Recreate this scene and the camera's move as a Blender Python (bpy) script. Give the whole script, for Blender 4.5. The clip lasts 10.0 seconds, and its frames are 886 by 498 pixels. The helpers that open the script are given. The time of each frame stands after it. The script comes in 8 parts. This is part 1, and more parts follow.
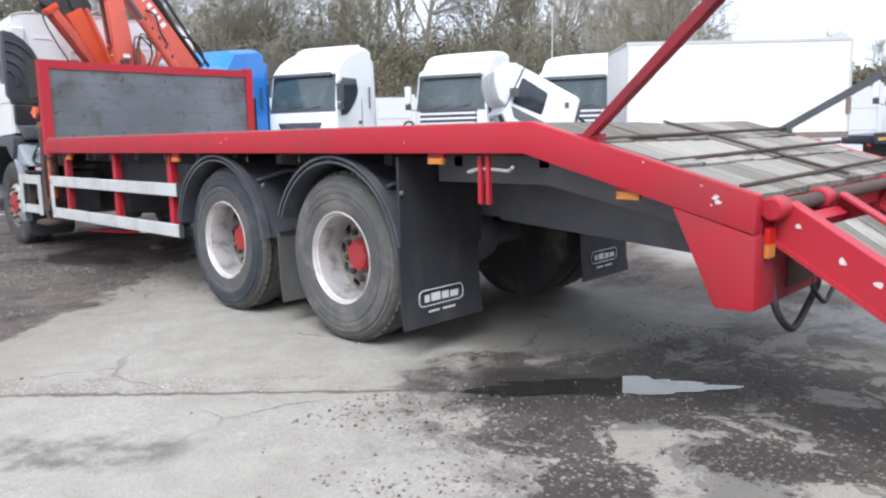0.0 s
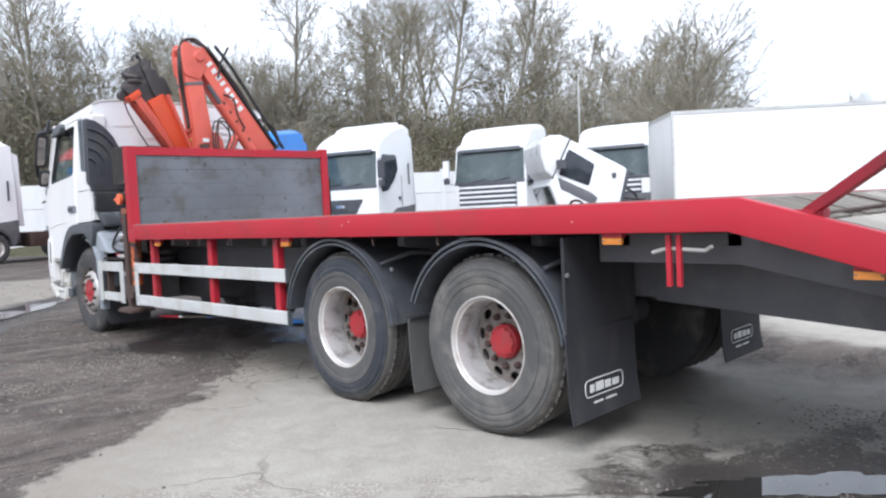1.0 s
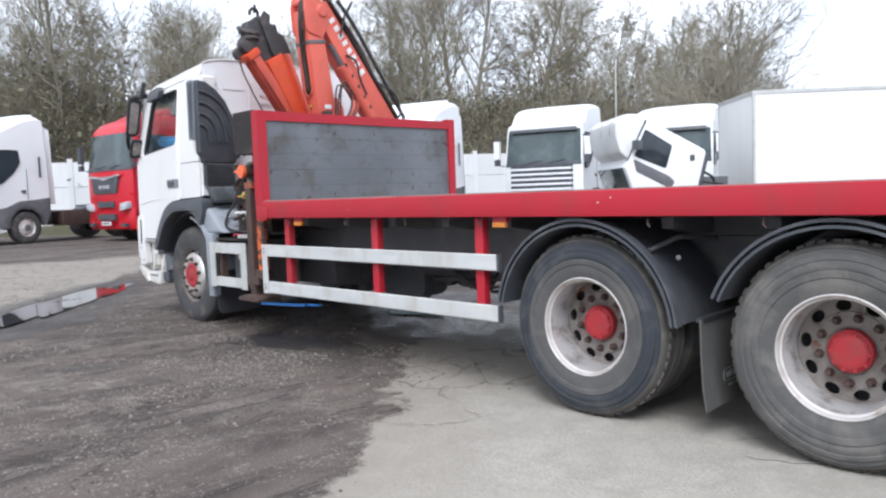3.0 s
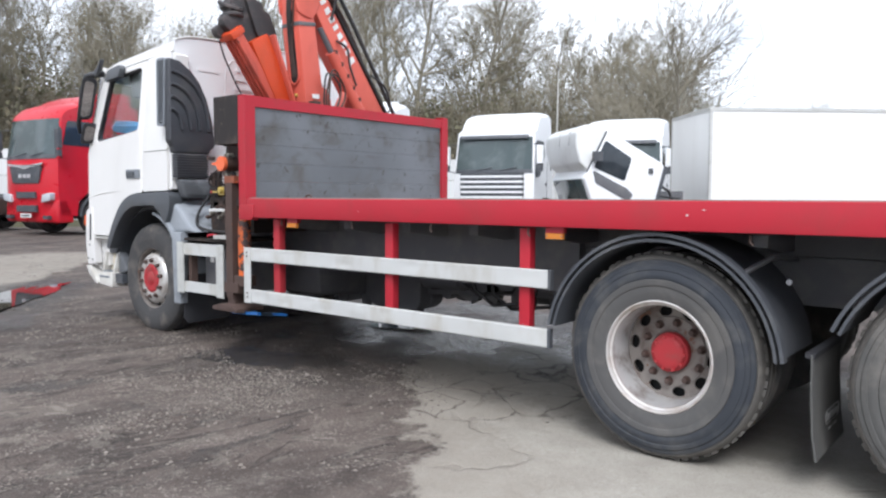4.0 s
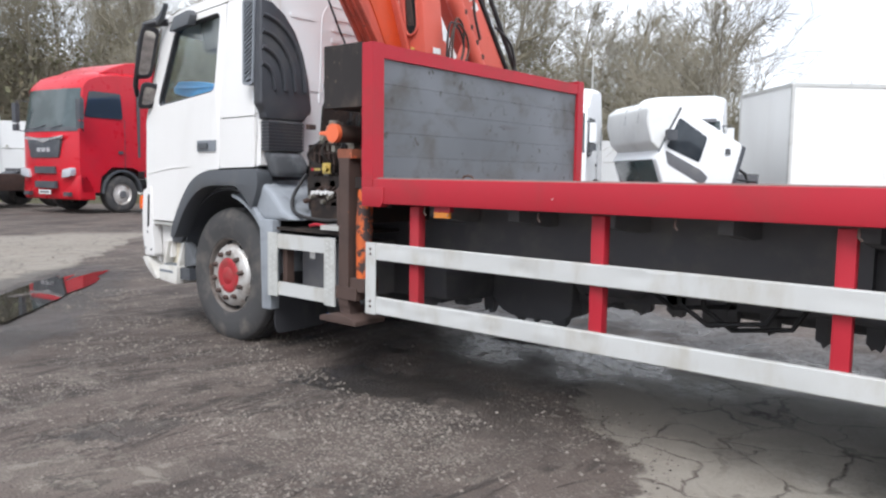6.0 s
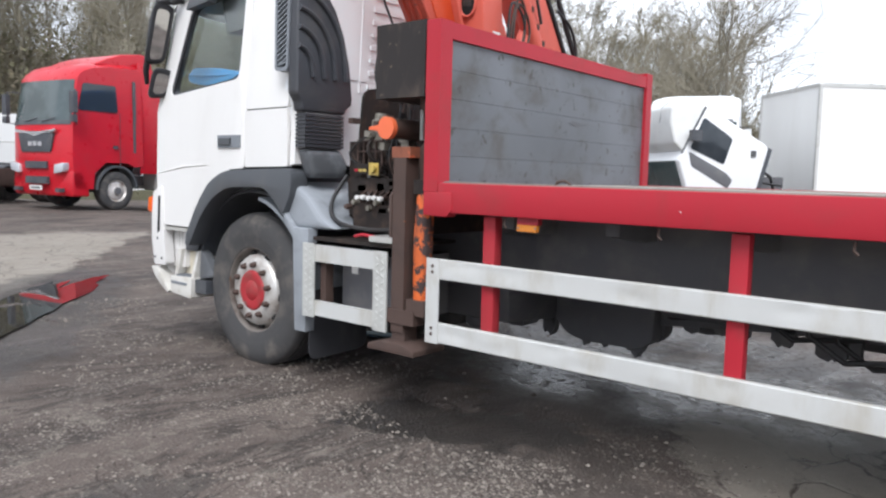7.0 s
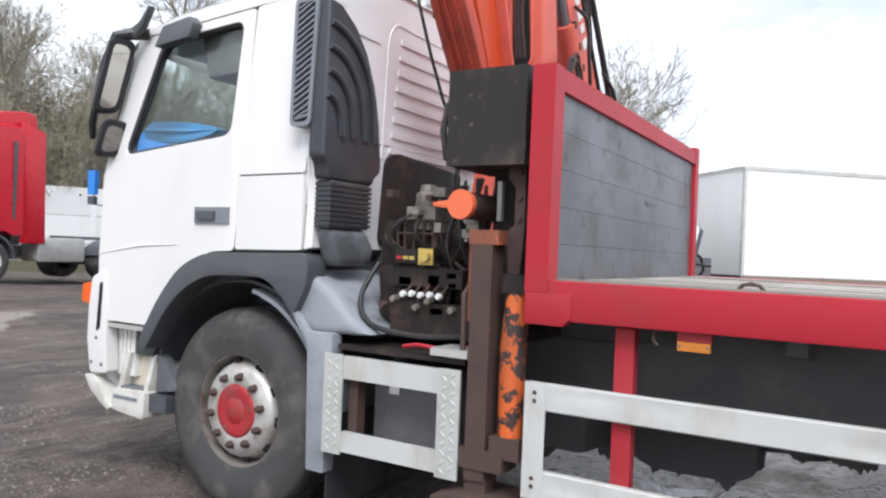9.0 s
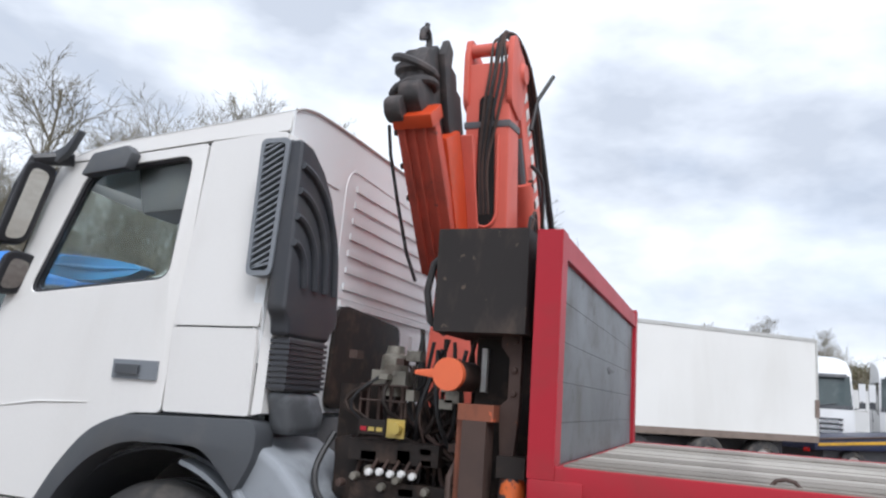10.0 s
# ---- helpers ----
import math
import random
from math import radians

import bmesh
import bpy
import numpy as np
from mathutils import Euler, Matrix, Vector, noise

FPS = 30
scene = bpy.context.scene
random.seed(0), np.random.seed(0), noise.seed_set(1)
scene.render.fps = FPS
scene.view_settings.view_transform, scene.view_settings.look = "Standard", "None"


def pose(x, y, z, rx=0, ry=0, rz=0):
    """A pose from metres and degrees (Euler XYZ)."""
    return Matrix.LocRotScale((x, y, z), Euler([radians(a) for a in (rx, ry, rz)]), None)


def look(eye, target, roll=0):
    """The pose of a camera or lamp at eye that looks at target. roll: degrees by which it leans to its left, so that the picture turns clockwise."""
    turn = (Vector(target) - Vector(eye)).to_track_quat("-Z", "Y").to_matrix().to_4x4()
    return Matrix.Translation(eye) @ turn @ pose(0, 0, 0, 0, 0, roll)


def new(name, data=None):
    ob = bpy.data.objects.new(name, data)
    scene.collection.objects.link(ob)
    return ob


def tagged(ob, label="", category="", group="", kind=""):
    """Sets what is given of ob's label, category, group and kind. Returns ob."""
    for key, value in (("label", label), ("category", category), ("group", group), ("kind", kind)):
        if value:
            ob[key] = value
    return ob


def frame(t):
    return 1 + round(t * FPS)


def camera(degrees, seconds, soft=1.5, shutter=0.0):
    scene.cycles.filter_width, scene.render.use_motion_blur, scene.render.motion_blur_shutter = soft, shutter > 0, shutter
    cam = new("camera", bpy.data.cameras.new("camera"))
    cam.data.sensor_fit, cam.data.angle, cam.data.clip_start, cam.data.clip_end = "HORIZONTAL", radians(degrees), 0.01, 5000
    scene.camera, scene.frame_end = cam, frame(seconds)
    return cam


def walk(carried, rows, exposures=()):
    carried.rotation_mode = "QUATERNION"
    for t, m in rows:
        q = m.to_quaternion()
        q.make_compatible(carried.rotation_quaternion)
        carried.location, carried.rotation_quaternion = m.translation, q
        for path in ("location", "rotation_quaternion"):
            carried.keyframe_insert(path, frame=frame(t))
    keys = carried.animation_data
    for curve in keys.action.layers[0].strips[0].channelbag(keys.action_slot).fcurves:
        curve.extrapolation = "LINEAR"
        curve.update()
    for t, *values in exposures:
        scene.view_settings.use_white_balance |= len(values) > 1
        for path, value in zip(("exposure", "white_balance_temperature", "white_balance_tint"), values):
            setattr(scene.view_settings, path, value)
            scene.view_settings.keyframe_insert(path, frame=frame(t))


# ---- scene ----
cam = camera(59.3, 10.0, soft=2.3)
PATH = [
    (0, (10.224, -2.736, 1.231), (8.817, -1.343, 0.942), -1.2),
    (0.5, (9.908, -2.93, 1.258), (8.48, -1.545, 1.051), 1.1),
    (1, (9.505, -3.081, 1.297), (8.059, -1.704, 1.193), -2.8),
    (1.5, (9.112, -3.273, 1.272), (7.573, -2.006, 1.103), -5.7),
    (2, (8.661, -3.39, 1.254), (7.156, -2.104, 0.968), -2.6),
    (2.5, (8.223, -3.439, 1.263), (6.697, -2.164, 1.055), -1.9),
    (2.7, (8.04, -3.48, 1.286), (6.554, -2.15, 1.135), -2.3),
    (3.8, (7.015, -3.48, 1.303), (5.671, -2.01, 1.121), -0.2),
    (4, (6.825, -3.472, 1.295), (5.519, -1.964, 1.162), 0.2),
    (4.5, (6.432, -3.446, 1.295), (5.122, -1.939, 1.191), 0.5),
    (5, (5.99, -3.335, 1.306), (4.65, -1.859, 1.155), 0.1),
    (5.5, (5.573, -3.245, 1.293), (4.264, -1.74, 1.145), -0.5),
    (5.7, (5.408, -3.2, 1.295), (4.111, -1.69, 1.105), 0.2),
    (6.8, (4.475, -2.873, 1.31), (3.132, -1.397, 1.172), 1.9),
    (7, (4.346, -2.84, 1.317), (3.049, -1.33, 1.128), 1.5),
    (7.5, (3.991, -2.697, 1.336), (2.794, -1.099, 1.208), 1.5),
    (8, (3.675, -2.644, 1.345), (2.569, -0.978, 1.307), 2.3),
    (8.5, (3.374, -2.618, 1.344), (2.217, -0.992, 1.215), 2.0),
    (9, (3.036, -2.548, 1.368), (1.964, -0.859, 1.373), 2.4),
    (9.5, (2.794, -2.539, 1.442), (1.864, -0.782, 1.659), 4.4),
    (10, (2.502, -2.525, 1.48), (1.734, -0.715, 1.847), 4.0),
]
walk(cam, [(t, look(eye, target, roll)) for t, eye, target, roll in PATH], exposures=((0, 0.95, 5800, 10), (2.7, 0.88, 5800, 10), (4.0, 0.87, 5950, 10), (7.0, 0.84, 6050, 10), (9.2, 0.84, 6050, 10), (10, 0.42, 6000, 10)))

# ---- world, sun and exposure ----
world = bpy.data.worlds.new("overcast_sky")
scene.world = world
world.use_nodes = True
SUN_EL, SUN_ROT = radians(48), radians(142)


def build_world():
    nt = world.node_tree
    nt.nodes.clear()
    out = nt.nodes.new("ShaderNodeOutputWorld")
    bg = nt.nodes.new("ShaderNodeBackground")
    sky = nt.nodes.new("ShaderNodeTexSky")
    sky.sky_type, sky.sun_disc = "NISHITA", False
    sky.sun_elevation, sky.sun_rotation = SUN_EL, SUN_ROT
    sky.dust_density = 2.0
    co = nt.nodes.new("ShaderNodeTexCoord")
    mp = nt.nodes.new("ShaderNodeMapping")
    mp.inputs["Scale"].default_value = (1.0, 1.0, 2.2)
    mp.inputs["Location"].default_value = (0.35, 0.1, 0.2)
    n = nt.nodes.new("ShaderNodeTexNoise")
    n.inputs["Scale"].default_value, n.inputs["Detail"].default_value, n.inputs["Roughness"].default_value = 2.4, 6.0, 0.55
    n.inputs["Distortion"].default_value = 0.4
    cover = nt.nodes.new("ShaderNodeValToRGB")
    cover.color_ramp.elements[0].position, cover.color_ramp.elements[0].color = 0.34, (0.78, 0.78, 0.78, 1)
    cover.color_ramp.elements[1].position, cover.color_ramp.elements[1].color = 0.50, (1, 1, 1, 1)
    n2 = nt.nodes.new("ShaderNodeTexNoise")
    n2.inputs["Scale"].default_value, n2.inputs["Detail"].default_value = 3.5, 5.0
    tone = nt.nodes.new("ShaderNodeValToRGB")
    tone.color_ramp.elements[0].position, tone.color_ramp.elements[0].color = 0.36, (5.0, 5.25, 5.7, 1)
    tone.color_ramp.elements[1].position, tone.color_ramp.elements[1].color = 0.56, (8.2, 8.35, 8.6, 1)
    mix = nt.nodes.new("ShaderNodeMix")
    mix.data_type = "RGBA"
    link = nt.links.new
    link(co.outputs["Generated"], mp.inputs["Vector"])
    link(mp.outputs["Vector"], n.inputs["Vector"])
    link(mp.outputs["Vector"], n2.inputs["Vector"])
    link(n.outputs["Fac"], cover.inputs["Fac"])
    link(n2.outputs["Fac"], tone.inputs["Fac"])
    link(cover.outputs["Color"], mix.inputs["Factor"])
    link(sky.outputs["Color"], mix.inputs["A"])
    link(tone.outputs["Color"], mix.inputs["B"])
    link(mix.outputs["Result"], bg.inputs["Color"])
    bg.inputs["Strength"].default_value = 0.103
    link(bg.outputs["Background"], out.inputs["Surface"])


build_world()
sun = new("sun", bpy.data.lights.new("sun", "SUN"))
sun.data.energy, sun.data.angle, sun.data.color = 1.8, radians(29), (1.0, 0.965, 0.93)
# the sky's sun_rotation runs clockwise from +y
sun_dir = Vector((math.sin(SUN_ROT) * math.cos(SUN_EL), math.cos(SUN_ROT) * math.cos(SUN_EL), math.sin(SUN_EL)))
sun.matrix_world = look(sun_dir * 60, (0, 0, 0))

# ---- materials ----


class Nodes:
    """A thin wrapper round one material's node tree."""

    def __init__(self, name):
        self.mat = bpy.data.materials.new(name)
        self.mat.use_nodes = True
        self.nt = self.mat.node_tree
        self.bsdf = self.nt.nodes["Principled BSDF"]

    def add(self, kind, **values):
        node = self.nt.nodes.new(kind)
        for key, value in values.items():
            if key in ("operation", "data_type", "feature", "blend_type", "noise_dimensions", "wave_type", "bands_direction"):
                if key == "operation":
                    node.operation = value
                elif key == "data_type":
                    node.data_type = value
                elif key == "feature":
                    node.feature = value
                elif key == "blend_type":
                    node.blend_type = value
                elif key == "bands_direction":
                    node.bands_direction = value
            else:
                node.inputs[key.replace("_", " ")].default_value = value
        return node

    def link(self, a, b):
        self.nt.links.new(a, b)

    def math(self, op, a, b=0.0, clamp=False):
        node = self.nt.nodes.new("ShaderNodeMath")
        node.operation, node.use_clamp = op, clamp
        for i, v in enumerate((a, b)):
            if isinstance(v, (int, float)):
                node.inputs[i].default_value = v
            else:
                self.link(v, node.inputs[i])
        return node.outputs[0]

    def coords(self, scale=(1, 1, 1)):
        co = self.nt.nodes.new("ShaderNodeTexCoord")
        mp = self.nt.nodes.new("ShaderNodeMapping")
        mp.inputs["Scale"].default_value = scale
        self.link(co.outputs["Object"], mp.inputs["Vector"])
        return mp.outputs["Vector"]

    def turned(self, scale, angle):
        co = self.nt.nodes.new("ShaderNodeTexCoord")
        mp = self.nt.nodes.new("ShaderNodeMapping")
        mp.inputs["Scale"].default_value = scale
        mp.inputs["Rotation"].default_value = (0, 0, radians(angle))
        self.link(co.outputs["Object"], mp.inputs["Vector"])
        return mp.outputs["Vector"]

    def noise(self, vec, scale, detail=4.0, rough=0.55, dist=0.0):
        n = self.nt.nodes.new("ShaderNodeTexNoise")
        n.inputs["Scale"].default_value, n.inputs["Detail"].default_value = scale, detail
        n.inputs["Roughness"].default_value, n.inputs["Distortion"].default_value = rough, dist
        self.link(vec, n.inputs["Vector"])
        return n.outputs["Fac"]

    def ramp(self, fac, lo, hi):
        """0 below lo, 1 above hi, smooth between."""
        n = self.nt.nodes.new("ShaderNodeMapRange")
        n.interpolation_type = "SMOOTHSTEP"
        n.inputs["From Min"].default_value, n.inputs["From Max"].default_value = lo, hi
        self.link(fac, n.inputs["Value"])
        return n.outputs["Result"]

    def mix(self, fac, a, b, blend="MIX"):
        n = self.nt.nodes.new("ShaderNodeMix")
        n.data_type, n.blend_type = "RGBA", blend
        for key, v in (("Factor", fac), ("A", a), ("B", b)):
            sock = n.inputs[0] if key == "Factor" else n.inputs[6 if key == "A" else 7]
            if isinstance(v, (int, float)):
                sock.default_value = v
            elif isinstance(v, tuple):
                sock.default_value = (*v[:3], 1)
            else:
                self.link(v, sock)
        return n.outputs[2]

    def bump(self, height, strength, distance=0.01):
        n = self.nt.nodes.new("ShaderNodeBump")
        n.inputs["Strength"].default_value, n.inputs["Distance"].default_value = strength, distance
        self.link(height, n.inputs["Height"])
        self.link(n.outputs["Normal"], self.bsdf.inputs["Normal"])

    def set(self, **values):
        for key, v in values.items():
            sock = self.bsdf.inputs[key.replace("_", " ")]
            if isinstance(v, tuple):
                sock.default_value = (*v[:3], 1)
            elif isinstance(v, (int, float)):
                sock.default_value = v
            else:
                self.link(v, sock)
        return self.mat


def surface(name, colour, rough=0.5, metal=0.0, dirt=(0.12, 0.1, 0.085), dirt_amount=0.35, scale=3.0, streak=1.0,
            grain=120.0, bump=0.15, fade=0.12, spec=0.5, chips=None, random_tone=0.0):
    """Paint, plastic or metal with broad dirt, fine grain, tone changes and, if wanted, chipped spots of another colour."""
    k = Nodes(name)
    vec = k.coords()
    big = k.noise(k.coords((1, 1, streak)), scale, 6.0, 0.6, 0.3)
    fine = k.noise(vec, grain, 3.0)
    tone = k.noise(vec, scale * 0.37, 2.0)
    light = tuple(min(1.0, c * (1 + fade) + 0.02 * fade) for c in colour)
    dark = tuple(c * (1 - fade) for c in colour)
    col = k.mix(tone, dark, light)
    if random_tone:
        info = k.nt.nodes.new("ShaderNodeObjectInfo")
        shade = k.math("ADD", k.math("MULTIPLY", info.outputs["Random"], 2 * random_tone), 1 - random_tone)
        scaled = k.nt.nodes.new("ShaderNodeVectorMath")
        scaled.operation = "SCALE"
        k.link(col, scaled.inputs[0])
        k.link(shade, scaled.inputs["Scale"])
        col = scaled.outputs[0]
    mask = k.math("MULTIPLY", k.ramp(big, 0.45, 0.72), dirt_amount)
    col = k.mix(mask, col, dirt)
    col = k.mix(k.math("MULTIPLY", fine, 0.12), col, tuple(c * 0.6 for c in colour))
    rgh = k.math("ADD", k.math("MULTIPLY", big, 0.25), rough - 0.1, True)
    mtl = metal
    if chips:
        spots = k.ramp(k.noise(vec, 14.0, 5.0, 0.65), chips[1], chips[1] + 0.03)
        col = k.mix(spots, col, chips[0])
        if metal:
            mtl = k.math("MULTIPLY", k.math("SUBTRACT", 1.0, spots), metal)
    k.set(Base_Color=col, Roughness=rgh, Metallic=mtl, Specular_IOR_Level=spec)
    k.bump(k.math("ADD", fine, k.math("MULTIPLY", big, 2.0)), bump, 0.002)
    return k.mat


M_RED = surface("red_paint", (0.42, 0.02, 0.034), 0.45, spec=0.3, dirt=(0.2, 0.05, 0.045), dirt_amount=0.4, scale=2.2, chips=((0.4, 0.34, 0.31), 0.735))
M_RED_DULL = surface("dull_red_steel", (0.3, 0.012, 0.025), 0.55, dirt=(0.08, 0.03, 0.03), dirt_amount=0.5)
M_ORANGE = surface("faded_orange_paint", (0.66, 0.125, 0.085), 0.5, dirt=(0.36, 0.075, 0.055), dirt_amount=0.5, scale=3.4, streak=0.5, chips=((0.22, 0.07, 0.045), 0.7))
M_ORANGE_DEEP = surface("bright_orange_paint", (0.58, 0.06, 0.012), 0.4, dirt=(0.3, 0.06, 0.02), dirt_amount=0.4)
M_PEEL = surface("peeling_orange_paint", (0.62, 0.12, 0.02), 0.6, dirt=(0.06, 0.035, 0.03), dirt_amount=0.7, scale=9, streak=0.35, chips=((0.045, 0.028, 0.026), 0.52))
M_WHITE = surface("white_cab_paint", (0.75, 0.732, 0.708), 0.3, dirt=(0.52, 0.48, 0.44), dirt_amount=0.22, scale=1.6, streak=0.4)
M_WHITE_DIRTY = surface("grimy_white_paint", (0.82, 0.83, 0.835), 0.42, fade=0.03, dirt=(0.75, 0.71, 0.7), dirt_amount=0.3, scale=1.8, streak=0.3)
M_STEP = surface("scuffed_white_plastic", (0.62, 0.6, 0.555), 0.5, dirt=(0.33, 0.28, 0.21), dirt_amount=0.6, scale=8)
M_CREAM = surface("yellowed_white_plastic", (0.66, 0.6, 0.47), 0.55, dirt=(0.4, 0.33, 0.22), dirt_amount=0.6, scale=6)
M_WHITE_BG = surface("plain_white_paint", (0.8, 0.8, 0.8), 0.32, dirt=(0.6, 0.58, 0.55), dirt_amount=0.15, scale=1.2)
M_BOX = surface("white_box_panel", (0.8, 0.79, 0.76), 0.5, dirt=(0.6, 0.57, 0.52), dirt_amount=0.2, scale=0.8, streak=0.3)
M_ALU = surface("dull_aluminium", (0.62, 0.61, 0.58), 0.42, 0.55, dirt=(0.4, 0.38, 0.33), dirt_amount=0.45, scale=4, chips=((0.3, 0.26, 0.2), 0.75))
M_GUARD = surface("chalky_white_guard", (0.56, 0.56, 0.54), 0.45, 0.1, dirt=(0.38, 0.34, 0.27), dirt_amount=0.6, scale=5, streak=0.4, chips=((0.32, 0.26, 0.16), 0.7))
M_DISC = surface("rusty_wheel_disc", (0.215, 0.19, 0.17), 0.55, 0.15, dirt=(0.075, 0.045, 0.034), dirt_amount=0.85, scale=9, chips=((0.14, 0.065, 0.038), 0.62))
M_RIM = surface("dirty_rim_steel", (0.6, 0.57, 0.54), 0.42, 0.35, dirt=(0.26, 0.17, 0.11), dirt_amount=0.65, scale=7, chips=((0.14, 0.06, 0.03), 0.69))
M_BARREL = surface("rusty_rim_barrel", (0.64, 0.63, 0.62), 0.34, 0.5, dirt=(0.16, 0.105, 0.075), dirt_amount=0.7, scale=8, chips=((0.13, 0.06, 0.03), 0.66))
M_FRONTDISC = surface("bright_worn_wheel_disc", (0.6, 0.58, 0.55), 0.36, 0.45, dirt=(0.26, 0.19, 0.14), dirt_amount=0.6, scale=9, chips=((0.16, 0.07, 0.035), 0.68))
M_TYRE = surface("worn_tyre_rubber", (0.062, 0.06, 0.06), 0.8, dirt=(0.17, 0.15, 0.13), dirt_amount=0.7, scale=5, grain=60, bump=0.4, spec=0.3)
M_DARKWALL = surface("dark_tyre_sidewall", (0.036, 0.04, 0.048), 0.7, dirt=(0.12, 0.115, 0.108), dirt_amount=0.5, scale=7, grain=60, bump=0.3, spec=0.3)
M_BEAD = surface("dusty_bead_rubber", (0.088, 0.085, 0.083), 0.85, dirt=(0.15, 0.14, 0.128), dirt_amount=0.6, scale=6, grain=60, bump=0.3, spec=0.25)
M_TREAD = surface("dusty_tread_rubber", (0.1, 0.093, 0.085), 0.85, dirt=(0.19, 0.172, 0.15), dirt_amount=0.65, scale=9, grain=60, bump=0.5, spec=0.2)
M_TYRE_GREY = surface("dusty_tyre_rubber", (0.088, 0.086, 0.082), 0.82, dirt=(0.22, 0.2, 0.18), dirt_amount=0.6, scale=5, grain=60, bump=0.4, spec=0.3)
# M_BLACK and M_CHASSIS are raised towards grey to paint haze over dark parts
M_BLACK = surface("black_plastic", (0.06, 0.064, 0.073), 0.5, dirt=(0.15, 0.148, 0.146), dirt_amount=0.5, scale=4)
M_CHASSIS = surface("grimy_hazed_chassis_black", (0.115, 0.114, 0.122), 0.65, dirt=(0.19, 0.18, 0.17), dirt_amount=0.65, scale=4)
M_GLOSS = surface("glossy_black_plastic", (0.016, 0.016, 0.019), 0.4, dirt=(0.05, 0.05, 0.052), dirt_amount=0.4)
M_DUCT = surface("black_duct_plastic", (0.04, 0.042, 0.049), 0.45, dirt=(0.09, 0.085, 0.08), dirt_amount=0.45, scale=4)
M_GREY_WHITE = surface("dull_white_roof_cap", (0.74, 0.74, 0.72), 0.4, dirt=(0.45, 0.44, 0.42), dirt_amount=0.3, scale=1.5)
M_FLAP = surface("black_rubber_flap", (0.034, 0.034, 0.038), 0.65, spec=0.3, dirt=(0.085, 0.08, 0.076), dirt_amount=0.5, scale=5, streak=0.4)
M_DUSTFLAP = surface("dusty_rubber_flap", (0.1, 0.098, 0.093), 0.75, spec=0.25, dirt=(0.16, 0.15, 0.135), dirt_amount=0.55, scale=5, streak=0.4)
M_FAINT = surface("rubbed_grey_lettering", (0.3, 0.295, 0.285), 0.7, dirt=(0.14, 0.135, 0.125), dirt_amount=0.6, scale=14)
M_GREY_PLASTIC = surface("grey_plastic", (0.075, 0.08, 0.088), 0.5, dirt=(0.16, 0.15, 0.14), dirt_amount=0.35)
M_DUST_PLASTIC = surface("dust_whitened_plastic", (0.3, 0.32, 0.345), 0.55, dirt=(0.11, 0.115, 0.12), dirt_amount=0.6, scale=4)
M_CHIP = surface("bare_primer", (0.62, 0.58, 0.55), 0.7, dirt_amount=0.2)
M_TAILDIRT = surface("caked_brown_mud", (0.16, 0.125, 0.085), 0.85, dirt=(0.09, 0.07, 0.05), dirt_amount=0.7, scale=7)
M_RUST = surface("rusty_brown_steel", (0.07, 0.042, 0.033), 0.7, dirt=(0.045, 0.03, 0.026), dirt_amount=0.7, scale=6, chips=((0.2, 0.075, 0.03), 0.68))
M_CHEQUER = surface("chequer_plate", (0.55, 0.55, 0.52), 0.5, 0.3, dirt=(0.35, 0.33, 0.3), dirt_amount=0.5, scale=8)
M_AMBER = surface("amber_lens", (0.55, 0.19, 0.025), 0.25, dirt=(0.5, 0.2, 0.05), dirt_amount=0.3)
M_INDIC = surface("orange_lens", (0.8, 0.12, 0.01), 0.2, dirt_amount=0.1)
M_REDLENS = surface("red_lens", (0.55, 0.01, 0.01), 0.2, dirt_amount=0.1)
M_BOARD = surface("grey_painted_board", (0.125, 0.132, 0.145), 0.43, dirt=(0.075, 0.068, 0.06), dirt_amount=0.9, scale=3.2, streak=1.3, grain=60, fade=0.5, random_tone=0.05, chips=((0.058, 0.053, 0.048), 0.62))
M_HOSE = surface("hydraulic_hose_rubber", (0.02, 0.019, 0.02), 0.5, dirt=(0.06, 0.05, 0.045), dirt_amount=0.4)
M_BLUE_TRUCK = surface("blue_truck_paint", (0.03, 0.2, 0.6), 0.3, dirt_amount=0.15)
M_RED_TRUCK = surface("bright_red_truck_paint", (0.52, 0.008, 0.02), 0.28, dirt=(0.35, 0.02, 0.03), dirt_amount=0.25)
M_LETTER = surface("white_lettering", (0.75, 0.74, 0.72), 0.6, dirt_amount=0.15)
M_BLUE_CLOTH = surface("blue_plastic", (0.1, 0.42, 0.88), 0.35, dirt_amount=0.1)
M_BRASS = surface("yellow_metal", (0.6, 0.45, 0.12), 0.4, 0.3, dirt_amount=0.4)
M_CAP = surface("orange_plastic_cap", (0.8, 0.16, 0.06), 0.5, dirt_amount=0.15)
M_STONEWALL = surface("pale_concrete_panel", (0.66, 0.66, 0.65), 0.8, dirt=(0.5, 0.5, 0.48), dirt_amount=0.4, scale=0.9, streak=0.4, grain=40, random_tone=0.06)
# near-black that paints the shade inside vents, slots and wheels
M_HOLE_SHADE = surface("hole_shade_black", (0.006, 0.006, 0.006), 0.9, dirt_amount=0.0)
M_BOXBLACK = surface("streaked_black_box", (0.03, 0.026, 0.025), 0.7, spec=0.25, dirt=(0.17, 0.125, 0.1), dirt_amount=0.8, scale=6, streak=0.3, chips=((0.1, 0.075, 0.06), 0.62))
# oily metal, dark enough to paint the shade of openings and hollows too
M_OIL_SHADE = surface("oily_metal_and_hollow_shade", (0.023, 0.018, 0.016), 0.6, spec=0.25, dirt=(0.1, 0.064, 0.048), dirt_amount=0.65, scale=9)
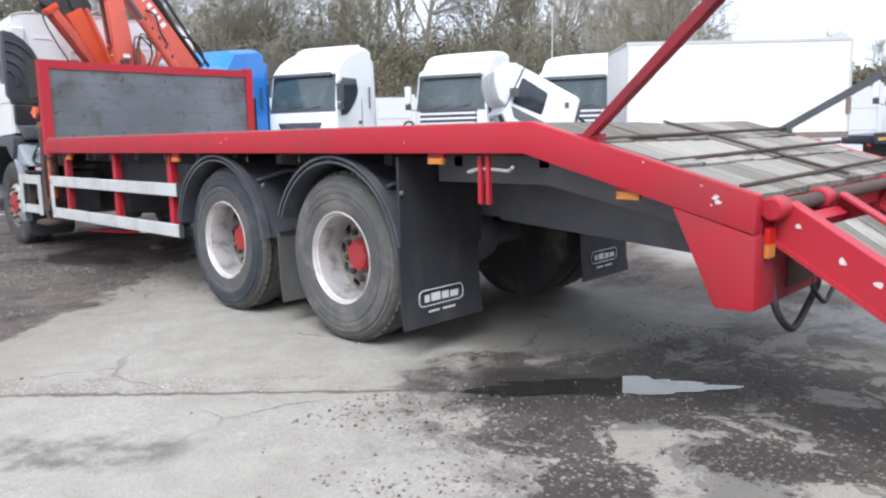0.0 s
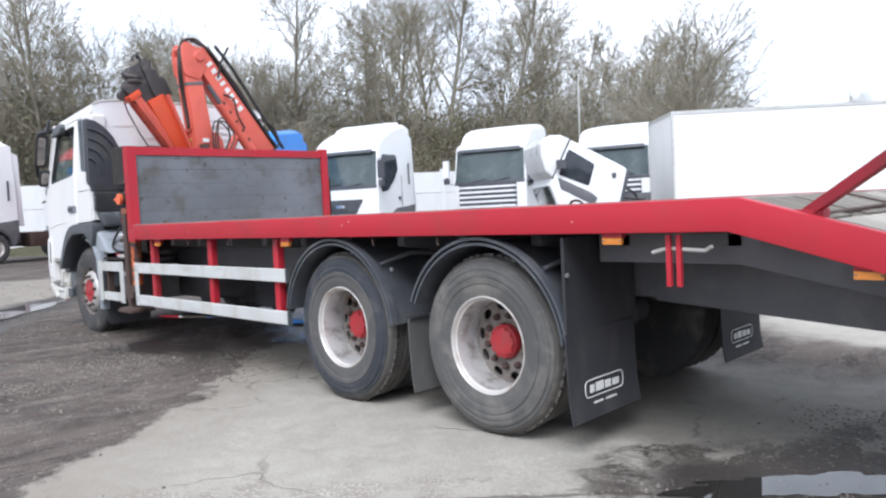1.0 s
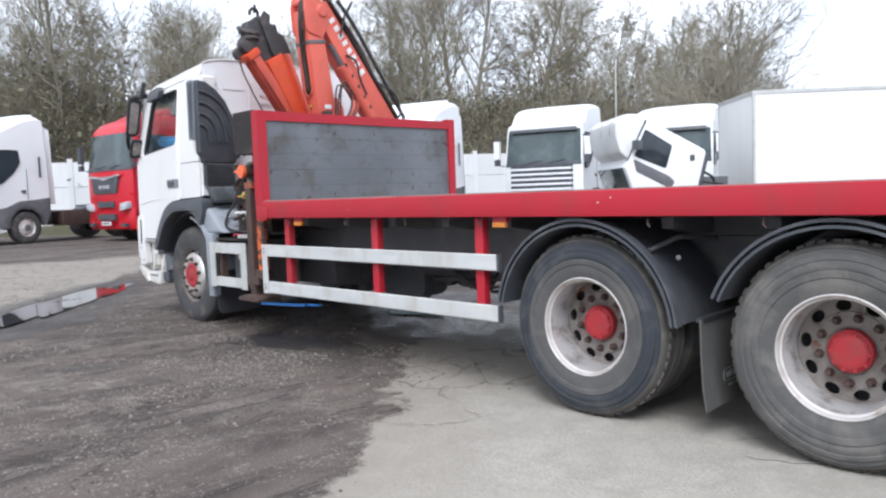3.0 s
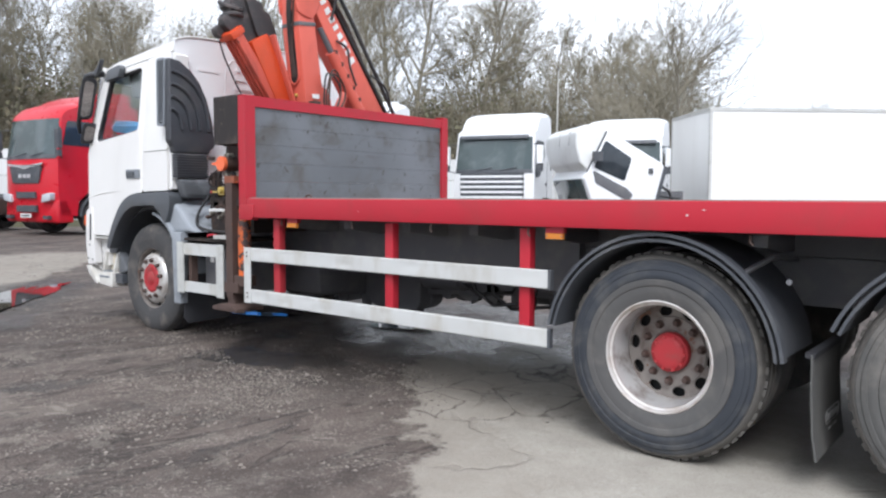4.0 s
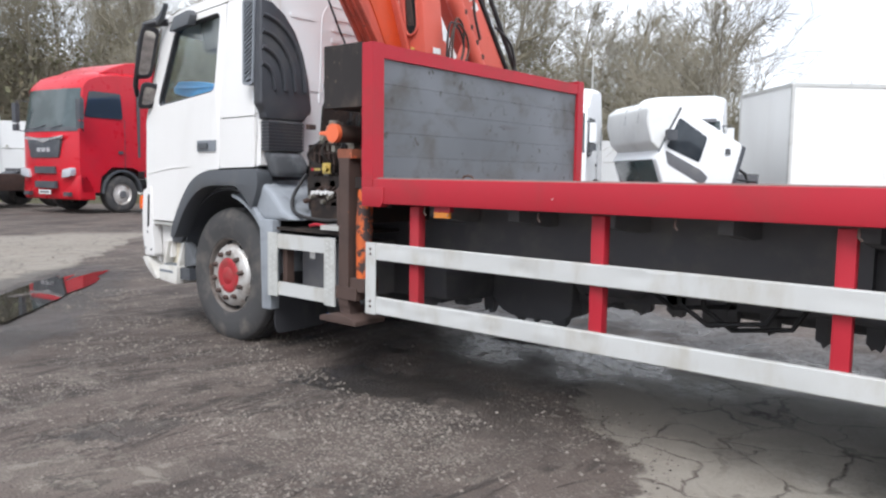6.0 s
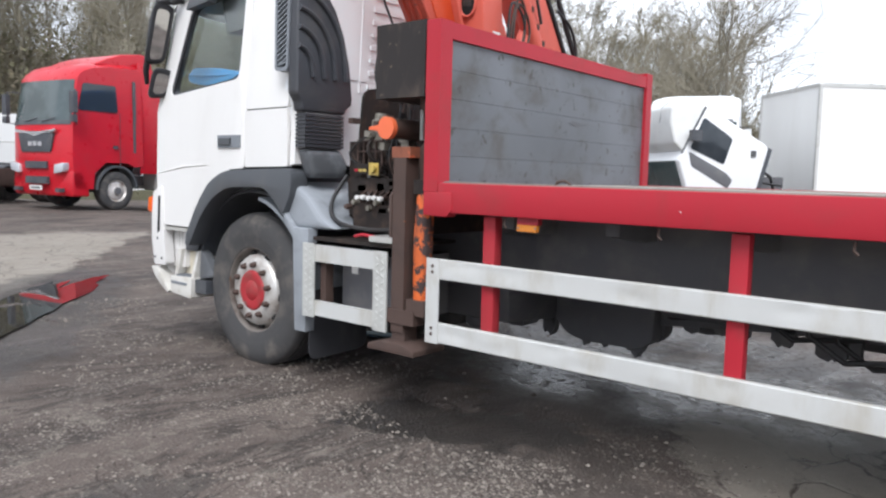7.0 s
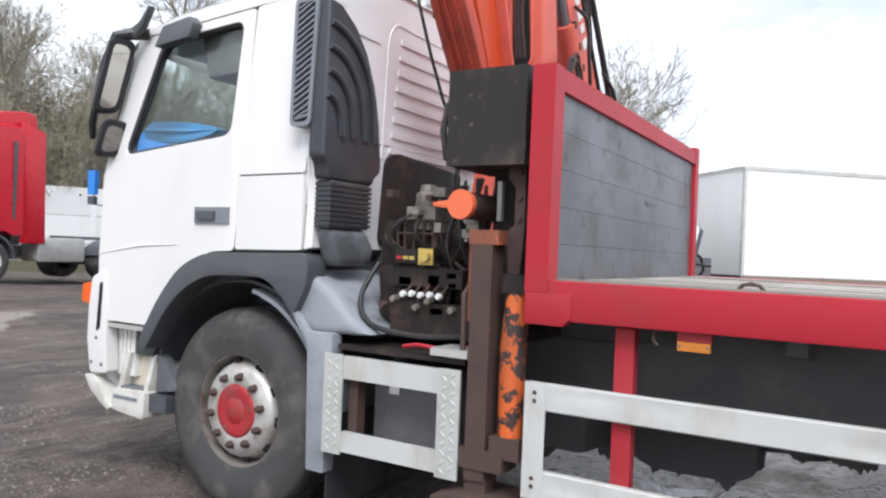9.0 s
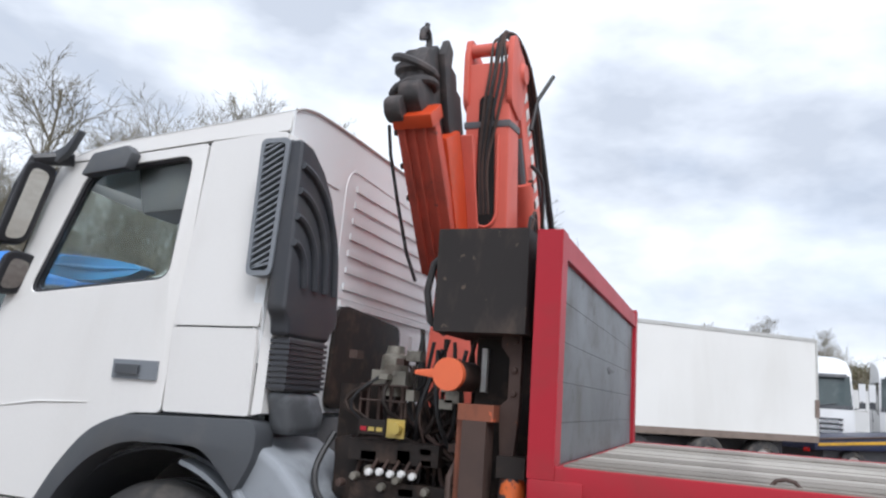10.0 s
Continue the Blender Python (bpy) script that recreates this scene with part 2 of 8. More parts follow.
M_DUCTFOOT = surface("dust_filmed_duct_plastic", (0.1, 0.105, 0.112), 0.5, dirt=(0.26, 0.275, 0.295), dirt_amount=0.7, scale=5)
M_SLAT = surface("pale_grey_plastic", (0.2, 0.215, 0.235), 0.5, dirt=(0.1, 0.1, 0.11), dirt_amount=0.3)
M_CHROME = surface("bright_metal", (0.7, 0.7, 0.7), 0.2, 0.9, dirt_amount=0.2)
M_HEADLAMP = surface("clear_lamp_glass", (0.6, 0.62, 0.65), 0.1, 0.3, dirt_amount=0.1)


def wood_material(name, a, b, along="x", wear=0.5):
    k = Nodes(name)
    stretch = (2.0, 40.0, 40.0) if along == "x" else (40.0, 2.0, 40.0)
    grainy = k.noise(k.coords(stretch), 1.0, 6.0, 0.65, 0.6)
    patches = k.noise(k.coords(), 3.0, 5.0, 0.6)
    info = k.nt.nodes.new("ShaderNodeObjectInfo")
    tone = k.math("ADD", k.math("MULTIPLY", grainy, 0.7), k.math("MULTIPLY", info.outputs["Random"], 0.35))
    col = k.mix(k.ramp(tone, 0.25, 0.85), a, b)
    col = k.mix(k.math("MULTIPLY", k.ramp(patches, 0.48, 0.7), wear), col, (0.06, 0.05, 0.045))
    k.set(Base_Color=col, Roughness=0.85, Specular_IOR_Level=0.3)
    k.bump(grainy, 0.5, 0.004)
    return k.mat


M_PLANK = wood_material("weathered_deck_planks", (0.2, 0.18, 0.155), (0.5, 0.468, 0.42))
M_RAMP_WOOD = wood_material("worn_ramp_boards", (0.1, 0.084, 0.066), (0.39, 0.36, 0.31), wear=0.85)


def glass_material(name, tint, rough=0.03, alpha=1.0):
    k = Nodes(name)
    return k.set(Base_Color=tint, Roughness=rough, Specular_IOR_Level=0.7, Transmission_Weight=alpha, IOR=1.3)


M_GLASS = glass_material("tinted_cab_glass", (0.78, 0.84, 0.81))
M_DARKGLASS = surface("dark_windscreen_glass", (0.055, 0.075, 0.075), 0.07, dirt=(0.2, 0.23, 0.23), dirt_amount=0.3, scale=1.5, spec=0.8, bump=0.0)
M_SIDEGLASS = surface("dark_side_glass", (0.025, 0.032, 0.04), 0.07, dirt=(0.08, 0.09, 0.1), dirt_amount=0.3, scale=1.5, spec=0.6, bump=0.0)
M_MIRROR = Nodes("mirror_glass").set(Base_Color=(0.85, 0.87, 0.88), Metallic=1.0, Roughness=0.03)
M_WATER = Nodes("still_puddle_water").set(Base_Color=(0.03, 0.028, 0.025), Roughness=0.02, Specular_IOR_Level=0.6)

# ---- mesh helpers ----


def bm_new():
    return bmesh.new()


def round_edges(bm, width, segments=2, angle=0.5):
    edges = [e for e in bm.edges if len(e.link_faces) == 2 and e.calc_face_angle(0) > angle]
    if edges and width > 0:
        bmesh.ops.bevel(bm, geom=edges, offset=width, segments=segments, profile=0.6, affect="EDGES", clamp_overlap=True)
    return bm


def box(x0, x1, y0, y1, z0, z1, bevel=0.0, bm=None, segments=2):
    own = bm_new()
    vs = [own.verts.new((x, y, z)) for x in (x0, x1) for y in (y0, y1) for z in (z0, z1)]
    for f in ((0, 1, 3, 2), (4, 6, 7, 5), (0, 4, 5, 1), (2, 3, 7, 6), (0, 2, 6, 4), (1, 5, 7, 3)):
        own.faces.new([vs[i] for i in f])
    round_edges(own, bevel, segments)
    return join(bm, own)


def join(bm, own):
    if bm is None:
        return own
    mesh = bpy.data.meshes.new("tmp")
    own.to_mesh(mesh)
    own.free()
    bm.from_mesh(mesh)
    bpy.data.meshes.remove(mesh)
    return bm


def prism(points, axis, a, b, bevel=0.0, bm=None, segments=2, scale_b=None):
    """A polygon drawn in the plane across axis, pulled from a to b along it. scale_b: (s, cu, cv) shrinks the far end."""
    own = bm_new()
    rings = []
    for n, d in enumerate((a, b)):
        ring = []
        for u, v in points:
            if n and scale_b:
                s, cu, cv = scale_b
                u, v = cu + (u - cu) * s, cv + (v - cv) * s
            p = (d, u, v) if axis == "x" else (u, d, v) if axis == "y" else (u, v, d)
            ring.append(own.verts.new(p))
        rings.append(ring)
    own.faces.new(rings[0])
    own.faces.new(rings[1])
    n = len(points)
    for i in range(n):
        own.faces.new((rings[0][i], rings[0][(i + 1) % n], rings[1][(i + 1) % n], rings[1][i]))
    bmesh.ops.recalc_face_normals(own, faces=own.faces)
    round_edges(own, bevel, segments)
    return join(bm, own)


def tube(points, radius, sides=8, bm=None, closed=False, taper=None):
    """A round bar along the points. radius may be a list."""
    own = bm_new()
    pts = [Vector(p) for p in points]
    radii = radius if isinstance(radius, (list, tuple)) else [radius] * len(pts)
    rings, ref = [], None
    for i, p in enumerate(pts):
        d = (pts[min(i + 1, len(pts) - 1)] - pts[max(i - 1, 0)]).normalized()
        if ref is None:
            ref = Vector((0, 0, 1)) if abs(d.z) < 0.9 else Vector((1, 0, 0))
        u = d.cross(ref).normalized()
        v = d.cross(u).normalized()
        ref = u.cross(d).normalized() if u.length else ref
        ring = []
        for s in range(sides):
            a = 2 * math.pi * s / sides
            ring.append(own.verts.new(p + (u * math.cos(a) + v * math.sin(a)) * radii[i]))
        rings.append(ring)
    for r0, r1 in zip(rings, rings[1:]):
        for s in range(sides):
            own.faces.new((r0[s], r0[(s + 1) % sides], r1[(s + 1) % sides], r1[s]))
    own.faces.new(rings[0])
    own.faces.new(rings[-1])
    bmesh.ops.recalc_face_normals(own, faces=own.faces)
    return join(bm, own)


def lathe(profile, centre, sides=48, bm=None, axis="y", closed=False, caps=True):
    """Turns (radius, offset along the axis) pairs round an axis through centre."""
    own = bm_new()
    c = Vector(centre)
    rings = []
    for r, o in profile:
        ring = []
        for s in range(sides):
            a = 2 * math.pi * s / sides
            u, v = r * math.cos(a), r * math.sin(a)
            p = (u, o, v) if axis == "y" else (o, u, v) if axis == "x" else (u, v, o)
            ring.append(own.verts.new(c + Vector(p)))
        rings.append(ring)
    pairs = list(zip(rings, rings[1:])) + ([(rings[-1], rings[0])] if closed else [])
    for r0, r1 in pairs:
        for s in range(sides):
            own.faces.new((r0[s], r0[(s + 1) % sides], r1[(s + 1) % sides], r1[s]))
    if caps and not closed:
        for ring, (r, _) in ((rings[0], profile[0]), (rings[-1], profile[-1])):
            if r > 1e-6:
                own.faces.new(ring)
    bmesh.ops.remove_doubles(own, verts=own.verts, dist=1e-6)
    bmesh.ops.recalc_face_normals(own, faces=own.faces)
    return join(bm, own)


def sheet(points, thickness, bm=None, axis="y", a=0.0, b=1.0):
    """A bent strip: an open line of (u, v) points with thickness, pulled from a to b along the axis."""
    n = len(points)
    normals = []
    for i in range(n):
        p, q = Vector(points[max(i - 1, 0)]), Vector(points[min(i + 1, n - 1)])
        d = (q - p).normalized()
        normals.append(Vector((-d.y, d.x)))
    outer = [tuple(Vector(p) + nn * thickness) for p, nn in zip(points, normals)]
    own = bm_new()
    cols = []
    for p, o in zip(points, outer):
        col = []
        for (u, v), d in ((p, a), (p, b), (o, b), (o, a)):
            col.append(own.verts.new((d, u, v) if axis == "x" else (u, d, v)))
        cols.append(col)
    for c0, c1 in zip(cols, cols[1:]):
        for k in range(4):
            own.faces.new((c0[k], c0[(k + 1) % 4], c1[(k + 1) % 4], c1[k]))
    own.faces.new(cols[0])
    own.faces.new(cols[-1])
    bmesh.ops.recalc_face_normals(own, faces=own.faces)
    return join(bm, own)


def finish(bm, name, smooth=True):
    mesh = bpy.data.meshes.new(name)
    bm.normal_update()
    bm.to_mesh(mesh)
    bm.free()
    if smooth:
        mesh.polygons.foreach_set("use_smooth", [True] * len(mesh.polygons))
        mesh.set_sharp_from_angle(angle=radians(35))
    return mesh


# the lorry stands very slightly out of square
SKEW = Matrix(((1, -0.05, 0, 0), (0, 1, 0, 0), (0, 0, 1, 0), (0, 0, 0, 1)))


def part(name, bm, material, parent, label="", smooth=True):
    root = parent
    while root.parent:
        root = root.parent
    if root.name.startswith("flatbed_lorry") and not parent.matrix_basis.translation.length:
        bm.transform(SKEW)
    ob = new(name, finish(bm, name, smooth))
    ob.data.materials.append(material)
    ob.parent = parent
    return tagged(ob, label)


def thing(name, label, category, group="", m=None):
    ob = new(name)
    ob.empty_display_size = 0.3
    if m is not None:
        ob.matrix_world = m
    return tagged(ob, label, category, group)


def raw_mesh(name, verts, faces, material, smooth=False):
    mesh = bpy.data.meshes.new(name)
    mesh.from_pydata(verts, [], faces)
    if smooth:
        mesh.polygons.foreach_set("use_smooth", [True] * len(mesh.polygons))
    mesh.materials.append(material)
    mesh.update()
    return mesh


def arc(cx, cz, r, a0, a1, n):
    return [(cx + r * math.cos(radians(a0 + (a1 - a0) * i / n)), cz + r * math.sin(radians(a0 + (a1 - a0) * i / n))) for i in range(n + 1)]


def plate(outer, holes, axis, a, b, bm=None):
    """A flat panel with holes through it."""
    own = bm_new()
    loops = [outer] + list(holes)
    made = []
    for d in (a, b):
        ring_sets, edges = [], []
        for loop in loops:
            vs = [own.verts.new((d, u, v) if axis == "x" else (u, d, v) if axis == "y" else (u, v, d)) for u, v in loop]
            es = [own.edges.new((vs[i], vs[(i + 1) % len(vs)])) for i in range(len(vs))]
            ring_sets.append(vs)
            edges += es
        bmesh.ops.triangle_fill(own, use_beauty=True, use_dissolve=False, edges=edges)
        made.append(ring_sets)
    for r0, r1 in zip(*made):
        n = len(r0)
        for i in range(n):
            own.faces.new((r0[i], r0[(i + 1) % n], r1[(i + 1) % n], r1[i]))
    bmesh.ops.recalc_face_normals(own, faces=own.faces)
    return join(bm, own)


def smooth_loop(points, r=0.05, n=4):
    """Rounds the corners of a closed polygon."""
    out, m = [], len(points)
    for i in range(m):
        p, q, s = Vector(points[i - 1]), Vector(points[i]), Vector(points[(i + 1) % m])
        d0, d1 = (p - q), (s - q)
        rr = min(r, d0.length * 0.45, d1.length * 0.45)
        a, b = q + d0.normalized() * rr, q + d1.normalized() * rr
        for k in range(n + 1):
            t = k / n
            out.append(tuple(a * (1 - t) ** 2 + q * 2 * t * (1 - t) + b * t * t))
    return out

# ---- ground ----


def rise(x, y):
    """Height of the yard: nearly flat, a touch higher towards the lorry's front, with shallow dips."""
    t = np.clip((3.2 - x) / 2.6, 0, 1)
    up = 0.065 * t * t * (3 - 2 * t)
    lumps = 0.010 * np.sin(1.7 * x + 0.6 * y) * np.sin(1.3 * y - 0.5 * x) + 0.006 * np.sin(4.1 * x - 2.7 * y)
    soft = np.clip((x - 2.0) / 3.0, 0.35, 1.0)
    u, v = y - 0.05 * x, x + 0.06 * y + 0.12 * np.sin(0.8 * y)
    ruts = 0.011 * np.sin(3.4 * v + 0.8 * np.sin(0.9 * u)) * np.sin(0.8 * u + 0.5) + 0.006 * np.sin(8.3 * v + 1.3 * np.sin(1.7 * u) + 1.0)
    mud = np.clip((3.0 - 0.78 * x - 0.62 * y) / 0.5, 0, 1)
    q = np.clip((-5 - x) / 8, 0, 1) * np.clip((9.5 - y) / 3, 0, 1)
    return up + lumps * (1.15 - soft) + ruts * mud + 0.13 * q * q * (3 - 2 * q)


def ground_material():
    k = Nodes("yard_concrete_and_broken_tarmac")
    vec = k.coords()
    sep = k.nt.nodes.new("ShaderNodeSeparateXYZ")
    k.link(vec, sep.inputs[0])
    wob = k.math("SUBTRACT", k.noise(vec, 1.1, 5.0, 0.6), 0.5)
    wob2 = k.math("SUBTRACT", k.noise(vec, 1.9, 5.0, 0.65, 0.5), 0.5)
    nib = k.math("SUBTRACT", k.noise(vec, 6.5, 6.0, 0.7), 0.5)
    nib2 = k.math("SUBTRACT", k.noise(vec, 8.3, 6.0, 0.7, 0.4), 0.5)
    x = k.math("ADD", k.math("ADD", sep.outputs["X"], k.math("MULTIPLY", wob, 0.9)), k.math("MULTIPLY", nib, 0.35))
    y = k.math("ADD", k.math("ADD", sep.outputs["Y"], k.math("MULTIPLY", wob2, 0.9)), k.math("MULTIPLY", nib2, 0.35))

    def side(a, b, c, soft=0.12):
        """1 where a x + b y + c is above 0."""
        s = k.math("ADD", k.math("ADD", k.math("MULTIPLY", x, a), k.math("MULTIPLY", y, b)), c)
        return k.ramp(s, -soft, soft)

    def oval(cx, cy, rx, ry, turn=0.0, soft=0.25):
        """1 inside an ellipse."""
        ca, sa = math.cos(radians(turn)), math.sin(radians(turn))
        dx, dy = k.math("SUBTRACT", x, cx), k.math("SUBTRACT", y, cy)
        u = k.math("DIVIDE", k.math("ADD", k.math("MULTIPLY", dx, ca), k.math("MULTIPLY", dy, sa)), rx)
        v = k.math("DIVIDE", k.math("SUBTRACT", k.math("MULTIPLY", dy, ca), k.math("MULTIPLY", dx, sa)), ry)
        d = k.math("ADD", k.math("MULTIPLY", u, u), k.math("MULTIPLY", v, v))
        return k.math("SUBTRACT", 1.0, k.ramp(d, 1 - soft, 1 + soft))

    fine = k.noise(vec, 55.0, 5.0, 0.7)
    grit = k.noise(vec, 160.0, 2.0)
    mid = k.noise(vec, 4.5, 6.0, 0.65, 0.4)
    big = k.noise(vec, 0.6, 4.0, 0.6)
    # pale concrete with cracks
    conc = k.mix(k.ramp(mid, 0.3, 0.72), (0.375, 0.342, 0.29), (0.453, 0.42, 0.36))
    conc = k.mix(k.math("MULTIPLY", fine, 0.35), conc, (0.22, 0.2, 0.18))
    warp = k.nt.nodes.new("ShaderNodeMix")
    warp.data_type = "VECTOR"
    warp.inputs["Factor"].default_value = 0.3
    noise_col = k.nt.nodes.new("ShaderNodeTexNoise")
    noise_col.inputs["Scale"].default_value, noise_col.inputs["Detail"].default_value = 2.4, 5.0
    k.link(vec, noise_col.inputs["Vector"])
    k.link(vec, warp.inputs[4])
    k.link(noise_col.outputs["Color"], warp.inputs[5])
    cells = k.add("ShaderNodeTexVoronoi", feature="DISTANCE_TO_EDGE")
    cells.inputs["Scale"].default_value = 0.9
    k.link(warp.outputs[1], cells.inputs["Vector"])
    crack = k.math("SUBTRACT", 1.0, k.ramp(cells.outputs["Distance"], 0.003, 0.012))
    crack = k.math("MULTIPLY", crack, k.ramp(k.noise(vec, 0.9, 3.0), 0.5, 0.62))
    cells2 = k.add("ShaderNodeTexVoronoi", feature="DISTANCE_TO_EDGE")
    cells2.inputs["Scale"].default_value = 3.6
    k.link(warp.outputs[1], cells2.inputs["Vector"])
    craze = k.math("SUBTRACT", 1.0, k.ramp(k.math("ADD", cells2.outputs["Distance"], k.math("MULTIPLY", k.math("SUBTRACT", k.noise(vec, 9.0, 4.0, 0.7), 0.5), 0.06)), 0.0, 0.036))
    conc = k.mix(k.math("MULTIPLY", crack, 0.4), conc, (0.09, 0.075, 0.06))
    # dark muddy tarmac with grit, ruts and worn patches
    rut = k.noise(k.turned((1.6, 0.6, 1.0), 6.0), 1.0, 7.0, 0.66, 1.1)
    wave = k.noise(k.turned((1.5, 0.42, 1.0), 5.0), 1.0, 4.0, 0.6, 0.9)
    wave_b = k.noise(k.turned((2.4, 0.7, 1.0), 12.0), 1.0, 4.0, 0.6, 0.9)
    track = k.math("SUBTRACT", 1.0, k.ramp(k.math("ABSOLUTE", k.math("SUBTRACT", wave, 0.5)), 0.006, 0.04))
    track = k.math("MAXIMUM", track, k.math("SUBTRACT", 1.0, k.ramp(k.math("ABSOLUTE", k.math("SUBTRACT", wave_b, 0.52)), 0.003, 0.02)))
    track = k.math("MULTIPLY", track, k.ramp(k.noise(vec, 0.8, 5.0, 0.65), 0.44, 0.56))
    tar = k.mix(k.ramp(rut, 0.38, 0.6), (0.05, 0.037, 0.031), (0.135, 0.105, 0.088))
    tar = k.mix(k.math("MULTIPLY", k.ramp(mid, 0.5, 0.7), 0.5), tar, (0.172, 0.139, 0.119))
    tar = k.mix(k.math("MULTIPLY", k.ramp(big, 0.4, 0.62), 0.3), tar, (0.15, 0.121, 0.104))
    tar = k.mix(k.math("MULTIPLY", track, 0.75), tar, (0.034, 0.027, 0.023))
    patch = k.ramp(k.noise(vec, 2.3, 4.0, 0.6), 0.45, 0.62)
    stones = k.ramp(k.noise(vec, 34.0, 4.0, 0.72), 0.55, 0.66)
    tar = k.mix(k.math("MULTIPLY", k.math("MULTIPLY", stones, patch), 0.8), tar, (0.27, 0.235, 0.2))
    def pebbles(scale, lo, hi):
        cell = k.add("ShaderNodeTexVoronoi")
        cell.inputs["Scale"].default_value = scale
        k.link(vec, cell.inputs["Vector"])
        sp = k.nt.nodes.new("ShaderNodeSeparateColor")
        k.link(cell.outputs["Color"], sp.inputs[0])
        body = k.math("SUBTRACT", 1.0, k.ramp(cell.outputs["Distance"], lo, hi))
        return sp.outputs[0], body
    tone_a, body_a = pebbles(60.0, 0.25, 0.6)
    tone_b, body_b = pebbles(140.0, 0.25, 0.7)
    gritty = k.ramp(k.noise(k.turned((2.2, 0.8, 1.0), 5.0), 1.5, 6.0, 0.7, 0.6), 0.46, 0.62)
    gritty = k.math("MAXIMUM", gritty, k.math("MULTIPLY", oval(8.7, 0.1, 1.5, 1.5, 0, 0.6), k.ramp(k.noise(vec, 3.4, 6.0, 0.72, 0.5), 0.4, 0.6)))
    dark_grit = k.mix(k.math("MULTIPLY", tone_b, 0.6), tar, (0.03, 0.026, 0.024))
    tar = k.mix(0.55, tar, dark_grit)
    tar = k.mix(k.math("MULTIPLY", k.math("MULTIPLY", k.ramp(tone_a, 0.66, 0.72), body_a), k.math("ADD", k.math("MULTIPLY", gritty, 0.9), 0.03)), tar, (0.3, 0.26, 0.225))
    tar = k.mix(k.math("MULTIPLY", k.math("MULTIPLY", k.ramp(tone_b, 0.7, 0.76), body_b), k.math("ADD", k.math("MULTIPLY", gritty, 0.5), 0.1)), tar, (0.26, 0.222, 0.19))
    # crumbled, gravelly strips on the slabs
    crumb = k.math("MULTIPLY", k.ramp(k.noise(vec, 26.0, 4.0, 0.75), 0.48, 0.62), k.ramp(k.noise(vec, 0.8, 4.0, 0.6), 0.5, 0.6))
    conc = k.mix(k.math("MULTIPLY", crumb, 0.5), conc, (0.5, 0.465, 0.415))
    conc = k.mix(k.math("MULTIPLY", k.math("MULTIPLY", k.ramp(tone_b, 0.6, 0.8), body_b), 0.3), conc, (0.52, 0.48, 0.43))
    conc = k.mix(k.math("MULTIPLY", k.math("MULTIPLY", k.ramp(tone_b, 0.35, 0.2), body_b), 0.3), conc, (0.12, 0.105, 0.09))
    conc = k.mix(k.math("MULTIPLY", k.ramp(k.noise(vec, 1.1, 6.0, 0.68), 0.52, 0.7), 0.22), conc, (0.2, 0.175, 0.15))
    # a strip of loose gravel along the slab's joint
    ja = radians(43.4)
    jx, jy = k.math("SUBTRACT", sep.outputs["X"], 6.916), k.math("SUBTRACT", sep.outputs["Y"], -0.835)
    ju = k.math("ADD", k.math("MULTIPLY", jx, math.cos(ja)), k.math("MULTIPLY", jy, math.sin(ja)))
    jv = k.math("SUBTRACT", k.math("MULTIPLY", jy, math.cos(ja)), k.math("MULTIPLY", jx, math.sin(ja)))
    jv = k.math("ADD", jv, k.math("MULTIPLY", k.math("SUBTRACT", k.noise(vec, 2.6, 7.0, 0.72), 0.5), 0.2))
    along = k.math("MULTIPLY", k.ramp(ju, -2.2, -1.6), k.math("SUBTRACT", 1.0, k.ramp(ju, 1.2, 1.7)))
    joint = k.math("MULTIPLY", k.math("SUBTRACT", 1.0, k.ramp(k.math("ABSOLUTE", jv), 0.004, 0.03)), along)
    clumps = k.ramp(k.noise(vec, 1.6, 5.0, 0.66), 0.4, 0.58)
    ragged = k.math("MULTIPLY", k.math("MULTIPLY", k.noise(vec, 2.4, 6.0, 0.7), 0.62), clumps)
    strip = k.math("MULTIPLY", k.math("MULTIPLY", k.ramp(jv, -0.01, 0.02), k.math("SUBTRACT", 1.0, k.ramp(k.math("SUBTRACT", jv, ragged), -0.08, 0.1))), along)
    loose = k.math("MULTIPLY", k.math("MULTIPLY", k.ramp(tone_a, 0.3, 0.5), body_a), strip)
    conc = k.mix(k.math("MULTIPLY", strip, k.math("MULTIPLY", k.noise(vec, 5.0, 5.0, 0.7), 0.85)), conc, (0.19, 0.157, 0.125))
    conc = k.mix(k.math("MULTIPLY", loose, 0.8), conc, (0.55, 0.5, 0.45))
    conc = k.mix(k.math("MULTIPLY", joint, 0.75), conc, (0.07, 0.055, 0.045))
    # the slab is stained brown towards the muddy ground
    toward = k.math("ADD", k.math("ADD", k.math("MULTIPLY", x, 0.745), k.math("MULTIPLY", y, 0.667)), -2.66)
    stain = k.math("SUBTRACT", 1.0, k.ramp(toward, 0.0, 1.1))
    stain = k.math("MULTIPLY", stain, k.math("ADD", 0.3, k.math("MULTIPLY", k.noise(vec, 1.7, 6.0, 0.68), 0.7)))
    conc = k.mix(stain, conc, (0.25, 0.215, 0.175))
    # zones
    slab = k.math("MULTIPLY", side(0.745, 0.667, -2.66, 0.05), side(-0.8, -0.1, 6.6, 0.06))
    slab = k.math("MAXIMUM", slab, k.math("MULTIPLY", side(0.55, -0.83, -4.55), k.math("MULTIPLY", side(-0.9, -0.35, 7.2, 0.06), side(1.0, 0.0, -5.5, 0.2))))
    slab = k.math("MULTIPLY", slab, k.math("SUBTRACT", 1.0, side(0.0, 1.0, -2.4, 0.5)))
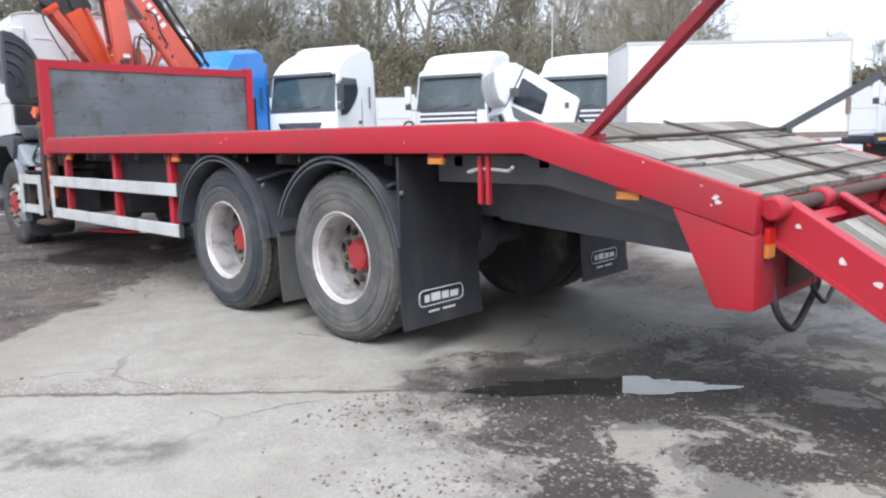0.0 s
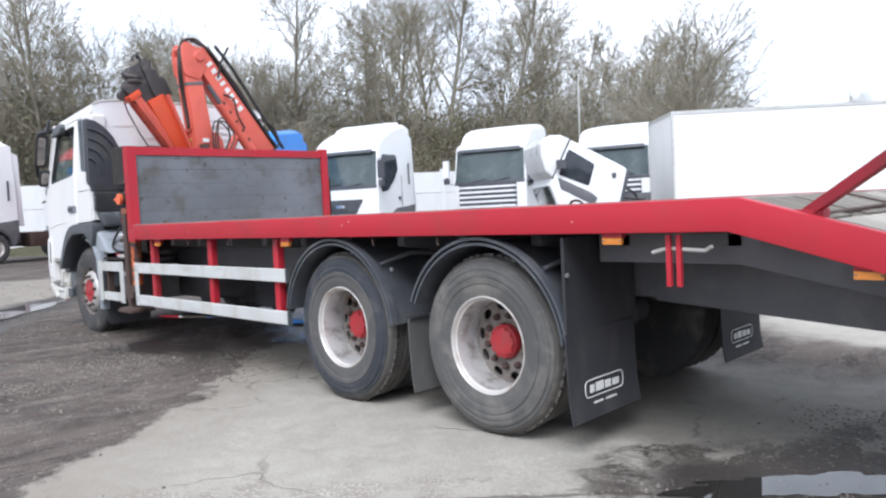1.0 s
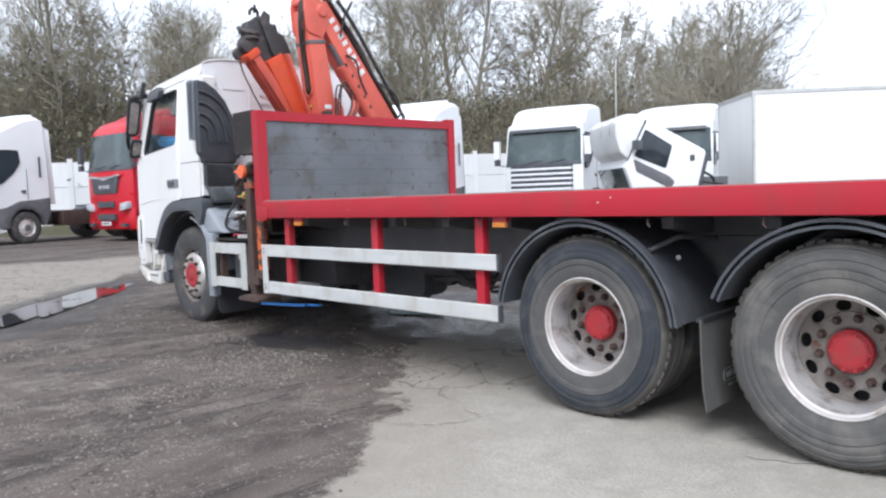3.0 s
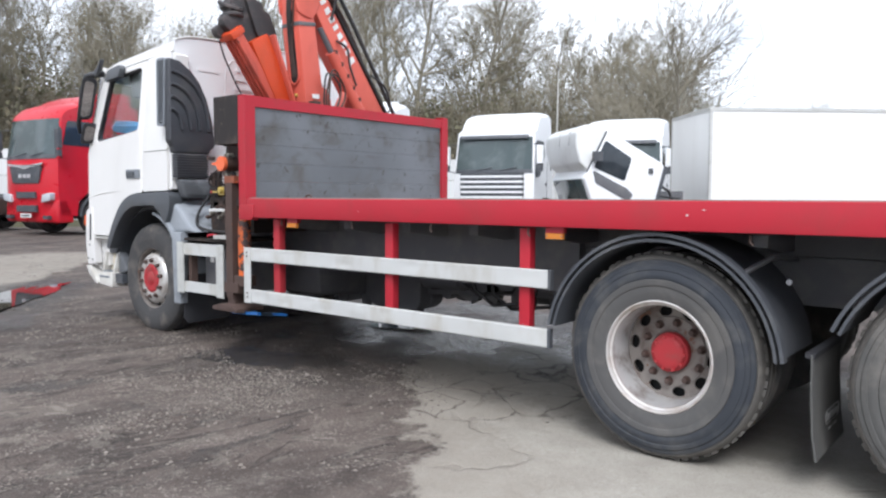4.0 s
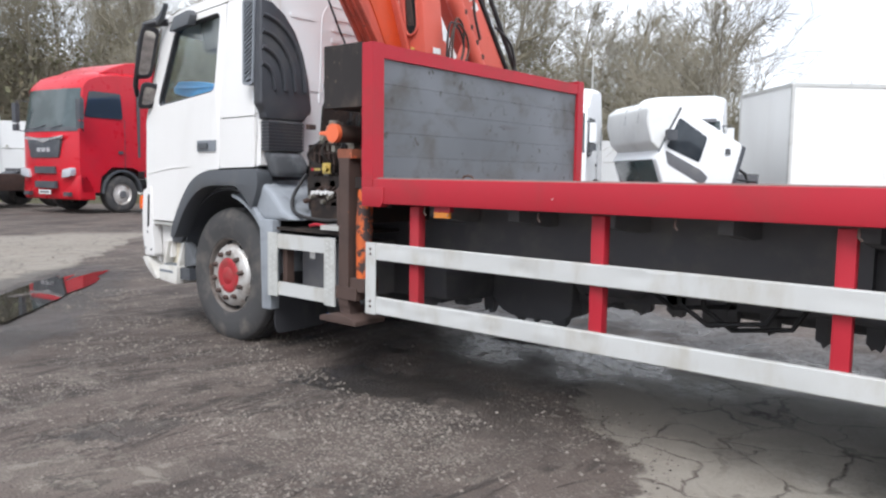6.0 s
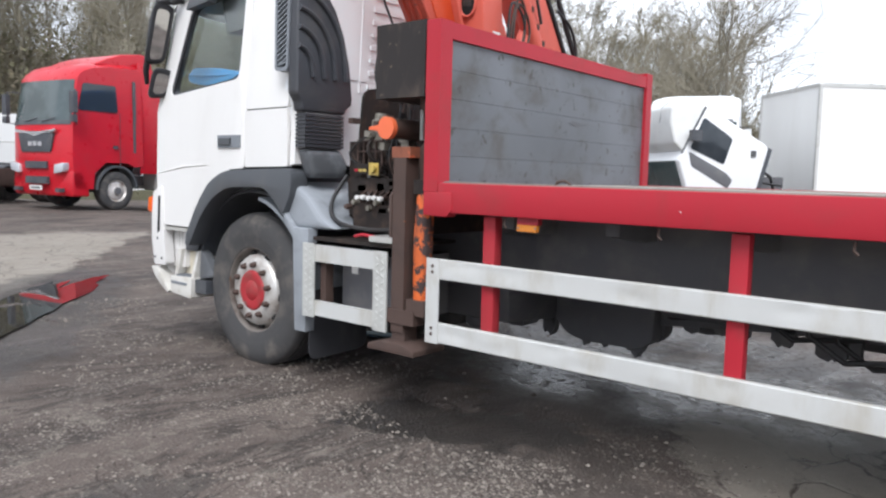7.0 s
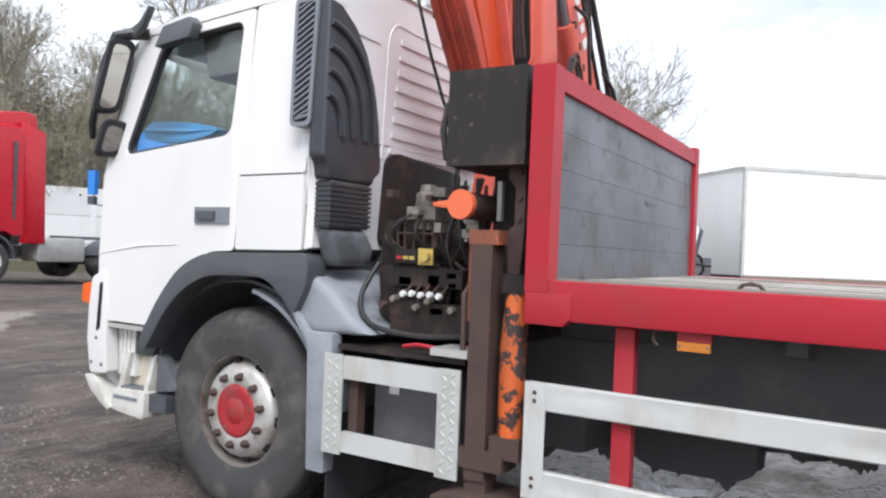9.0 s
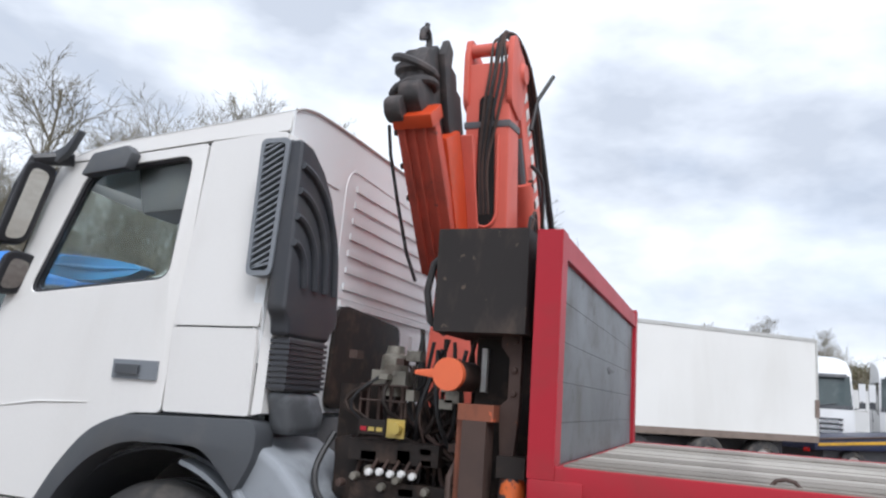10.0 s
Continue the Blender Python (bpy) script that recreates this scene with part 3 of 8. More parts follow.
    # a cracked slab beyond the long puddle
    slab_and_glint = k.math("MULTIPLY", side(-0.64, -0.77, -2.35, 0.06), side(0.9, -0.2, 9.2, 0.3))
    slab_and_glint = k.math("MULTIPLY", slab_and_glint, k.math("SUBTRACT", 0.8, k.math("MULTIPLY", craze, 0.6)))
    slab_and_glint = k.math("MAXIMUM", slab_and_glint, oval(8.6, 6.0, 3.0, 2.2, 20))
    mottle = k.ramp(k.noise(vec, 5.5, 6.0, 0.75, 0.5), 0.52, 0.6)
    slab_and_glint = k.math("MAXIMUM", slab_and_glint, k.math("MULTIPLY", k.math("MULTIPLY", mottle, k.math("MULTIPLY", k.ramp(tone_a, 0.4, 0.5), body_a)), k.math("MULTIPLY", oval(9.0, 0.3, 2.4, 2.2, 0, 0.5), 0.9)))
    islands = k.math("MULTIPLY", k.ramp(k.noise(vec, 2.9, 6.0, 0.66, 0.5), 0.5, 0.53), oval(8.7, -0.75, 1.5, 0.85, 20, 0.5))
    slab_and_glint = k.math("MAXIMUM", slab_and_glint, k.math("MULTIPLY", islands, 0.8))
    slab_and_glint = k.math("MAXIMUM", slab_and_glint, k.math("MULTIPLY", k.ramp(k.noise(vec, 1.7, 6.0, 0.66, 0.5), 0.48, 0.54), k.math("MULTIPLY", oval(8.6, 1.9, 1.8, 0.9, 0, 0.5), 0.7)))
    # small pale oval painting a puddle's sky reflection in concrete colour
    slab_and_glint = k.math("MAXIMUM", slab_and_glint, k.math("MULTIPLY", oval(4.8, -2.3, 0.16, 0.07, 40), 0.4))
    slab_and_glint = k.math("MAXIMUM", slab_and_glint, k.math("MULTIPLY", oval(4.45, -3.0, 0.6, 0.22, 40), k.math("ADD", k.math("MULTIPLY", mottle, 0.6), 0.3)))
    slab_and_glint = k.math("MAXIMUM", slab_and_glint, k.math("MULTIPLY", mottle, k.math("MULTIPLY", oval(1.5, -2.0, 3.0, 1.4, 30, 0.6), 0.3)))
    slab_and_glint = k.math("MAXIMUM", slab_and_glint, k.math("MULTIPLY", oval(1.95, -1.68, 0.36, 0.15, 35, 0.5), k.math("ADD", k.math("MULTIPLY", mottle, 0.5), 0.15)))
    slab_and_glint = k.math("MAXIMUM", slab_and_glint, k.math("MULTIPLY", k.math("MULTIPLY", oval(2.65, -0.6, 0.75, 0.28, 40, 0.6), k.ramp(tone_a, 0.45, 0.6)), k.math("MULTIPLY", body_a, 0.7)))
    pale = k.math("MAXIMUM", slab, slab_and_glint)
    # behind the tail the slab lies broken up under mud: sharp pale islands and flakes
    tail = oval(9.15, 0.42, 1.55, 1.3, 15, 0.3)
    basin = oval(8.15, 0.38, 0.85, 0.36, 43, 0.5)
    fringe = oval(7.85, 0.3, 0.7, 0.5, 43, 0.5)
    broken = k.math("MULTIPLY", k.ramp(k.noise(vec, 2.3, 7.0, 0.7, 0.5), 0.51, 0.535), k.math("SUBTRACT", 1.0, basin))
    tone_c, body_c = pebbles(27.0, 0.3, 0.5)
    tone_d, body_d = pebbles(52.0, 0.3, 0.5)
    flakes = k.math("MAXIMUM", k.math("MULTIPLY", k.ramp(tone_c, 0.8, 0.82), body_c), k.math("MULTIPLY", k.ramp(tone_d, 0.8, 0.82), body_d))
    flakes = k.math("MULTIPLY", flakes, k.math("SUBTRACT", 1.0, k.math("MULTIPLY", basin, 0.9)))
    mud_bed = k.math("MAXIMUM", tail, k.math("MULTIPLY", fringe, k.ramp(k.noise(vec, 3.2, 7.0, 0.75, 0.6), 0.47, 0.52)))
    pale = k.mix(mud_bed, pale, k.math("MAXIMUM", broken, k.math("MULTIPLY", flakes, 0.85)))
    tar = k.mix(k.math("MULTIPLY", mud_bed, 0.75), tar, (0.098, 0.08, 0.068))
    pale = k.math("MULTIPLY", pale, k.math("SUBTRACT", 1.0, k.math("MULTIPLY", craze, k.math("MULTIPLY", oval(3.4, 0.75, 1.0, 1.1), k.ramp(k.noise(vec, 1.5, 4.0, 0.6), 0.4, 0.56)))))
    # wet patches; near the lorry's side they also carry its painted shade
    wet_and_shade = k.math("MAXIMUM", oval(1.9, 0.24, 0.62, 0.28, 20, 0.18), k.math("MULTIPLY", oval(8.1, 0.35, 0.75, 0.3, 40, 0.9), 0.85))
    # weaker dark oval farther in beneath the lorry
    wet_and_shade = k.math("MAXIMUM", wet_and_shade, k.math("MULTIPLY", oval(2.1, 0.95, 0.7, 0.45, 0), 0.7))
    wet_and_shade = k.math("MAXIMUM", wet_and_shade, k.math("MULTIPLY", k.math("MULTIPLY", oval(6.97, -1.78, 0.5, 0.2, 50, 0.7), k.ramp(k.noise(vec, 4.0, 7.0, 0.7), 0.38, 0.62)), 0.7))
    wet_and_shade = k.math("MAXIMUM", wet_and_shade, k.math("MULTIPLY", oval(7.6, -0.15, 0.35, 0.06, 43), 0.5))
    wet_and_shade = k.math("MAXIMUM", wet_and_shade, k.math("MULTIPLY", oval(-2.6, -0.3, 3.0, 0.75, 145), 0.7))
    # broad oval beneath the lorry, darker and smoother
    wet_and_shade = k.math("MAXIMUM", wet_and_shade, k.math("MULTIPLY", oval(5.6, 1.6, 4.5, 1.2, 0), 0.45))
    # paints shade below the side guard into the ground colour, broken by noise
    wet_and_shade = k.math("MAXIMUM", wet_and_shade, k.math("MULTIPLY", oval(2.45, 0.2, 0.65, 0.4, 20, 0.6), k.math("MULTIPLY", k.ramp(k.noise(vec, 2.6, 6.0, 0.7), 0.3, 0.6), 0.65)))
    blot = k.math("MULTIPLY", k.ramp(k.noise(vec, 2.2, 7.0, 0.72, 0.7), 0.47, 0.53), k.math("MULTIPLY", oval(8.9, 0.5, 1.7, 1.35, 0, 0.5), 0.55))
    wet_and_shade = k.math("MAXIMUM", wet_and_shade, k.math("MULTIPLY", oval(1.55, -1.33, 0.3, 0.12, 70), 0.6))
    wet_and_shade = k.math("MAXIMUM", wet_and_shade, blot)
    wet_and_shade = k.math("MAXIMUM", wet_and_shade, k.math("MULTIPLY", basin, 0.6))
    wet_and_shade = k.math("MAXIMUM", wet_and_shade, k.math("MULTIPLY", oval(3.4, -1.15, 0.6, 0.05, 109, 0.8), 0.6))
    wet_and_shade = k.math("MAXIMUM", wet_and_shade, k.math("MULTIPLY", oval(2.7, -1.0, 0.6, 0.04, 30, 0.8), 0.45))
    wet_and_shade = k.math("MAXIMUM", wet_and_shade, k.math("MULTIPLY", k.ramp(k.noise(vec, 0.9, 5.0, 0.6, 0.8), 0.52, 0.62), k.math("MULTIPLY", oval(2.0, 2.2, 3.5, 1.6, 0, 0.5), 0.8)))
    col = k.mix(pale, tar, conc)
    col = k.mix(k.math("MULTIPLY", wet_and_shade, 0.88), col, (0.028, 0.024, 0.021))
    col = k.mix(k.math("MULTIPLY", grit, 0.15), col, (0.03, 0.03, 0.03))
    rough = k.math("SUBTRACT", 0.92, k.math("MULTIPLY", wet_and_shade, 0.45))
    damp = k.math("MULTIPLY", k.math("SUBTRACT", 1.0, pale), k.ramp(big, 0.5, 0.35))
    rough = k.math("SUBTRACT", rough, k.math("MULTIPLY", damp, 0.2))
    # films of water that shine beyond the lorry and behind its tail
    film = k.math("MULTIPLY", k.math("MULTIPLY", k.ramp(k.noise(vec, 1.3, 4.0, 0.6, 0.3), 0.34, 0.5), k.ramp(k.noise(vec, 19.0, 4.0, 0.7), 0.36, 0.46)), k.math("MAXIMUM", oval(2.2, 2.5, 2.2, 1.35, 20, 0.5), oval(9.8, 3.2, 1.7, 1.3, 20, 0.5)))
    rough = k.math("SUBTRACT", rough, k.math("MULTIPLY", film, 0.5))
    col = k.mix(k.math("MULTIPLY", film, 0.35), col, (0.05, 0.045, 0.04))
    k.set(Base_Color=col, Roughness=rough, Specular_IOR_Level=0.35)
    height = k.math("ADD", k.math("MULTIPLY", fine, 0.5), k.math("MULTIPLY", mid, 1.0))
    height = k.math("SUBTRACT", height, k.math("MULTIPLY", crack, 0.8))
    height = k.math("SUBTRACT", height, k.math("MULTIPLY", k.math("MULTIPLY", track, k.math("SUBTRACT", 1.0, pale)), 0.5))
    height = k.math("ADD", height, k.math("MULTIPLY", pale, 0.8))
    height = k.math("ADD", height, k.math("MULTIPLY", k.math("MULTIPLY", body_a, tone_a), k.math("MULTIPLY", k.math("SUBTRACT", 1.0, pale), 0.5)))
    height = k.math("MULTIPLY", height, k.math("SUBTRACT", 1.0, k.math("MULTIPLY", film, 0.8)))
    k.bump(height, 0.7, 0.018)
    return k.mat


def stretch_axis(lo, hi, step, far):
    core = list(np.arange(lo, hi + 1e-6, step))
    out, d, p = [], step, hi
    while p < far:
        d *= 1.35
        p += d
        out.append(p)
    back, d, p = [], step, lo
    while p > -far:
        d *= 1.35
        p -= d
        back.append(p)
    return np.array(back[::-1] + core + out)


def build_ground():
    xs, ys = stretch_axis(-6, 12, 0.075, 900), stretch_axis(-5, 3, 0.075, 900)
    gx, gy = np.meshgrid(xs, ys, indexing="ij")
    gz = rise(gx, gy)
    far = np.clip((np.hypot(gx, gy) - 25) / 20, 0, 1)
    gz = gz * (1 - far)
    verts = np.stack([gx, gy, gz], -1).reshape(-1, 3)
    nx, ny = len(xs), len(ys)
    i, j = np.meshgrid(np.arange(nx - 1), np.arange(ny - 1), indexing="ij")
    a = (i * ny + j).ravel()
    faces = np.stack([a, a + ny, a + ny + 1, a + 1], -1)
    ob = new("ground", raw_mesh("ground", verts.tolist(), faces.tolist(), ground_material(), True))
    tagged(ob, "yard of pale cracked concrete and dark muddy tarmac", "ground", kind="structure")


build_ground()


def puddle(name, cx, cy, rx, ry, turn, seed, label, lift=0.004):
    rng = random.Random(seed)
    ph = [rng.uniform(0, 6.28) for _ in range(5)]
    verts, n = [], 96
    ca, sa = math.cos(radians(turn)), math.sin(radians(turn))
    pts = []
    for s in range(n):
        a = 2 * math.pi * s / n
        r = 1 + 0.16 * math.sin(2 * a + ph[0]) + 0.12 * math.sin(3 * a + ph[1]) + 0.08 * math.sin(5 * a + ph[2]) + 0.08 * math.sin(9 * a + ph[3]) + 0.06 * math.sin(14 * a + ph[4]) + 0.04 * math.sin(23 * a + ph[1])
        u, v = rx * r * math.cos(a), ry * r * math.sin(a)
        pts.append((cx + u * ca - v * sa, cy + u * sa + v * ca))
    z = max(float(rise(np.array(px), np.array(py))) for px, py in pts) + lift
    verts = [(px, py, z) for px, py in pts]
    ob = new(name, raw_mesh(name, verts, [list(range(n))], M_WATER))
    tagged(ob, label, "puddle", kind="structure")


puddle("water", 8.15, 0.36, 0.52, 0.15, 44, 3, "clear puddle mirroring the sky on dark tarmac")
puddle("water", 0.15, 1.3, 0.42, 0.12, 20, 8, "small puddle beneath the lorry")
puddle("water", 1.68, 1.84, 0.3, 0.13, 30, 9, "small puddle beneath the lorry")
puddle("water", -2.55, -0.35, 2.35, 0.3, 141, 5, "long narrow puddle along a dip in the yard")
puddle("water", 8.9, 4.4, 1.3, 0.5, 20, 12, "shallow puddle on broken concrete")
puddle("water", 10.3, 2.9, 0.9, 0.35, 50, 13, "shallow puddle on broken concrete")


def scatter_stones():
    """Loose grit over the tarmac: small irregular stones, one mesh."""
    rng = np.random.default_rng(4)
    base = np.array([(1, 0, 0), (-0.5, 0.87, 0), (-0.5, -0.87, 0), (0, 0, 0.7), (0.4, 0.6, 0.45)])
    tri = [(0, 1, 3), (1, 2, 3), (2, 0, 3), (0, 4, 1), (0, 3, 4), (1, 4, 3)]
    verts, faces = [], []
    zones = ((-3.0, 5.2, -3.2, 0.9, 30000, 0.010), (7.3, 10.5, -1.6, 1.8, 16000, 0.008), (5.4, 8.6, -2.4, -0.2, 7000, 0.010), (-8, 2, -4, 2, 6000, 0.016), (0.5, 3.0, -1.4, 0.1, 15000, 0.009))
    for x0, x1, y0, y1, n, big in zones:
        xs, ys = rng.uniform(x0, x1, n), rng.uniform(y0, y1, n)
        clump = np.sin(2.3 * xs + 1.1 * np.sin(3.1 * ys)) * np.sin(2.9 * ys + 0.7 * np.sin(2.2 * xs)) + 0.5 * np.sin(5.7 * xs - 4.3 * ys)
        keep = rng.random(n) < np.clip(0.24 + 0.72 * clump, 0.03, 1)
        keep &= ((xs - 1.9) / 0.6) ** 2 + ((ys - 0.24) / 0.3) ** 2 > 1
        dark = (0.78 * xs + 0.62 * ys < 3.0) | ((xs > 7.4) & (ys > -1.2))
        keep &= dark | (rng.random(n) < 0.02)
        xs, ys = xs[keep], ys[keep]
        zs = rise(xs, ys)
        for x, y, z in zip(xs, ys, zs):
            size = 0.0026 + big * rng.random() ** 2.4
            a = rng.uniform(0, 6.28)
            ca, sa = math.cos(a), math.sin(a)
            k = len(verts)
            for p in base * size * (1 + 0.5 * rng.random((5, 3))):
                verts.append((x + p[0] * ca - p[1] * sa, y + p[0] * sa + p[1] * ca, z + p[2] - 0.001))
            faces += [(k + i, k + j, k + m) for i, j, m in tri]
    k = Nodes("loose_grit_stone")
    geo = k.nt.nodes.new("ShaderNodeNewGeometry")
    col = k.mix(geo.outputs["Random Per Island"], (0.055, 0.044, 0.037), (0.24, 0.208, 0.178))
    mat = k.set(Base_Color=col, Roughness=0.9)
    ob = new("grit", raw_mesh("grit", verts, faces, mat))
    tagged(ob, "loose grey and brown grit strewn over tarmac", "gravel", kind="stuff")


scatter_stones()

# ---- boundary wall, bank and woods ----
WALL = [(-34.0, -6.0), (-29.5, 3.0), (-18.0, 26.5), (-9.5, 36.0), (14.0, 46.0)]


def wall_point(s):
    """A point s metres along the wall's line, and its direction."""
    for (x0, y0), (x1, y1) in zip(WALL, WALL[1:]):
        d = math.hypot(x1 - x0, y1 - y0)
        if s <= d or (x1, y1) == WALL[-1]:
            return x0 + (x1 - x0) * s / d, y0 + (y1 - y0) * s / d, math.atan2(y1 - y0, x1 - x0)
        s -= d


WALL_LENGTH = sum(math.dist(a, b) for a, b in zip(WALL, WALL[1:]))


def build_wall():
    wall = thing("boundary_wall", "pale grey concrete panel wall along the yard's edge", "wall")
    wall["kind"] = "structure"
    panel = finish(box(-1.23, 1.23, -0.07, 0.07, 0, 1.03, 0.015), "panel")
    panel.materials.append(M_STONEWALL)
    post = finish(box(-0.1, 0.1, -0.11, 0.11, 0, 3.3, 0.02), "post")
    post.materials.append(M_STONEWALL)
    s = 1.3
    while s < WALL_LENGTH - 1:
        x, y, a = wall_point(s)
        for row in range(3):
            ob = new("panel", panel)
            ob.parent = wall
            ob.matrix_basis = pose(x, y, 0.02 + row * 1.05, 0, 0, math.degrees(a))
        x, y, a = wall_point(s + 1.3)
        ob = new("post", post)
        ob.parent = wall
        ob.matrix_basis = pose(x, y, 0, 0, 0, math.degrees(a))
        s += 2.6


build_wall()


def build_verge():
    """A low earth verge with rough grass along the foot of the wall, behind the parked lorries."""
    rng = np.random.default_rng(6)
    stations = [s for s in np.arange(0.5, WALL_LENGTH - 1, 0.5) if wall_point(s)[0] < -9]
    prof = ((0.09, 0.5), (0.45, 0.46), (0.85, 0.34), (1.25, 0.14), (1.7, -0.08))
    verts, faces, gv, gf = [], [], [], []
    for s in stations:
        for d, h in prof:
            x, y = bank_place(s, -d)
            verts.append((x, y, h * (0.85 + 0.3 * math.sin(s * 0.9 + d)) + rng.normal(0, 0.02)))
            for _ in range(14 if h > 0 else 0):
                bx, by, bz = x + rng.normal(0, 0.3), y + rng.normal(0, 0.12), verts[-1][2] - 0.04
                k = len(gv)
                gv += [(bx - 0.012, by, bz), (bx + 0.012, by, bz), (bx + rng.normal(0, 0.06), by + rng.normal(0, 0.06), bz + rng.uniform(0.1, 0.28))]
                gf.append((k, k + 1, k + 2))
    m = len(prof)
    for i in range(len(stations) - 1):
        for j in range(m - 1):
            a = i * m + j
            faces.append((a, a + 1, a + m + 1, a + m))
    k = Nodes("earth_and_dead_grass")
    col = k.mix(k.noise(k.coords(), 4.0, 6.0, 0.7), (0.035, 0.034, 0.018), (0.1, 0.09, 0.05))
    ob = new("verge", raw_mesh("verge", verts, faces, k.set(Base_Color=col, Roughness=0.95), True))
    tagged(ob, "low earth verge with rough grass along the wall", "verge", kind="structure")
    g = Nodes("rough_grass_blade")
    geo = g.nt.nodes.new("ShaderNodeNewGeometry")
    tone = g.mix(geo.outputs["Random Per Island"], (0.05, 0.065, 0.02), (0.13, 0.115, 0.06))
    ob = new("grass", raw_mesh("grass", gv, gf, g.set(Base_Color=tone, Roughness=0.85)))
    tagged(ob, "rough olive grass on the verge", "grass", kind="stuff")


def bank_height(d, s):
    """Height of the bank d metres behind the wall."""
    near = max(0.0, min(1.0, (34 - s) / 14))
    t = max(0.0, min(1.0, (d - 0.6) / (13.0 - 5.5 * near)))
    return (5.2 + 0.3 * near) * t * t * (3 - 2 * t) * (0.85 + 0.15 * math.sin(s * 0.21)) + 0.15 * math.sin(s * 1.3 + d)


def bank_place(s, d):
    x, y, a = wall_point(max(0.01, min(s, WALL_LENGTH)))
    over = s - max(0.01, min(s, WALL_LENGTH))
    a = sum(wall_point(max(0.01, min(s + o, WALL_LENGTH)))[2] for o in range(-12, 13, 2)) / 13
    nx, ny = -math.sin(a), math.cos(a)
    return x + nx * d + math.cos(a) * over, y + ny * d + math.sin(a) * over


build_verge()


def build_bank():
    k = Nodes("leaf_littered_bank")
    vec = k.coords()
    a = k.noise(vec, 0.5, 6.0, 0.65)
    b = k.noise(vec, 6.0, 5.0, 0.7)
    col = k.mix(k.ramp(a, 0.35, 0.65), (0.17, 0.135, 0.095), (0.14, 0.14, 0.08))
    col = k.mix(k.math("MULTIPLY", b, 0.7), col, (0.08, 0.062, 0.045))
    mat = k.set(Base_Color=col, Roughness=0.95)
    verts, faces, rows = [], [], []
    ds = [0.6, 1.5, 3, 5, 7.5, 10, 13, 16, 22, 35, 60, 110]
    ss = np.arange(-60, WALL_LENGTH + 60, 2.0)
    for s in ss:
        row = []
        for d in ds:
            x, y = bank_place(s, d)
            row.append(len(verts))
            verts.append((x, y, bank_height(d, s) - (0.3 if d < 1 else 0)))
        rows.append(row)
    for r0, r1 in zip(rows, rows[1:]):
        for i in range(len(ds) - 1):
            faces.append((r0[i], r1[i], r1[i + 1], r0[i + 1]))
    ob = new("embankment", raw_mesh("embankment", verts, faces, mat, True))
    tagged(ob, "brown bank of leaf litter and undergrowth behind the wall", "bank", kind="structure")


build_bank()


def branch_mesh(name, rng, height, spread, dense, mat_bark, leafy=0.0, lift=0.10, tilts=(0.5, 1.05), low=0.22):
    """A bare tree: tapered trunk, limbs, branches and twigs as one trunk mesh and one crown mesh."""
    tv, tf, cv, cf = [], [], [], []

    def limb(verts, faces, p, d, length, r0, r1, segs, sides, wander, up):
        rings, pts = [], []
        p, d = np.array(p, float), np.array(d, float)
        for i in range(segs + 1):
            t = i / segs
            r = r0 + (r1 - r0) * t
            u = np.cross(d, (0.31, 0.17, 0.93))
            u /= np.linalg.norm(u) + 1e-9
            v = np.cross(d, u)
            k = len(verts)
            for s in range(sides):
                a = 2 * math.pi * s / sides
                q = p + (u * math.cos(a) + v * math.sin(a)) * r
                verts.append((q[0], q[1], q[2]))
            rings.append(k)
            pts.append((p.copy(), d.copy(), r))
            d = d + rng.normal(0, wander, 3) + np.array((0, 0, up))
            d /= np.linalg.norm(d)
            p = p + d * length / segs
        for k0, k1 in zip(rings, rings[1:]):
            for s in range(sides):
                faces.append((k0 + s, k0 + (s + 1) % sides, k1 + (s + 1) % sides, k1 + s))
        return pts

    def side_dir(d, tilt):
        u = np.cross(d, rng.normal(0, 1, 3))
        u /= np.linalg.norm(u) + 1e-9
        q = d * math.cos(tilt) + u * math.sin(tilt)
        return q / np.linalg.norm(q)

    trunk = limb(tv, tf, (0, 0, -0.3), (rng.normal(0, 0.04), rng.normal(0, 0.04), 1), height * 0.85, height * 0.0105, height * 0.003, 9, 7, 0.06, 0.05)
    n1 = int(15 * dense)
    for i in range(n1):
        t = low + (0.98 - low) * (i + rng.random()) / n1
        p, d, r = trunk[min(int(t * 9), 9)]
        L1 = spread * (1.15 - 0.75 * t) * rng.uniform(0.75, 1.15)
        b1 = limb(cv, cf, p, side_dir(d, rng.uniform(*tilts)), L1, max(0.024, r * 0.68), 0.016, 5, 4, 0.12, lift)
        for j in range(int(6 * dense)):
            q, e, r2 = b1[rng.integers(1, 6)]
            L2 = L1 * rng.uniform(0.3, 0.6)
            b2 = limb(cv, cf, q, side_dir(e, rng.uniform(0.35, 0.9)), L2, max(0.012, r2 * 0.6), 0.009, 3, 3, 0.16, lift * 0.9)
            for m in range(5):
                q2, e2, r3 = b2[rng.integers(1, 4)]
                L3 = L2 * rng.uniform(0.35, 0.7)
                b3 = limb(cv, cf, q2, side_dir(e2, rng.uniform(0.3, 0.85)), L3, 0.012, 0.008, 2, 3, 0.15, 0.08)
                for w in range(3):
                    q3, e3, _ = b3[rng.integers(1, 3)]
                    limb(cv, cf, q3, side_dir(e3, rng.uniform(0.3, 0.8)), L3 * rng.uniform(0.4, 0.8), 0.010, 0.006, 1, 3, 0.1, 0.05)
    lv, lf = [], []
    if leafy:
        ends = rng.integers(0, len(cv), int(3600 * leafy))
        for e in ends:
            x, y, z = cv[e]
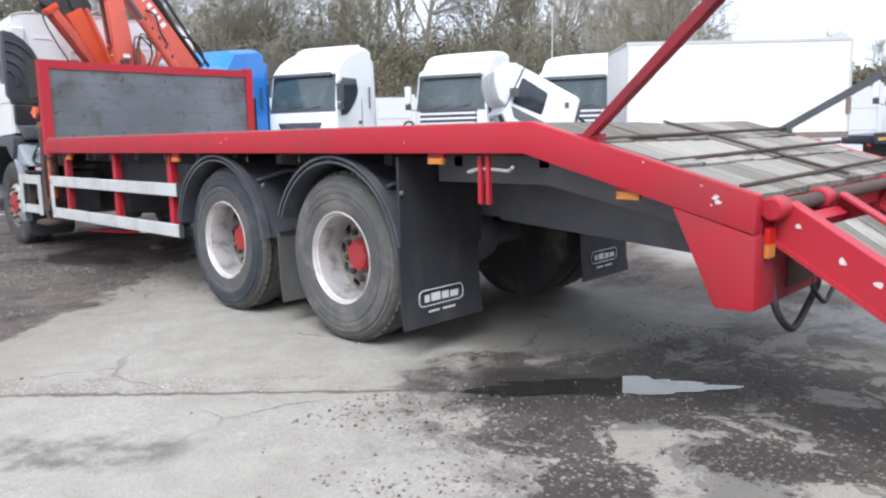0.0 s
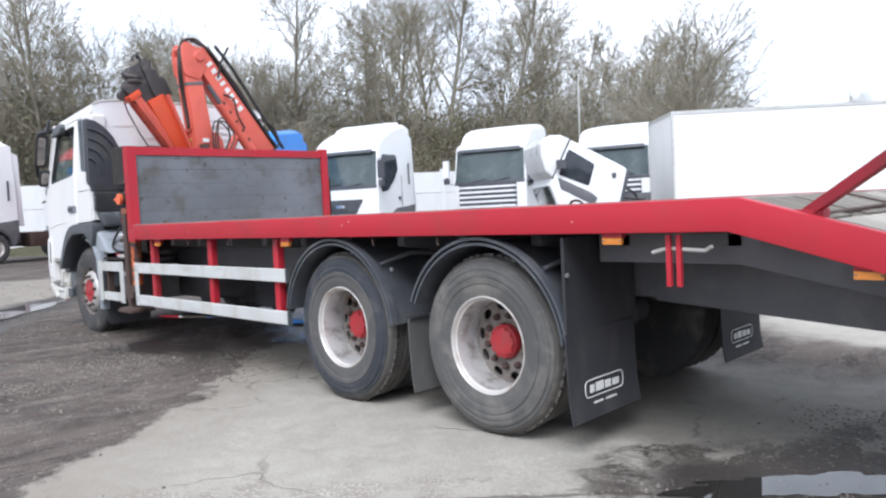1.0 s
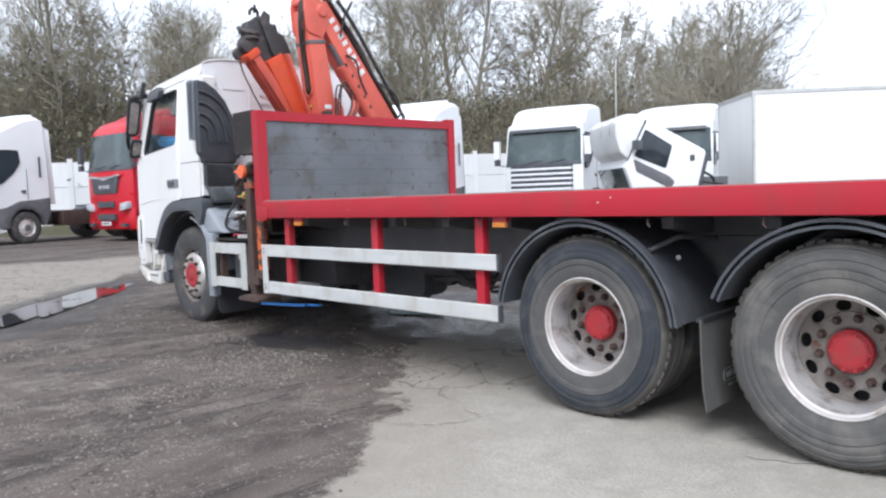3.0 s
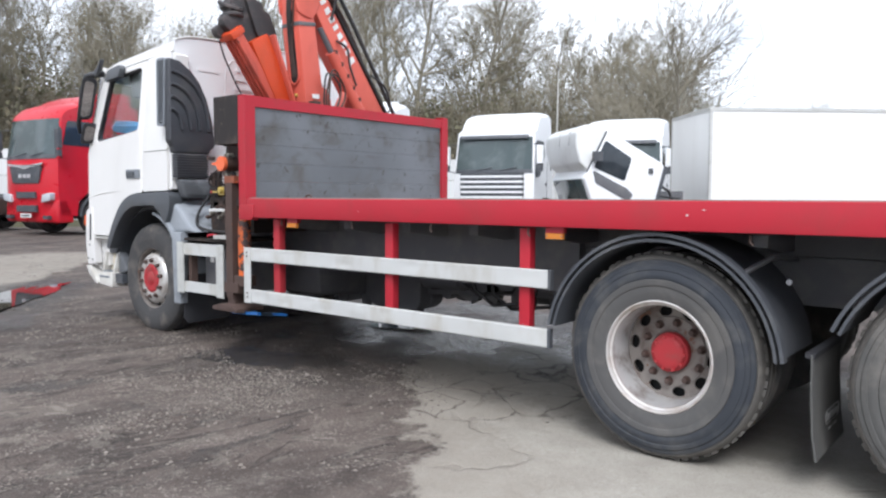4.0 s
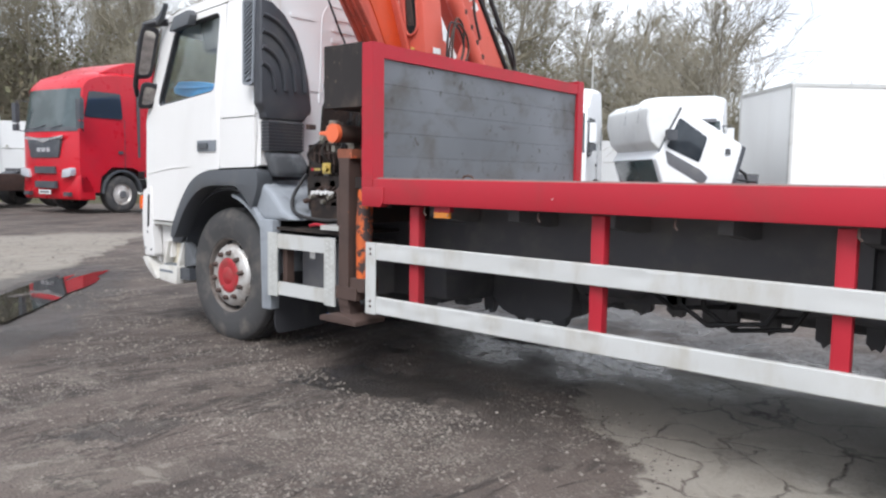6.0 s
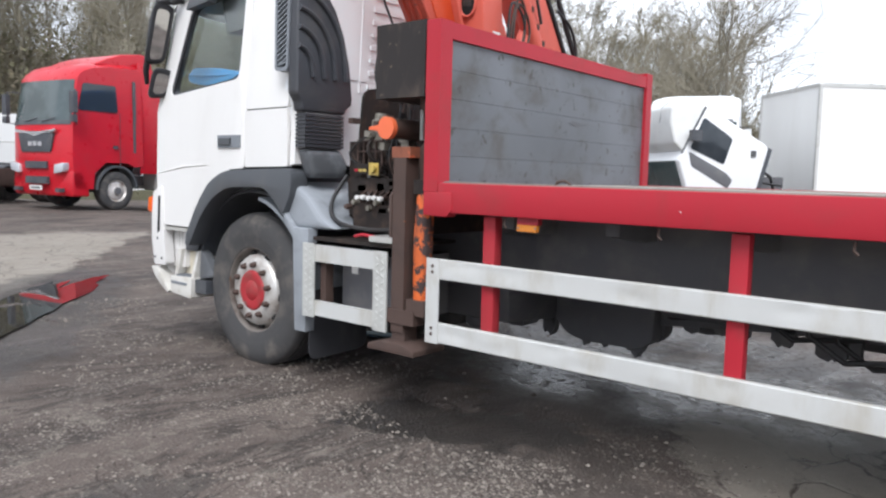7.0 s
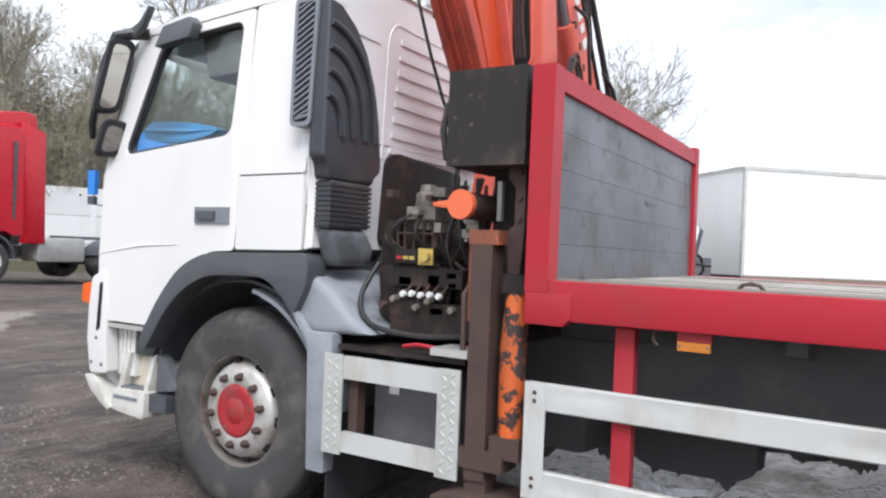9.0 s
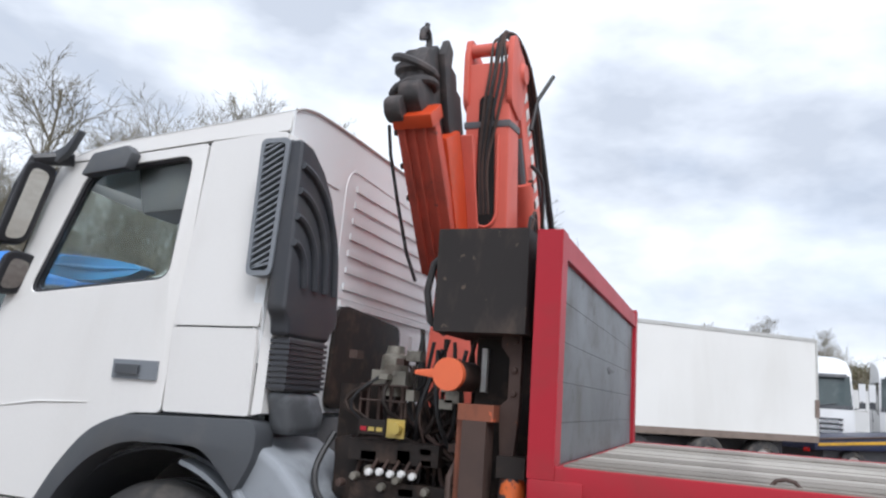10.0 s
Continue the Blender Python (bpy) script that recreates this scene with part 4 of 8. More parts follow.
            a = rng.normal(0, 1, (2, 3))
            a /= np.linalg.norm(a, axis=1)[:, None]
            sz = rng.uniform(0.014, 0.032)
            k = len(lv)
            for su, sv in ((-1, -0.6), (1, -0.5), (0.8, 0.7), (-0.9, 0.5)):
                q = np.array((x, y, z)) + (a[0] * su + a[1] * sv) * sz
                lv.append(tuple(q))
            lf.append((k, k + 1, k + 2, k + 3))
    return ((tv, tf), (cv, cf), (lv, lf))


def bark(name, a, b):
    k = Nodes(name)
    info = k.nt.nodes.new("ShaderNodeObjectInfo")
    col = k.mix(k.noise(k.coords((6, 6, 1)), 3.0, 5.0, 0.7), a, b)
    col = k.mix(k.math("MULTIPLY", info.outputs["Random"], 0.5), col, (0.17, 0.15, 0.1))
    return k.set(Base_Color=col, Roughness=0.9)


M_BARK = bark("grey_brown_bark", (0.13, 0.115, 0.092), (0.23, 0.208, 0.172))
M_TWIG = bark("twig_bark", (0.19, 0.168, 0.125), (0.31, 0.28, 0.215))
M_BUD = bark("spring_bud_leaf", (0.15, 0.145, 0.06), (0.23, 0.22, 0.1))


def build_woods():
    rng = np.random.default_rng(11)
    kinds = []
    for i in range(8):
        h = (12.0, 10.0, 13.0, 9.0, 11.0, 7.5, 10.5, 10.5)[i]
        sp = (5.0, 4.0, 4.6, 4.2, 6.0, 4.0, 3.6, 5.0)[i]
        (tv, tf), (cv, cf), (lv, lf) = branch_mesh("tree", np.random.default_rng(200 + i), h, sp, 1.2, M_BARK, (0.0, 0.7, 0.2, 0.8, 0.0, 1.0, 0.3, 0.0)[i], *((0.03, (0.3, 0.95), 0.1) if i == 7 else ()))
        meshes = [("trunk", raw_mesh("trunk", tv, tf, M_BARK, True)), ("crown", raw_mesh("crown", cv, cf, M_TWIG))]
        if lv:
            meshes.append(("foliage", raw_mesh("buds", lv, lf, M_BUD)))
        kinds.append(meshes)

    def plant(x, y, z, kind, size, turn):
        big = ("tall", "slender", "tall", "small", "wide spreading", "small", "slender", "broad round-crowned")[kind]
        state = "greening" if kind in (1, 3, 5) else "bare"
        tree = thing("tree", f"{big} {state} woodland tree on the bank behind the wall", "tree", "trees of the wood", pose(x, y, z, 0, 0, turn))
        tree.scale = (size, size, size)
        for name, mesh in kinds[kind]:
            ob = new(name, mesh)
            ob.parent = tree
            if name != "trunk":
                ob["kind"] = "stuff"
    s = -38.0
    while s < WALL_LENGTH + 25:
        for d in (2.5, 6.5, 11.0, 16.0, 22.0):
            if rng.random() < 0.16:
                continue
            dd, ss = d + rng.uniform(-1.8, 1.8), s + rng.uniform(-2.0, 2.0)
            x, y = bank_place(ss, dd)
            kind = int(rng.choice([5, 3, 1, 5])) if d < 4 else int(rng.integers(0, 7))
            size = rng.uniform(0.6, 0.85) if d < 4 else rng.uniform(0.75, 1.15)
            # the wood thins out and drops behind the white box body
            if ss < 30 and d > 4:
                size *= 0.89 if ss > 12 else 0.82
            if 29 < ss < 47.5 and d > 4:
                size *= 1.06
            if ss > 47.5:
                size *= max(0.3, 1 - (ss - 47.5) * 0.13)
            plant(x, y, bank_height(dd, ss), kind, size, rng.uniform(0, 360))
        s += 3.5
    return plant


plant_tree = build_woods()
plant_tree(-9.6, 32.0, 0.6, 7, 0.98, 40)


def build_scrub():
    """Undergrowth on the bank: a mass of thin stems and small leaves."""
    rng = np.random.default_rng(23)
    verts, faces = [], []
    lv, lf = [], []
    for _ in range(12500):
        s, d = rng.uniform(-34, WALL_LENGTH + 10), rng.uniform(2.0, 17)
        x, y = bank_place(s, d)
        z = bank_height(d, s)
        h = rng.uniform(1.2, 5.2) * (0.75 + 0.5 * math.sin(s * 0.35) ** 2) * max(0.16, min(1.0, 1 - (s - 47.5) * 0.14))
        for _ in range(6):
            lean = rng.normal(0, 0.35, 2)
            k = len(verts)
            w = rng.uniform(0.008, 0.02)
            bx, by = x + rng.normal(0, 0.45), y + rng.normal(0, 0.45)
            tx, ty = bx + lean[0] * h, by + lean[1] * h
            verts += [(bx - w, by, z - 0.1), (bx + w, by, z - 0.1), (bx, by + w, z - 0.1), (tx, ty, z + h * rng.uniform(0.7, 1))]
            faces += [(k, k + 1, k + 3), (k + 1, k + 2, k + 3), (k + 2, k, k + 3)]
            for _ in range(4):
                t = rng.uniform(0.2, 1)
                c = np.array((bx + (tx - bx) * t, by + (ty - by) * t, z + h * t * 0.85)) + rng.normal(0, 0.22, 3)
                a = rng.normal(0, 1, (2, 3))
                a /= np.linalg.norm(a, axis=1)[:, None]
                sz = rng.uniform(0.035, 0.11)
                k = len(lv)
                for su, sv in ((-1, -0.6), (1, -0.5), (0.8, 0.7), (-0.9, 0.5)):
                    lv.append(tuple(c + (a[0] * su + a[1] * sv) * sz))
                lf.append((k, k + 1, k + 2, k + 3))
    ob = new("undergrowth", raw_mesh("undergrowth", verts, faces, M_TWIG))
    tagged(ob, "tangle of bare brown stems over the bank", "undergrowth", kind="stuff")
    k = Nodes("bramble_leaf")
    geo = k.nt.nodes.new("ShaderNodeNewGeometry")
    col = k.mix(geo.outputs["Random Per Island"], (0.155, 0.122, 0.08), (0.125, 0.125, 0.066))
    ob = new("brambles", raw_mesh("brambles", lv, lf, k.set(Base_Color=col, Roughness=0.8)))
    tagged(ob, "olive and brown bramble leaves over the bank", "undergrowth", kind="stuff")


build_scrub()


def build_thicket():
    """Tall thin saplings that close the wood between its trees: stems and fine upright twigs, one mesh."""
    rng = np.random.default_rng(77)
    n = 7800
    s, d = rng.uniform(-36, WALL_LENGTH + 6, n), 1.5 + 20 * rng.random(n) ** 0.8
    out_v, out_f, lv, lf = [], [], [], []
    base = 0

    def spikes(p, q, w):
        """Three-sided needles from p to q."""
        m = len(p)
        off = np.array([(1, 0, 0), (-0.5, 0.87, 0), (-0.5, -0.87, 0)])
        v = np.concatenate([(p[:, None, :] + off[None] * w[:, None, None]), q[:, None, :]], 1).reshape(-1, 3)
        i = np.arange(m)[:, None] * 4
        f = np.concatenate([i + np.array([[0, 1, 3]]), i + np.array([[1, 2, 3]]), i + np.array([[2, 0, 3]])], 1).reshape(-1, 3)
        return v, f
    foot = np.array([(*bank_place(a, b), bank_height(b, a)) for a, b in zip(s, d)])
    thin = np.clip(1 - (s - 47.5) * 0.13, 0.25, 1)
    h = rng.uniform(3.0, 8.0, n) * (0.8 + 0.25 * np.sin(s * 0.3)) * thin
    tip = foot + np.stack([rng.normal(0, 0.1, n) * h, rng.normal(0, 0.1, n) * h, h], 1)
    sets = [spikes(foot, tip, rng.uniform(0.012, 0.03, n))]
    for ring in range(22):
        t = rng.uniform(0.2, 0.98, n)[:, None]
        p = foot + (tip - foot) * t
        ln = (h * rng.uniform(0.1, 0.28, n))[:, None] * (1.15 - t)
        a = rng.uniform(0, 6.28, n)
        q = p + ln * np.stack([np.cos(a), np.sin(a), rng.uniform(0.1, 0.9, n)], 1) * 1.4
        sets.append(spikes(p, q, rng.uniform(0.006, 0.012, n)))
        if ring % 2 == 0:
            c = p + (q - p) * rng.uniform(0.3, 1, n)[:, None]
            u, w = rng.normal(0, 1, (n, 3)), rng.normal(0, 1, (n, 3))
            u *= (rng.uniform(0.014, 0.032, n) / np.linalg.norm(u, axis=1))[:, None]
            w *= (rng.uniform(0.014, 0.032, n) / np.linalg.norm(w, axis=1))[:, None]
            k = len(lv) * 3 * n
            lv.append(np.stack([c - u, c + u, c + w], 1).reshape(-1, 3))
            lf.append(np.arange(3 * n).reshape(-1, 3) + k)
    for v, f in sets:
        out_v.append(v)
        out_f.append(f + base)
        base += len(v)
    ob = new("saplings", raw_mesh("saplings", np.concatenate(out_v).tolist(), np.concatenate(out_f).tolist(), M_TWIG))
    tagged(ob, "dense bare grey-brown saplings filling the wood", "saplings", kind="stuff")
    ob = new("sapling_buds", raw_mesh("sapling_buds", np.concatenate(lv).tolist(), np.concatenate(lf).tolist(), M_BUD))
    tagged(ob, "olive spring buds on the saplings", "saplings", kind="stuff")


build_thicket()


def build_pole():
    pole = thing("pole", "thin pale pole standing before the wood", "pole", m=pose(-14.5, 29.8, 0))
    part("shaft", tube([(0, 0, 0), (0, 0, 4), (0.04, 0, 7.6)], [0.055, 0.042, 0.03], 10), M_ALU, pole)
    part("cap", tube([(0.04, 0, 7.6), (0.04, 0, 7.68)], 0.055, 10), M_GREY_PLASTIC, pole)


build_pole()

# ---- the flatbed lorry ----
FAR = 2.44
lorry = thing("flatbed_lorry", "white-cabbed three-axle lorry with a red beavertail flatbed and orange crane", "lorry")


def wheel(name, cx, cz, r, y0, width, deep, label, parent, mirror=1, tyre_mat=M_TYRE, bead_mat=M_BEAD):
    """A lorry wheel. mirror -1 turns its outer face to the far side."""
    k = r / 0.51

    def pr(*pairs):
        return [(a * k, y0 + mirror * b) for a, b in pairs]
    if deep:
        rim = lathe(pr((0.284, 0.014), (0.281, 0.002), (0.276, 0.0), (0.271, 0.006), (0.266, 0.024), (0.258, 0.028), (0.253, 0.042), (0.254, 0.07)), (cx, 0, cz), 56, caps=False)
        face, hole_r, nut_r, nut_face = 0.2, 0.208, 0.152, 0.19
    else:
        rim = lathe(pr((0.285, 0.03), (0.281, 0.012), (0.274, 0.012), (0.268, 0.03), (0.264, 0.085), (0.262, 0.2)), (cx, 0, cz), 56, caps=False)
        face, hole_r, nut_r, nut_face = 0.042, 0.23, 0.17, 0.002
    w = part(name, rim, M_RIM if deep else M_DISC, parent, label)
    if not deep:
        part("wheel_disc", lathe(pr((0.262, 0.11), (0.25, 0.092), (0.24, 0.05), (0.228, 0.024), (0.215, 0.012), (0.18, 0.002), (0.135, -0.002), (0.115, 0.008), (0.1, 0.05)), (cx, 0, cz), 56, caps=False), M_FRONTDISC, w, "bright worn wheel disc")
    if deep:
        part("barrel", lathe(pr((0.254, 0.036), (0.25, 0.06), (0.246, 0.1), (0.244, 0.24), (0.26, 0.27)), (cx, 0, cz), 56, caps=False), M_BARREL, w, "dull silver rusty rim barrel")
        circ = [(cx + 0.242 * k * math.cos(a), cz + 0.25 * k * math.sin(a)) for a in np.linspace(0, 2 * math.pi, 49)[:-1]]
        vents = []
        for i in range(10):
            b = 2 * math.pi * (i + 0.8) / 10
            vents.append([(cx + hole_r * k * math.cos(b) + 0.026 * math.cos(a) * math.cos(b) - 0.036 * math.sin(a) * math.sin(b), cz + hole_r * k * math.sin(b) + 0.026 * math.cos(a) * math.sin(b) + 0.036 * math.sin(a) * math.cos(b)) for a in np.linspace(0, 2 * math.pi, 17)[:-1]])
        part("wheel_disc", plate(circ, vents, "y", *sorted((y0 + mirror * 0.2, y0 + mirror * 0.214))), M_DISC, w, "rusty wheel disc with round vents")
        part("disc_step", lathe(pr((0.182, 0.204), (0.178, 0.192), (0.115, 0.19), (0.1, 0.2)), (cx, 0, cz), 48, caps=False), M_DISC, w)
        # the drum's black paints the shade seen through the vents
        part("brake_drum", lathe(pr((0.0, 0.24), (0.235, 0.24), (0.24, 0.25), (0.24, 0.4)), (cx, 0, cz), 36, caps=False), M_HOLE_SHADE, w, "brake drum blackened for the shade behind the vents")
    w_in = width
    tread = [(0.51, 0.07)]
    for g in (0.28, 0.5, 0.72):
        c = w_in * g
        tread += [(0.51, c - 0.012), (0.496, c - 0.008), (0.496, c + 0.008), (0.51, c + 0.012)]
    outer = [(0.43, -0.004), (0.434, -0.007), (0.452, -0.003), (0.458, 0.006), (0.474, 0.008), (0.48, 0.014), (0.494, 0.022), (0.502, 0.038)]
    if deep:
        bead = [(0.27, 0.03), (0.283, 0.006), (0.31, -0.003), (0.33, -0.006), (0.352, -0.005), (0.356, -0.01), (0.364, -0.011), (0.376, -0.013), (0.384, -0.012), (0.388, -0.003)]
        wall = [(0.3, 0.05), (0.37, 0.002), (0.39, -0.008), (0.402, -0.012), (0.416, -0.009)] + outer[:-2]
        band = [(0.46, 0.03), (0.484, 0.014)] + outer[-2:] + tread + [(0.51, w_in - 0.06), (0.49, w_in - 0.015), (0.455, w_in), (0.33, w_in)]
        tyre = part("tyre", lathe(pr(*wall, (0.45, 0.05), (0.33, 0.07)), (cx, 0, cz), 72, closed=True), tyre_mat, w)
        part("bead_band", lathe(pr(*bead, (0.38, 0.02), (0.29, 0.05)), (cx, 0, cz), 72, closed=True), bead_mat, tyre, "dusty grey inner sidewall")
        lugs = lathe(pr(*band, (0.33, w_in - 0.03), (0.44, 0.08)), (cx, 0, cz), 72, closed=True)
        for i in range(58):
            a = 2 * math.pi * (i + 0.15 * math.sin(i * 2.4)) / 58
            own = bm_new()
            bmesh.ops.create_cube(own, size=1, matrix=pose(cx, 0, cz, 0, -math.degrees(a), 0) @ pose(0.5 * k, y0 + mirror * 0.085, 0, 0, 0, 12) @ Matrix.Diagonal((0.026, 0.06, 0.034, 1)))
            join(lugs, own)
        part("tread", lugs, M_TREAD, tyre, "dusty worn tread")
    else:
        prof = [(0.27, 0.03), (0.283, 0.006), (0.33, -0.006), (0.352, -0.007), (0.358, -0.009), (0.364, -0.009), (0.40, -0.012), (0.424, -0.009), (0.452, -0.003), (0.468, 0.006), (0.482, 0.014), (0.494, 0.022), (0.502, 0.038)] + tread + [(0.51, w_in - 0.06), (0.49, w_in - 0.015), (0.455, w_in), (0.33, w_in), (0.27, w_in - 0.03)]
        part("tyre", lathe(pr(*prof), (cx, 0, cz), 72, closed=True), tyre_mat, w)
    if deep:
        hub = lathe(pr((0.0, 0.13), (0.055, 0.128), (0.076, 0.132), (0.086, 0.14), (0.09, 0.152), (0.098, 0.158), (0.1, 0.172), (0.102, 0.24)), (cx, 0, cz), 30)
    else:
        hub = lathe(pr((0.0, -0.016), (0.05, -0.016), (0.066, -0.006), (0.1, -0.012), (0.122, -0.01), (0.134, 0.0), (0.138, 0.05)), (cx, 0, cz), 32)
    part("hub_cap", hub, M_RED_HUB, w, "red painted hub cap")
    if deep:
        stud = finish(lathe([(0.0, -0.012), (0.008, -0.011), (0.01, 0.0)], (0, 0, 0), 8), "hub_bolt")
        stud.materials.append(M_RED_HUB)
        for i in range(10):
            a = 2 * math.pi * i / 10
            ob = new("hub_bolt", stud)
            ob.parent = w
            ob.matrix_basis = pose(cx - 0.05 * y0 + 0.082 * math.cos(a), y0 + mirror * 0.138, cz + 0.082 * math.sin(a), 0, 0, 0 if mirror > 0 else 180)
    nut_mesh = finish(lathe([(0.0, -0.034), (0.012, -0.034), (0.019, -0.022), (0.02, 0.0), (0.025, 0.001), (0.025, 0.006)], (0, 0, 0), 6), "wheel_nut")
    nut_mesh.materials.append(M_RUST)
    # flat black discs on the wheel face, painted as shaded vent holes
    vent_disc_mesh = finish(lathe([(0.0, -0.003), (0.02, -0.003), (0.026, 0.004), (0.03, 0.012)], (0, 0, 0), 18), "vent_shade")
    vent_disc_mesh.materials.append(M_HOLE_SHADE)
    for i in range(10):
        a = 2 * math.pi * (i + 0.3) / 10
        ob = new("wheel_nut", nut_mesh)
        ob.parent = w
        ob.matrix_basis = pose(cx - 0.05 * y0 + nut_r * k * math.cos(a), y0 + mirror * nut_face, cz + nut_r * k * math.sin(a), 0, 0, 0 if mirror > 0 else 180)
        if not deep:
            b = a + math.pi / 10
            ob = new("vent_shade", vent_disc_mesh)
            ob.parent = w
            ob.matrix_basis = pose(cx - 0.05 * y0 + hole_r * k * math.cos(b), y0 + mirror * (face - 0.004), cz + hole_r * k * math.sin(b), 0, 0, 0 if mirror > 0 else 180)
    return w


M_RED_HUB = surface("red_hub_paint", (0.36, 0.018, 0.024), 0.6, dirt=(0.19, 0.06, 0.05), dirt_amount=0.65, scale=11, chips=((0.2, 0.09, 0.08), 0.7))
FX, FZ, FR = 0.178, 0.545, 0.502
DRIVE = (5.15, 6.51)
WZ, WR = 0.513, 0.51
wheel("wheel", FX, FZ, FR, 0.14, 0.29, False, "front wheel with rusty nuts and red hub", lorry)
wheel("wheel", FX, FZ, FR, FAR - 0.13, 0.29, False, "front wheel with rusty nuts and red hub", lorry, -1)
for i, dx in enumerate(DRIVE):
    m_t, m_b = (M_DARKWALL, M_BEAD) if i == 0 else (M_TYRE_GREY, M_TYRE_GREY)
    lab = "rear wheel in a dark worn tyre with red hub" if i == 0 else "rear wheel in a grey dusty tyre with red hub"
    wheel("wheel", dx, WZ, WR, 0.07, 0.29, True, lab, lorry, 1, m_t, m_b)
    wheel("wheel", dx, WZ, WR, FAR - 0.07, 0.29, True, lab, lorry, -1, m_t, m_b)
    for y0 in (0.40, FAR - 0.69):
        part("inner_tyre", lathe([(0.25, y0 + 0.03), (0.33, y0), (0.455, y0), (0.5, y0 + 0.03), (0.51, y0 + 0.07), (0.51, y0 + 0.22), (0.5, y0 + 0.26), (0.455, y0 + 0.29), (0.33, y0 + 0.29), (0.25, y0 + 0.26)], (dx, 0, WZ), 56), M_TYRE, lorry, "inner twin tyre")
    part("axle", tube([(dx, 0.5, WZ), (dx, 0.95, WZ), (dx, 1.05, WZ), (dx, 1.22, WZ), (dx, 1.4, WZ), (dx, 1.5, WZ), (dx, FAR - 0.5, WZ)], [0.09, 0.09, 0.17, 0.21, 0.17, 0.09, 0.09], 16), M_CHASSIS, lorry, "black drive axle")
part("front_axle", tube([(FX, 0.4, FZ - 0.05), (FX, 0.7, FZ - 0.13), (FX, 1.74, FZ - 0.13), (FX, FAR - 0.4, FZ - 0.05)], 0.06, 10), M_CHASSIS, lorry)

# chassis
for y0 in (0.80, 1.56):
    c = bm_new()
    box(0.5, 8.9, y0, y0 + 0.08, 0.74, 0.99, 0.01, c)
    part("chassis_rail", c, M_CHASSIS, lorry)
    part("subframe_rail", box(1.0, 8.1, y0 - 0.005, y0 + 0.085, 0.995, 1.12, 0.008), M_CHASSIS, lorry)
x = 2.05
while x < 8.0:
    part("cross_bearer", prism([(0.3, 1.122), (0.3, 1.06), (0.6, 1.02), (1.84, 1.02), (FAR - 0.3, 1.06), (FAR - 0.3, 1.122)], "x", x, x + 0.07, 0.004), M_CHASSIS, lorry)
    x += 0.58
part("prop_shaft", tube([(1.2, 1.22, 0.8), (3.0, 1.22, 0.72), (5.0, 1.22, 0.58)], 0.055, 12), M_CHASSIS, lorry)
part("gearbox", prism([(0.85, 0.45), (1.5, 0.4), (1.62, 0.55), (1.6, 1.0), (0.8, 1.05)], "x", 0.55, 1.75, 0.06), M_CHASSIS, lorry)
part("silencer", lathe([(0.0, 0.0), (0.2, 0.0), (0.25, 0.04), (0.25, 0.62), (0.2, 0.66), (0.0, 0.66)], (2.62, 1.72, 0.64), 24), M_CHASSIS, lorry, "grimy exhaust silencer")
part("fuel_tank", prism([(1.72, 0.5), (1.78, 0.43), (2.26, 0.43), (2.34, 0.5), (2.34, 0.98), (2.26, 1.05), (1.72, 1.05)], "x", 3.3, 4.3, 0.045, None, 3), M_CHASSIS, lorry, "grimy black fuel tank")
for i, (ax, ay, az, ln) in enumerate(((2.15, 0.95, 0.84, 0.75), (3.05, 1.0, 0.84, 0.8), (2.45, 1.42, 0.66, 0.5), (4.0, 1.3, 0.72, 0.5))):
    part("air_tank", lathe([(0.0, 0.0), (0.09, 0.01), (0.13, 0.05), (0.13, ln - 0.05), (0.09, ln - 0.01), (0.0, ln)], (ax, ay, az), 20, axis="x"), M_CHASSIS, lorry, "grimy black air tank")
# added flat sheet that stands in for the shaded depth under the deck
part("underdeck_shade_panel", box(2.0, 4.35, 0.72, 0.80, 0.70, 1.11, 0.02), M_CHASSIS, lorry, "dark panel standing in for the shade beneath the deck")
part("gearbox_sump", prism(smooth_loop([(1.70, 0.8), (1.73, 0.43), (1.83, 0.33), (1.95, 0.3), (2.32, 0.305), (2.42, 0.36), (2.43, 0.8)], 0.05), "y", 1.4, 1.72, 0.03), M_CHASSIS, lorry, "grimy rounded gearbox sump")
part("sump_stay", tube([(1.6, 1.5, 0.62), (1.66, 1.5, 0.5), (1.76, 1.5, 0.42)], 0.022, 8), M_CHASSIS, lorry)
part("battery_carrier", prism(smooth_loop([(1.35, 0.318), (1.49, 0.32), (1.49, 0.8), (1.35, 0.8)], 0.03), "y", 1.42, 1.62, 0.015), M_CHASSIS, lorry)
part("air_drier", lathe([(0.0, 0.0), (0.07, 0.0), (0.1, 0.03), (0.11, 0.1), (0.11, 0.36), (0.08, 0.4), (0.0, 0.4)], (1.42, 1.02, 0.37), 20, axis="z"), M_CHASSIS, lorry, "grimy rounded air drier")
part("cross_tube", prism(smooth_loop([(2.36, 0.45), (3.1, 0.51), (4.5, 0.55), (4.5, 0.8), (2.36, 0.8)], 0.03), "y", 1.5, 1.62, 0.02), M_CHASSIS, lorry)


def muck(x, y, top, low, wide, seed):
    """A ragged lump of caked grease hanging beneath the chassis."""
    rng = random.Random(seed)
    n = max(4, int(wide / 0.014))
    edge = []
    for i in range(n + 1):
        sag = math.sin(math.pi * (i + 0.35) / (n + 0.7)) ** 0.6
        edge.append((x + wide * i / n, top - (top - low) * sag * rng.uniform(0.35, 1.0)))
    part("caked_muck", prism([(x, top + 0.12)] + edge + [(x + wide, top + 0.12)], "y", y, y + rng.uniform(0.05, 0.11), 0.003, None, 1), M_CHASSIS, lorry)


